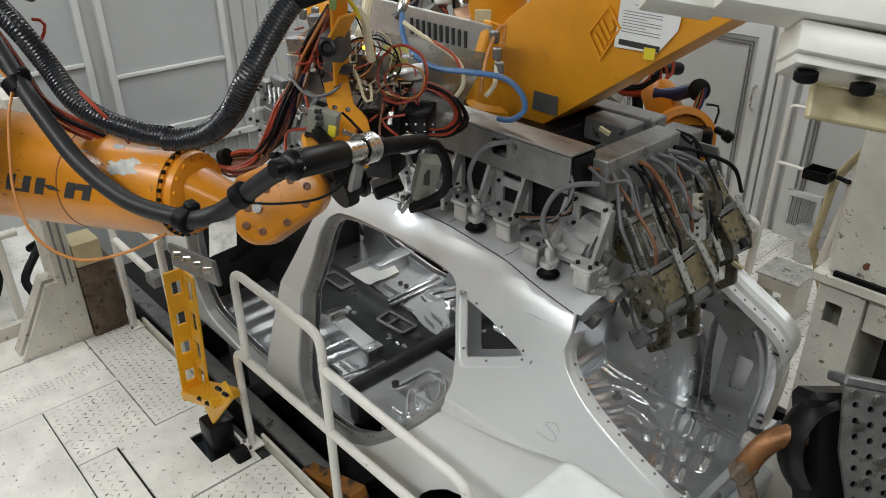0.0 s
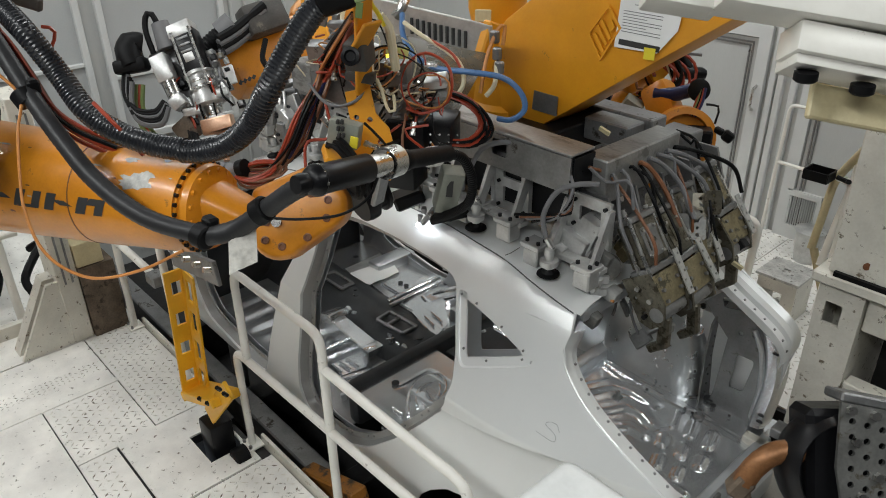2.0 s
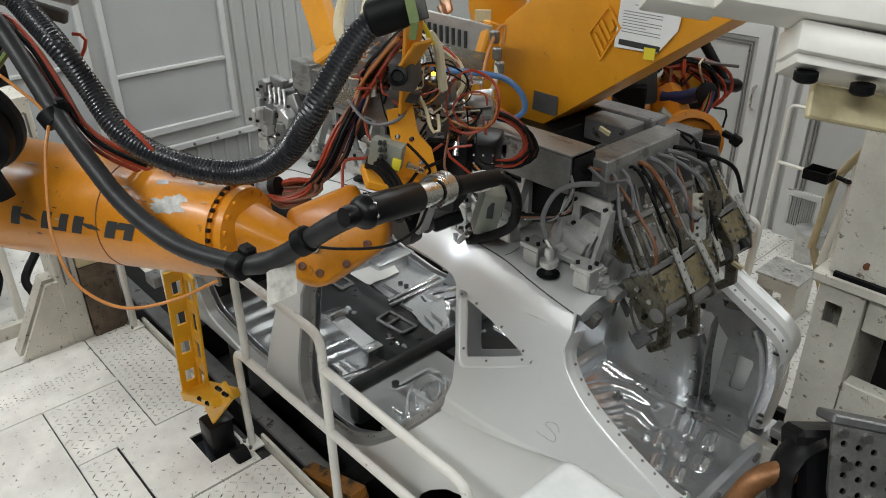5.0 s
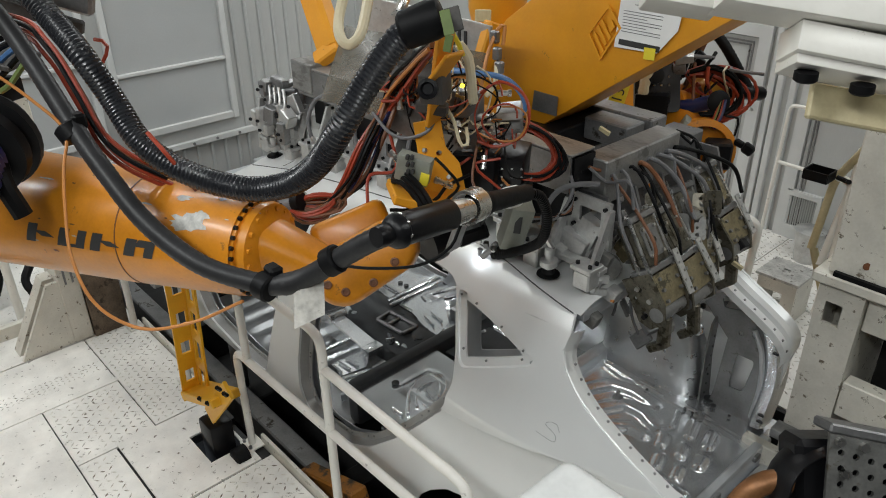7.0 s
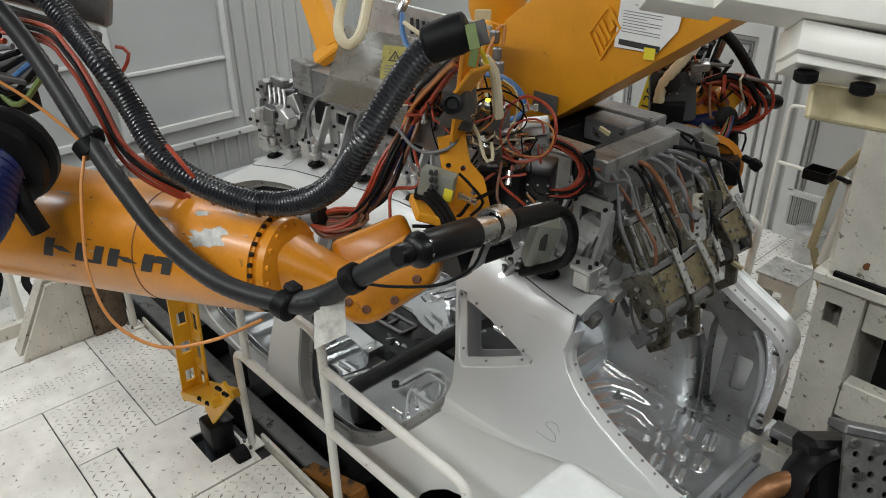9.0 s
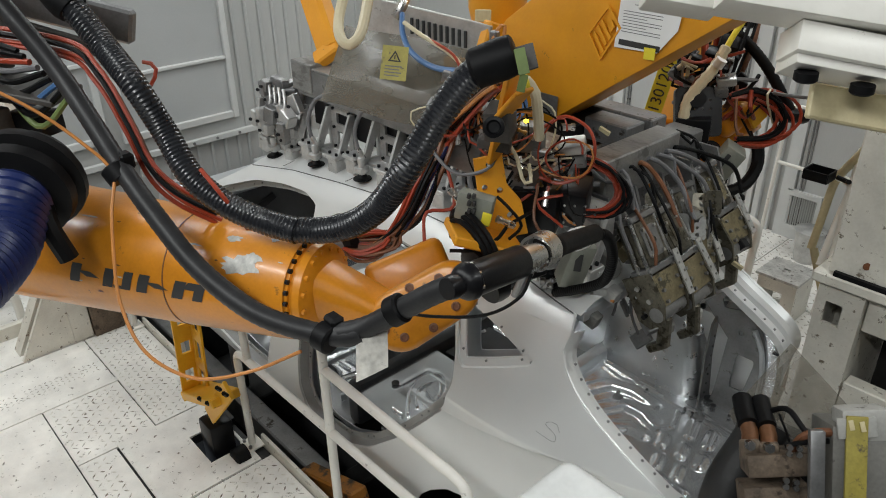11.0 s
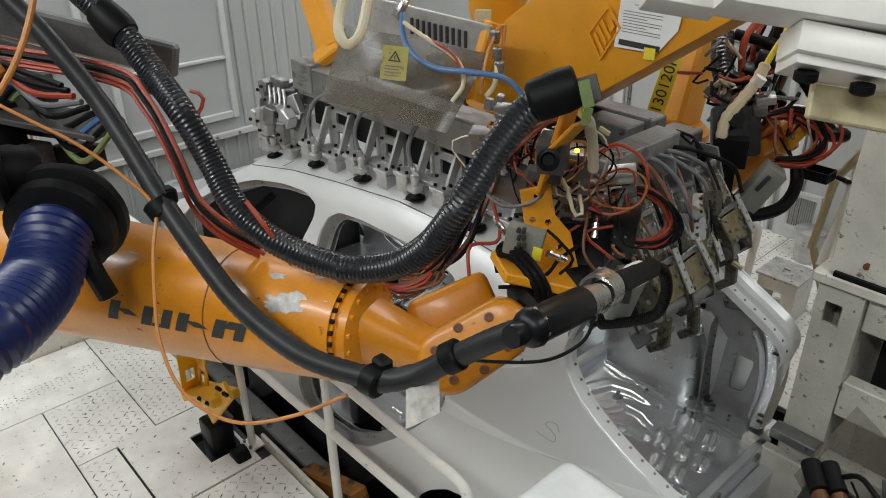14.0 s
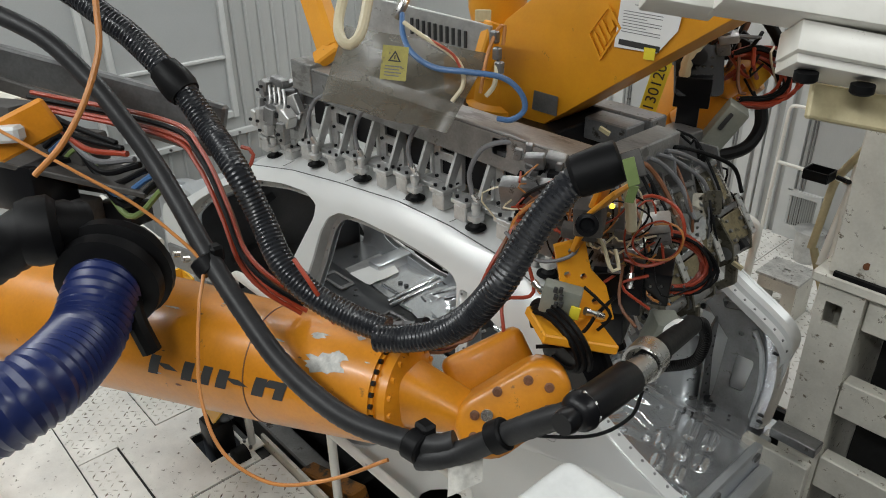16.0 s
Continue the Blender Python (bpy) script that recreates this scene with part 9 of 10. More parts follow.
go = V(0.65, -0.6, 0.3)
go = (go - gd * go.dot(gd)).normalized()
gs = gd.cross(go)
for w in (-0.055, 0.055):   # tie rods and cap screws on the motor
    srod("tie_rod", ga + gs * w + go * 0.07, gb + gd * 0.10 + gs * w + go * 0.07, 0.008, CHROME, 8)
    for u in (0.02, 0.10, 0.20):
        p = ga + gd * u + gs * w + go * 0.064
        srod("cap_screw", p, p + go * 0.012, 0.010, GREYSTEEL, 8)
for u in (0.05, 0.09, 0.13):   # cooling slots
    p = ga + gd * u + go * 0.066
    sbar("slot", p - gs * 0.035, p + gs * 0.035, 0.012, 0.006, GREYSTEEL, 0.001)
sbar("type_plate", ga + gd * 0.17 + go * 0.068 - gs * 0.03, ga + gd * 0.17 + go * 0.068 + gs * 0.03, 0.05, 0.004, PALE, 0.001)
for u, r in ((0.255, 0.088), (0.30, 0.082), (0.345, 0.094), (0.40, 0.07)):   # rings along the actuator
    bm = bmesh.new()
    lathe(bm, ga + gd * u, gd, [(0, r * 0.92), (0.004, r), (0.018, r), (0.022, r * 0.92)], 24)
    spart("actuator_ring", bm, [CHROME, PALE][int(u * 100) % 2])
for w in (-0.05, 0.0, 0.05):
    srod("plunger_guide", ga + gd * 0.40 + gs * w, ga + gd * 0.53 + gs * w, 0.014, CHROME, 10)
sbar("yoke", ga + gd * 0.43 - gs * 0.13 + go * 0.03, ga + gd * 0.40 + gs * 0.07 + go * 0.05, 0.05, 0.035, PALE, 0.008)
sbar("yoke", ga + gd * 0.36 - gs * 0.13 + go * 0.03, ga + gd * 0.45 - gs * 0.12 + go * 0.03, 0.035, 0.03, PALE, 0.008)
rgs = random.Random(5)
for k in range(26):   # small blocks, valves and clamps round the gun
    p = ga + gd * rgs.uniform(0.15, 0.52) + gs * rgs.choice([-0.17, -0.13, 0.11, 0.14]) + go * rgs.uniform(-0.06, 0.05)
    sbar("valve", p, p + gd * rgs.uniform(0.02, 0.06), rgs.uniform(0.025, 0.05), rgs.uniform(0.02, 0.04), rgs.choice([PALE, GREYSTEEL, BLACKBOX, BLACKBOX, CASTING]), 0.004)
for k in range(12):   # short leads
    p = ga + gd * rgs.uniform(0.2, 0.5) + gs * rgs.uniform(-0.16, 0.14) + go * 0.03
    q = p + gd * rgs.uniform(0.05, 0.16) + gs * rgs.uniform(-0.05, 0.05)
    bm = bmesh.new()
    tube(bm, [p, p.lerp(q, 0.5) + go * 0.04 + gs * rgs.uniform(-0.03, 0.03), q], rgs.choice([0.005, 0.007]), 6, 0.03)
    spart("lead", bm, rgs.choice([BLACK, BLACK, GREYHOSE, RED]))
# hose elbow and looped cables at the side
bm = bmesh.new()
tube(bm, [(-4.475, 1.592, 1.831), (-4.524, 1.593, 1.898), (-4.552, 1.626, 1.938), (-4.540, 1.680, 1.924)], 0.075, 14, 0.02, 0.004)
spart("hose_elbow", bm, BLACK)
sbar("elbow_flange", (-4.544, 1.507, 1.820), (-4.428, 1.658, 1.847), 0.08, 0.12, BLACK, 0.02)
for k in range(6):
    o = V(0.012 * k, 0.0, -0.012 * k)
    bm = bmesh.new()
    tube(bm, [V(*(-4.503, 1.545, 1.811)) + o, V(*(-4.437, 1.495, 1.699)) + o, V(*(-4.342, 1.500, 1.617)) + o, V(*(-4.261, 1.582, 1.607)) + o, V(*(-4.264, 1.650, 1.653)) + o * 0.5], 0.02, 8)
    spart("cable", bm, [BLACK, BLACK, GREYHOSE, BLACK, BLACK, GREYHOSE][k])
for k in range(4):
    o = V(0.012 * k, 0.01 * k, 0)
    bm = bmesh.new()
    tube(bm, [V(*(-4.454, 1.570, 1.731)) + o, V(*(-4.408, 1.526, 1.614)) + o, V(*(-4.341, 1.517, 1.510)) + o, V(*(-4.255, 1.541, 1.421)) + o], 0.014, 8)
    spart("cable", bm, [GREEN, GREEN, RED, GREEN][k])
bm = bmesh.new()
tube(bm, [(-4.445, 1.709, 1.892), (-4.502, 1.710, 2.014), (-4.533, 1.740, 2.093), (-4.514, 1.768, 2.102), (-4.485, 1.783, 2.039)], 0.018, 8)
spart("cable", bm, BLACK)
srod("cable_plug", (-4.486, 1.794, 2.053), (-4.424, 1.801, 1.913), 0.05, GREYHOSE, 14, 0.07)

# ---- welding gun that works at the tail, near the viewer; built where it stands at 0 s ----
gun_at = V(*(-0.435, 2.036, 1.330))
gun = thing("tail_welding_gun", gun_at, "grimy spot welding gun with perforated plate and copper jumper", "welding gun")


def upart(name, bm, material, label="", back=None):
    if back is not None:
        bmesh.ops.transform(bm, matrix=back, verts=bm.verts)
    return part(name, bm, material, gun, label)


face = V(0.62, -0.62, 0.48).normalized()
upv = V(0.0, 0.0, 1.0)
upv = (upv - face * upv.dot(face)).normalized()
rt = upv.cross(face)
pm = Matrix.Translation((-0.417, 2.029, 1.402)) @ Matrix((rt, upv, face)).transposed().to_4x4() @ pose(0, 0, 0, 0, 0, -16)
bm = bmesh.new()
plate(bm, [(-0.10, 0.13), (0.20, 0.16), (0.20, -0.40), (0.05, -0.30), (-0.06, -0.06)], pm, 0.014, [disc(-0.055 + 0.045 * i + 0.012 * j, 0.085 - 0.045 * j, 0.010, 10) for j in range(7) for i in range(4) if -0.055 + 0.045 * i + 0.012 * j < 0.17])
upart("perforated_plate", bm, CASTING, "grey perforated side plate")
for i, (u, v) in enumerate(((-0.07, 0.115), (0.0, 0.12), (-0.03, 0.03), (0.03, -0.12), (0.06, -0.05), (0.10, -0.2))):
    bm = bmesh.new()
    p = pm @ V(u, v, 0.005)
    rod(bm, p, p + face * 0.02, 0.014, n=6)
    upart("bolt", bm, CHROME)
bm = bmesh.new()
bar(bm, pm @ V(-0.10, 0.145, -0.06), pm @ V(0.25, 0.18, -0.06), 0.03, 0.12, face, 0.006)
upart("top_plate", bm, GREYSTEEL)
bm = bmesh.new()
bar(bm, pm @ V(-0.02, 0.12, -0.12), pm @ V(0.12, -0.35, -0.12), 0.30, 0.16, face, 0.02)
upart("transformer_body", bm, BLACKBOX)
# dark rubber shroud: a curved half shell
bm = bmesh.new()
sc = V(*(-0.468, 2.056, 1.294))
g = []
for i in range(13):
    row = []
    for j in range(9):
        a, b = math.pi * (0.45 + 0.75 * i / 12), -0.6 + 1.2 * j / 8
        row.append(bm.verts.new(sc + rt * (0.19 * math.cos(a) * math.cos(b)) + upv * (0.19 * math.sin(a) * math.cos(b)) + face * (0.16 * math.sin(b))))
    g.append(row)
for p, q in zip(g, g[1:]):
    for j in range(8):
        bm.faces.new((p[j], q[j], q[j + 1], p[j + 1]))
bm.normal_update()
bmesh.ops.solidify(bm, geom=bm.faces[:], thickness=0.006)
upart("shroud", bm, BLACKBOX, "black rubber shroud")
bm = bmesh.new()
tube(bm, [(-0.522, 2.049, 1.319), (-0.567, 1.983, 1.342), (-0.617, 1.922, 1.335), (-0.649, 1.879, 1.283), (-0.662, 1.849, 1.222)], 0.036, 12)
COPPERBROWN = mat("tarnished_copper", (0.26, 0.12, 0.05), 0.42, 0.5, vary=0.3, scale=12, dirt=(0.09, 0.05, 0.03), dirt_at=0.58, dirt_scale=10)
upart("copper_jumper", bm, COPPERBROWN, "rusty braided copper jumper")
bm = bmesh.new()
bar(bm, (-0.654, 1.865, 1.253), (-0.680, 1.832, 1.184), 0.06, 0.07, face, 0.01)
upart("jumper_lug", bm, RUSTP)
bm = bmesh.new()
bar(bm, (-0.665, 1.855, 1.192), (-0.610, 1.840, 1.097), 0.05, 0.05, face, 0.01)
upart("electrode_holder", bm, RUSTP)
bm = bmesh.new()
bar(bm, (-0.543, 1.991, 1.213), (-0.333, 2.134, 1.100), 0.16, 0.16, face, 0.03)
upart("lower_body", bm, BLACKBOX)
# the other side of the same gun, which turns towards the viewer later
TURN = 180.0
SHIFT = V(0.336, 0.370, -0.006)
back = Matrix.Translation(gun_at) @ pose(0, 0, 0, 0, 0, TURN).inverted() @ Matrix.Translation(-gun_at - SHIFT)


def obox(name, c, d, w, h, material, bevel=0.008, label=""):
    b_ = bmesh.new()
    bar(b_, c, d, w, h, face, bevel, 2)
    return upart(name, b_, material, label, back)


BRAID = mat("copper_braid", (0.13, 0.055, 0.022), 0.5, 0.4, vary=0.35, scale=30, bump=0.4, grain=200)
GREYPLAST = mat("soiled_white_plastic", (0.36, 0.355, 0.33), 0.5, vary=0.15, dirt=(0.12, 0.11, 0.09), dirt_at=0.6, dirt_scale=14)
STRIPE = mat("worn_yellow_tape", (0.30, 0.25, 0.05), 0.6, vary=0.25, scale=10, dirt=(0.1, 0.08, 0.04), dirt_at=0.58, dirt_scale=12)
obox("transformer_case", (-0.469, 1.884, 1.294), (-0.215, 2.181, 1.311), 0.30, 0.20, mat("scuffed_grey_case", (0.17, 0.165, 0.15), 0.5, 0.2, vary=0.2, dirt=(0.07, 0.065, 0.055), dirt_at=0.58, dirt_scale=12), 0.01, "grey transformer case with a yellow stripe")
obox("case_rim", (-0.440, 1.763, 1.357), (-0.413, 1.795, 1.359), 0.26, 0.03, GREYSTEEL, 0.004)
obox("yellow_stripe", (-0.384, 1.841, 1.387), (-0.346, 1.885, 1.389), 0.30, 0.012, STRIPE, 0.001)
obox("junction_box", (-0.475, 1.917, 1.448), (-0.391, 2.024, 1.465), 0.10, 0.10, GREYPLAST, 0.012, "white plastic junction box")
obox("box_lid", (-0.444, 1.858, 1.480), (-0.379, 1.943, 1.496), 0.06, 0.01, GREYPLAST, 0.003)
for i in range(2):
    obox("text_bar", V(*(-0.423, 1.878, 1.498)) + rt * 0.03 * i, V(*(-0.416, 1.889, 1.501)) + rt * 0.03 * i, 0.03, 0.004, OLD, 0.001)
for i in range(2):
    b_ = bmesh.new()
    o = rt * 0.055 * i
    tube(b_, [V(*(-0.734, 1.830, 1.383)) + o, V(*(-0.690, 1.791, 1.379)) + o, V(*(-0.649, 1.767, 1.355)) + o, V(*(-0.628, 1.744, 1.340)) + o], 0.026, 12)
    upart("braided_jumper", b_, BRAID, "braided copper jumper", back)
    b_ = bmesh.new()
    tube(b_, [V(*(-0.743, 1.833, 1.398)) + o, V(*(-0.704, 1.800, 1.387)) + o, V(*(-0.663, 1.769, 1.378)) + o], 0.031, 12)
    upart("jumper_sleeve", b_, BLACK, "", back)
    obox("jumper_lug", V(*(-0.625, 1.731, 1.362)) + o, V(*(-0.598, 1.720, 1.311)) + o, 0.06, 0.03, RUSTP)
    b_ = bmesh.new()
    p = V(*(-0.607, 1.706, 1.370)) + o
    rod(b_, p, p + face * 0.025, 0.016, n=6)
    upart("bolt", b_, CHROME, "", back)
for i in range(2):
    obox("terminal_block", V(*(-0.615, 1.713, 1.285)) - upv * 0.10 * i, V(*(-0.498, 1.866, 1.312)) - upv * 0.10 * i, 0.07, 0.12, RUSTP, 0.006)
    for j in range(4):
        b_ = bmesh.new()
        p = V(*(-0.524, 1.779, 1.387)) + rt * 0.028 * (j % 2) - upv * (0.018 * (j // 2) + 0.10 * i)
        rod(b_, p, p + face * 0.015, 0.009, n=10)
        upart("bolt", b_, CHROME, "", back)
for pts, r, mt_ in (([(-0.650, 1.854, 1.401), (-0.599, 1.858, 1.442), (-0.519, 1.843, 1.418), (-0.481, 1.874, 1.403)], 0.009, BLACK), ([(-0.450, 1.891, 1.445), (-0.490, 1.841, 1.439), (-0.522, 1.823, 1.397), (-0.531, 1.816, 1.339)], 0.013, RUST), ([(-0.610, 1.834, 1.427), (-0.576, 1.836, 1.383), (-0.551, 1.835, 1.346)], 0.004, BLACK), ([(-0.541, 1.785, 1.376), (-0.494, 1.828, 1.406), (-0.444, 1.892, 1.417)], 0.008, BLACK)):
    b_ = bmesh.new()
    tube(b_, pts, r, 8, 0.02)
    upart("cable", b_, mt_, "", back)
# dark scorched shroud behind the terminals
b_ = bmesh.new()
tube(b_, [(-0.684, 1.922, 1.301), (-0.684, 1.848, 1.208), (-0.683, 1.773, 1.114), (-0.664, 1.718, 1.020)], 0.075, 16, 0.02)
upart("shroud", b_, PIT, "scorched black rubber shroud", back)
obox("terminal_backing", (-0.591, 1.914, 1.182), (-0.435, 1.986, 1.055), 0.20, 0.16, PIT, 0.02)
# smoky clear guard sheet
b_ = bmesh.new()
quad = [V(*(-0.728, 2.044, 1.534)), V(*(-0.409, 2.132, 1.308)), V(*(-0.619, 1.816, 1.206)), V(*(-0.761, 1.826, 1.310))]
gm = []
for i in range(9):
    row = []
    for j in range(9):
        u, v = i / 8, j / 8
        p = quad[0].lerp(quad[1], u).lerp(quad[3].lerp(quad[2], u), v)
        row.append(b_.verts.new(p - face * (0.06 + 0.03 * math.sin(u * 3) * math.sin(v * 3))))
    gm.append(row)
for p, q in zip(gm, gm[1:]):
    for j in range(8):
        b_.faces.new((p[j], q[j], q[j + 1], p[j + 1]))
upart("guard_sheet", b_, CLEAR, "smoky clear plastic guard sheet", back)
bm = bmesh.new()
rod(bm, gun_at - V(0, 0, 0.30), gun_at - V(0, 0, 0.95), 0.10, n=20)
upart("support_arm", bm, ORANGE)
bm = bmesh.new()
rod(bm, gun_at - V(0, 0, 0.94), V(gun_at.x, gun_at.y, -0.68), 0.16, n=20)
upart("support_base", bm, ORANGE)


# ---- what moves ----
ARM_ROWS = [
    (0.0, pose(-2.1216, 1.0491, 1.8352, -0.66, 0.96, 0.71)),
    (0.5, pose(-2.0867, 1.0449, 1.8367, -0.73, 0.83, 0.53)),
    (1.0, pose(-2.0548, 1.0436, 1.8355, -0.76, 0.65, 0.49)),
    (1.5, pose(-2.0233, 1.0441, 1.8328, -0.75, 0.43, 0.71)),
    (2.0, pose(-1.9861, 1.0422, 1.8318, -0.75, 0.30, 1.16)),
    (2.5, pose(-1.9510, 1.0428, 1.8304, -0.67, 0.28, 1.17)),
    (3.0, pose(-1.9194, 1.0457, 1.8267, -0.49, 0.32, 1.04)),
    (3.5, pose(-1.8881, 1.0487, 1.8222, -0.29, 0.39, 0.86)),
    (4.0, pose(-1.8524, 1.0495, 1.8187, -0.15, 0.45, 0.61)),
    (6.5, pose(-1.6817, 1.0567, 1.8014, 0.12, 0.11, 0.01)),
    (7.0, pose(-1.6508, 1.0575, 1.7980, 0.00, -0.00, -0.00)),
    (7.5, pose(-1.6316, 1.0621, 1.7904, 0.01, -0.10, -0.18)),
    (8.0, pose(-1.6113, 1.0661, 1.7831, 0.02, -0.23, -0.38)),
    (8.5, pose(-1.5880, 1.0660, 1.7778, 0.07, -0.32, -0.61)),
    (9.0, pose(-1.5608, 1.0649, 1.7749, 0.27, -0.40, -0.86)),
    (11.5, pose(-1.3822, 1.0989, 1.7232, 0.74, -0.26, -0.67)),
    (12.0, pose(-1.3496, 1.1008, 1.7174, 0.51, -0.86, -0.99)),
    (12.5, pose(-1.3177, 1.1007, 1.7130, 0.32, -1.34, -1.37)),
    (13.0, pose(-1.2843, 1.1013, 1.7070, 0.15, -1.73, -1.67)),
    (13.5, pose(-1.2521, 1.1012, 1.6993, -0.19, -2.19, -1.99)),
    (14.0, pose(-1.2173, 1.1008, 1.6884, -0.42, -2.84, -2.44)),
    (14.5, pose(-1.1841, 1.1006, 1.6765, -0.73, -3.31, -2.77)),
    (15.0, pose(-1.1227, 1.1450, 1.5768, -6.16, -6.32, -1.32)),
    (15.5, pose(-1.1019, 1.1389, 1.5460, -5.87, -6.26, -1.97)),
    (16.0, pose(-1.0650, 1.1091, 1.5471, -3.48, -5.82, -4.13)),
]
WRIST_ROWS = [
    (0.0, pose(0, 0, 0, 0.88, -1.30, 0.86)),
    (0.5, pose(0, 0, 0, 0.87, -1.12, 1.07)),
    (1.0, pose(0, 0, 0, 0.93, -1.04, 0.95)),
    (1.5, pose(0, 0, 0, 1.17, -1.06, 0.43)),
    (2.0, pose(0, 0, 0, 0.98, -0.72, -0.19)),
    (2.5, pose(0, 0, 0, 0.74, -0.39, -0.36)),
    (3.0, pose(0, 0, 0, 0.54, -0.26, -0.48)),
    (3.5, pose(0, 0, 0, 0.36, -0.12, -0.47)),
    (4.0, pose(0, 0, 0, 0.15, 0.01, -0.21)),
    (6.5, pose(0, 0, 0, 0.03, 0.36, 0.06)),
    (7.0, pose(0, 0, 0, -0.00, 0.00, -0.00)),
    (7.5, pose(0, 0, 0, 0.05, 0.08, -0.29)),
    (8.0, pose(0, 0, 0, -0.06, -0.01, -0.76)),
    (8.5, pose(0, 0, 0, -0.28, -0.22, -1.06)),
    (9.0, pose(0, 0, 0, -0.56, -0.31, -1.15)),
    (11.5, pose(0, 0, 0, -0.79, -0.93, -0.75)),
    (12.0, pose(0, 0, 0, -0.61, -0.50, -0.44)),
    (12.5, pose(0, 0, 0, -0.50, -0.23, -0.13)),
    (13.0, pose(0, 0, 0, -0.41, 0.03, 0.07)),
    (13.5, pose(0, 0, 0, 0.01, 0.25, 0.38)),
    (14.0, pose(0, 0, 0, 0.52, 0.55, 0.79)),
    (14.5, pose(0, 0, 0, 1.04, 0.63, 1.15)),
    (15.0, pose(0, 0, 0, 4.24, 10.93, -0.89)),
    (15.5, pose(0, 0, 0, 5.98, 7.93, 0.24)),
    (16.0, pose(0, 0, 0, 5.97, 3.13, 3.13)),
]
FAR_ROWS = [
    (0.0, -0.9043, 0.0000, 0.1468),
    (0.5, -0.8694, 0.0000, 0.1483),
    (1.0, -0.8375, 0.0000, 0.1471),
    (1.5, -0.8061, 0.0000, 0.1444),
    (2.0, -0.7688, 0.0000, 0.1434),
    (2.5, -0.7338, 0.0000, 0.1420),
    (3.0, -0.7021, 0.0000, 0.1383),
    (3.5, -0.6708, 0.0000, 0.1338),
    (4.0, -0.6351, 0.0000, 0.1303),
    (6.5, -0.4645, 0.0000, 0.1130),
    (7.0, -0.4335, 0.0000, 0.1096),
    (7.5, -0.4143, 0.0000, 0.1020),
    (8.0, -0.3940, 0.0000, 0.0947),
    (8.5, -0.3707, 0.0000, 0.0894),
    (9.0, -0.3436, 0.0000, 0.0865),
    (11.5, -0.1649, 0.0000, 0.0348),
    (12.0, -0.1323, 0.0000, 0.0290),
    (12.5, -0.1004, 0.0000, 0.0246),
    (13.0, -0.0670, 0.0000, 0.0186),
    (13.5, -0.0348, 0.0000, 0.0109),
    (14.0, 0.0000, 0.0000, 0.0000),
    (14.5, 0.0564, 0.0400, -0.0284),
    (15.0, 0.0952, 0.0606, -0.0565),
    (15.5, 0.0797, 0.0969, 0.0099),
    (16.0, -0.2073, -0.0331, 0.2454),
]
SPOT_ROWS = [
    (0.0, 0.770, 1.309, 0.557),
    (0.3, 0.657, 0.965, 0.289),
    (0.5, 0.514, 0.760, 0.231),
    (0.7, 0.393, 0.627, 0.233),
    (0.8, 0.301, 0.497, 0.199),
    (0.9, 0.175, 0.351, 0.192),
    (1.0, 0.033, 0.121, 0.105),
    (1.1, 0.004, 0.034, 0.036),
    (1.2, -0.002, 0.002, 0.006),
    (1.3, 0.000, 0.000, -0.000),
    (4.1, 0.000, 0.000, -0.000),
    (4.2, -0.005, 0.033, 0.048),
    (4.6, 0.216, 0.554, 0.387),
    (5.1, 0.664, 1.362, 0.769),
    (6.0, 0.915, 1.978, 1.186),
    (16.0, 0.915, 1.978, 1.186),
]
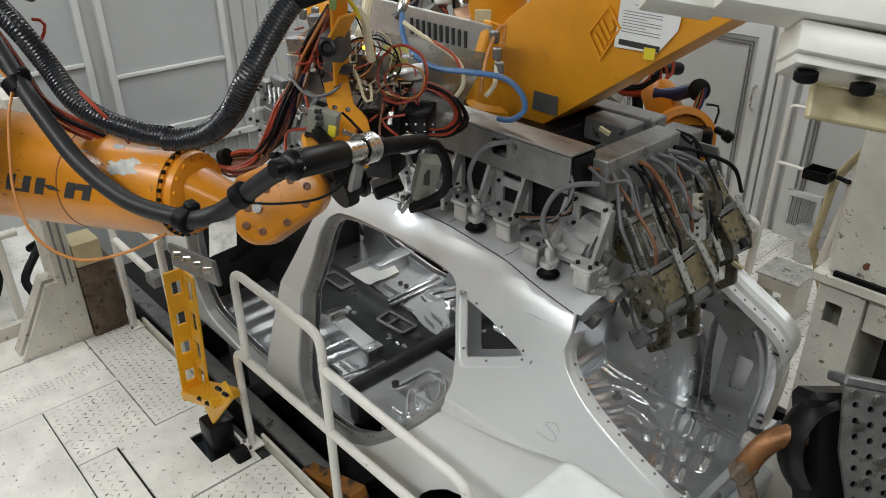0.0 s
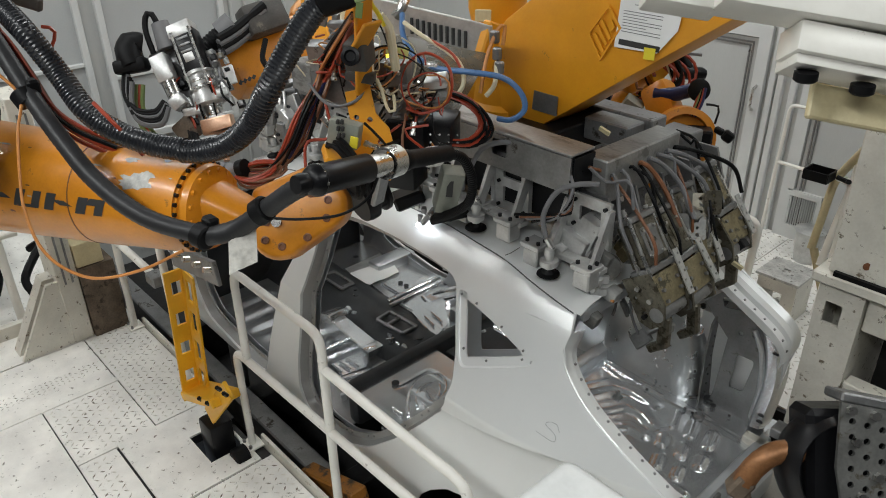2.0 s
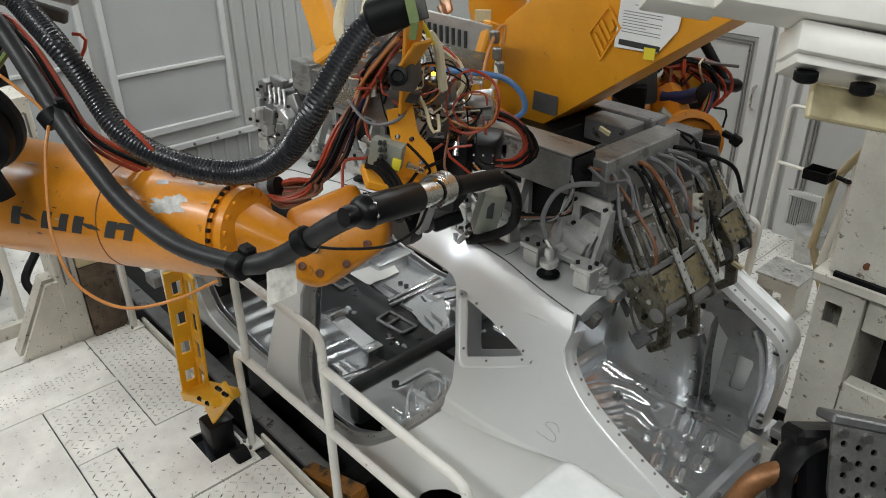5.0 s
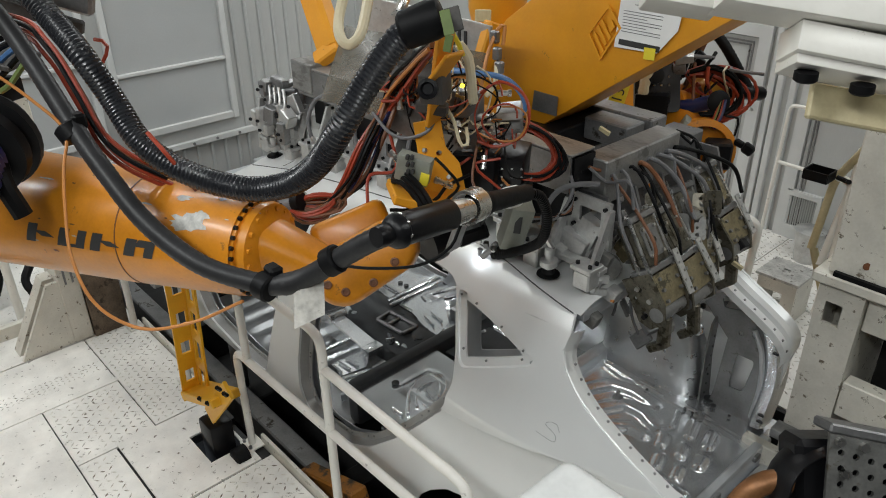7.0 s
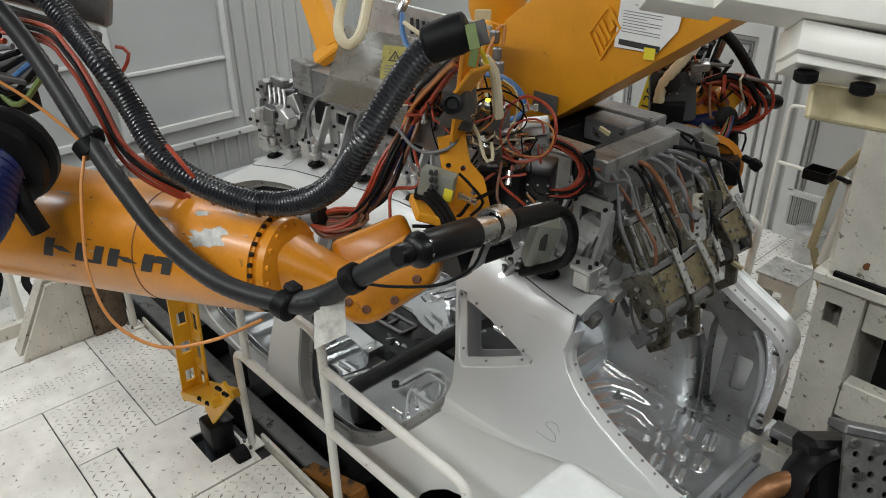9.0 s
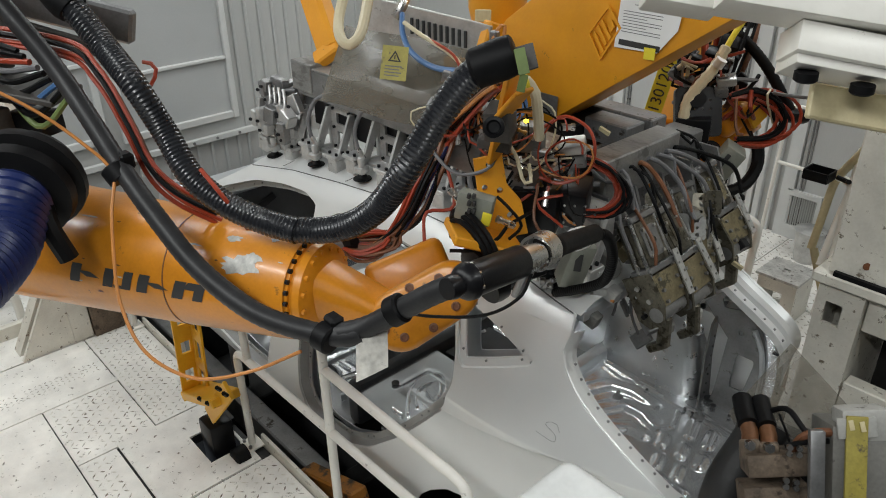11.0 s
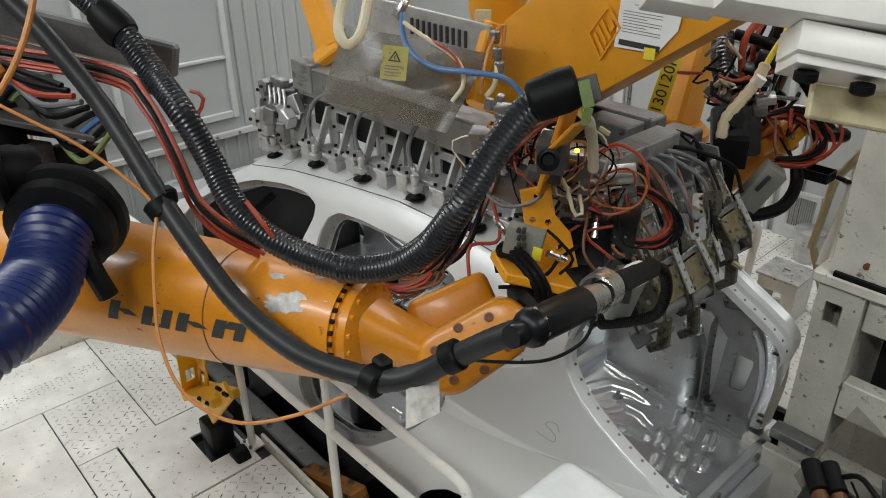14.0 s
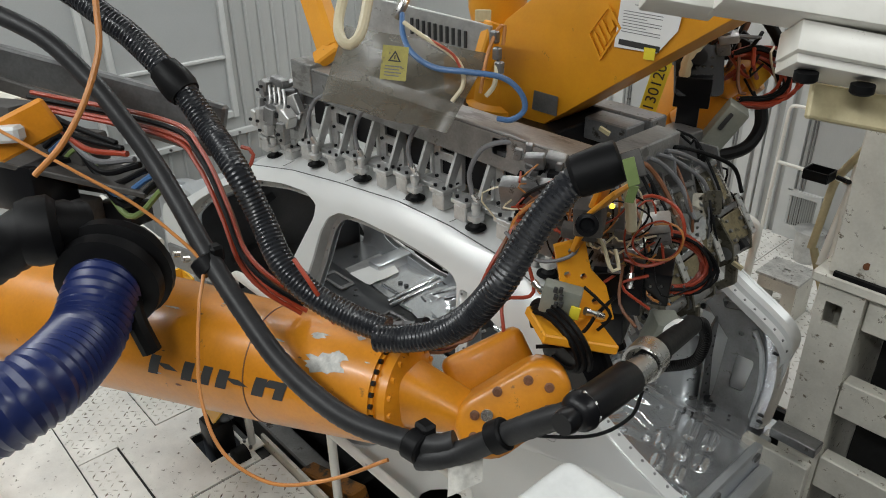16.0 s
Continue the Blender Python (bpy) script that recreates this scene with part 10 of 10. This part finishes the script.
GUN_ROWS = [
    (0.0, 0.000, 0.000, -0.000, 0),
    (1.0, 0.006, -0.010, -0.021, 0),
    (2.0, 0.010, -0.023, -0.042, 0),
    (3.0, 0.014, -0.047, -0.078, 0),
    (4.0, 0.015, -0.056, -0.089, 0),
    (6.3, 0.018, -0.074, -0.116, 0),
    (8.5, 0.021, -0.081, -0.128, 0),
    (9.0, 0.050, -0.047, -0.127, 0),
    (9.2, 0.104, 0.042, -0.091, 0),
    (9.8, 0.242, 0.122, -0.183, 55),
    (10.5, 0.532, 0.465, -0.158, 125),
    (11.3, 0.336, 0.370, -0.006, 180),
    (12.5, 0.336, 0.370, -0.006, 180),
    (13.0, 0.339, 0.371, -0.009, 180),
    (13.3, 0.352, 0.373, -0.024, 180),
    (13.5, 0.372, 0.371, -0.054, 180),
    (14.0, 0.618, 0.501, -0.234, 170),
    (14.5, 1.009, 0.715, -0.509, 160),
    (16.0, 1.009, 0.715, -0.509, 160),
]

HOSE_ROWS = [(0.0, -1.0), (4.0, 1.0), (7.0, 3.5), (9.0, 5.0), (11.5, 6.0), (14.5, 8.0), (15.0, 8.5), (16.0, 8.5)]


LINK_ROWS = [(0.0, -0.62), (4.0, -0.55), (6.5, -0.34), (8.0, -0.12), (9.0, -0.06), (11.5, -0.01), (14.0, 0.0), (15.0, 0.0), (16.0, -0.05)]
JOINT_ROWS = [(0.0, 0.0, 0.0), (2.0, 0.0, 0.0), (4.0, 0.02, 0.0), (6.5, 0.09, -0.03), (9.0, 0.16, -0.10), (11.5, 0.10, -0.30), (16.0, 0.10, -0.30)]


def motions():
    walk(back_robot, [(t, Matrix.Translation(link_at + V(x, 0, 0))) for t, x in LINK_ROWS])
    walk(rest, [(t, Matrix.Translation(V(-1.808, 3.250, 1.675) + V(x, 0, z))) for t, x, z in JOINT_ROWS])
    walk(robot, ARM_ROWS)
    walk(wrist, WRIST_ROWS)
    walk(rear_hose, [(t, HOSE_AT @ Matrix.Rotation(radians(a), 4, HOSE_AXIS)) for t, a in HOSE_ROWS])
    walk(far_robot, [(t, Matrix.Translation(V(*far_at) + V(x, y, z))) for t, x, y, z in FAR_ROWS])
    walk(spot, [(t, Matrix.Translation(V(*spot_at) + V(x, y, z))) for t, x, y, z in SPOT_ROWS])
    walk(gun, [(t, Matrix.Translation(gun_at + V(x, y, z)) @ pose(0, 0, 0, 0, 0, a)) for t, x, y, z, a in GUN_ROWS])


motions()
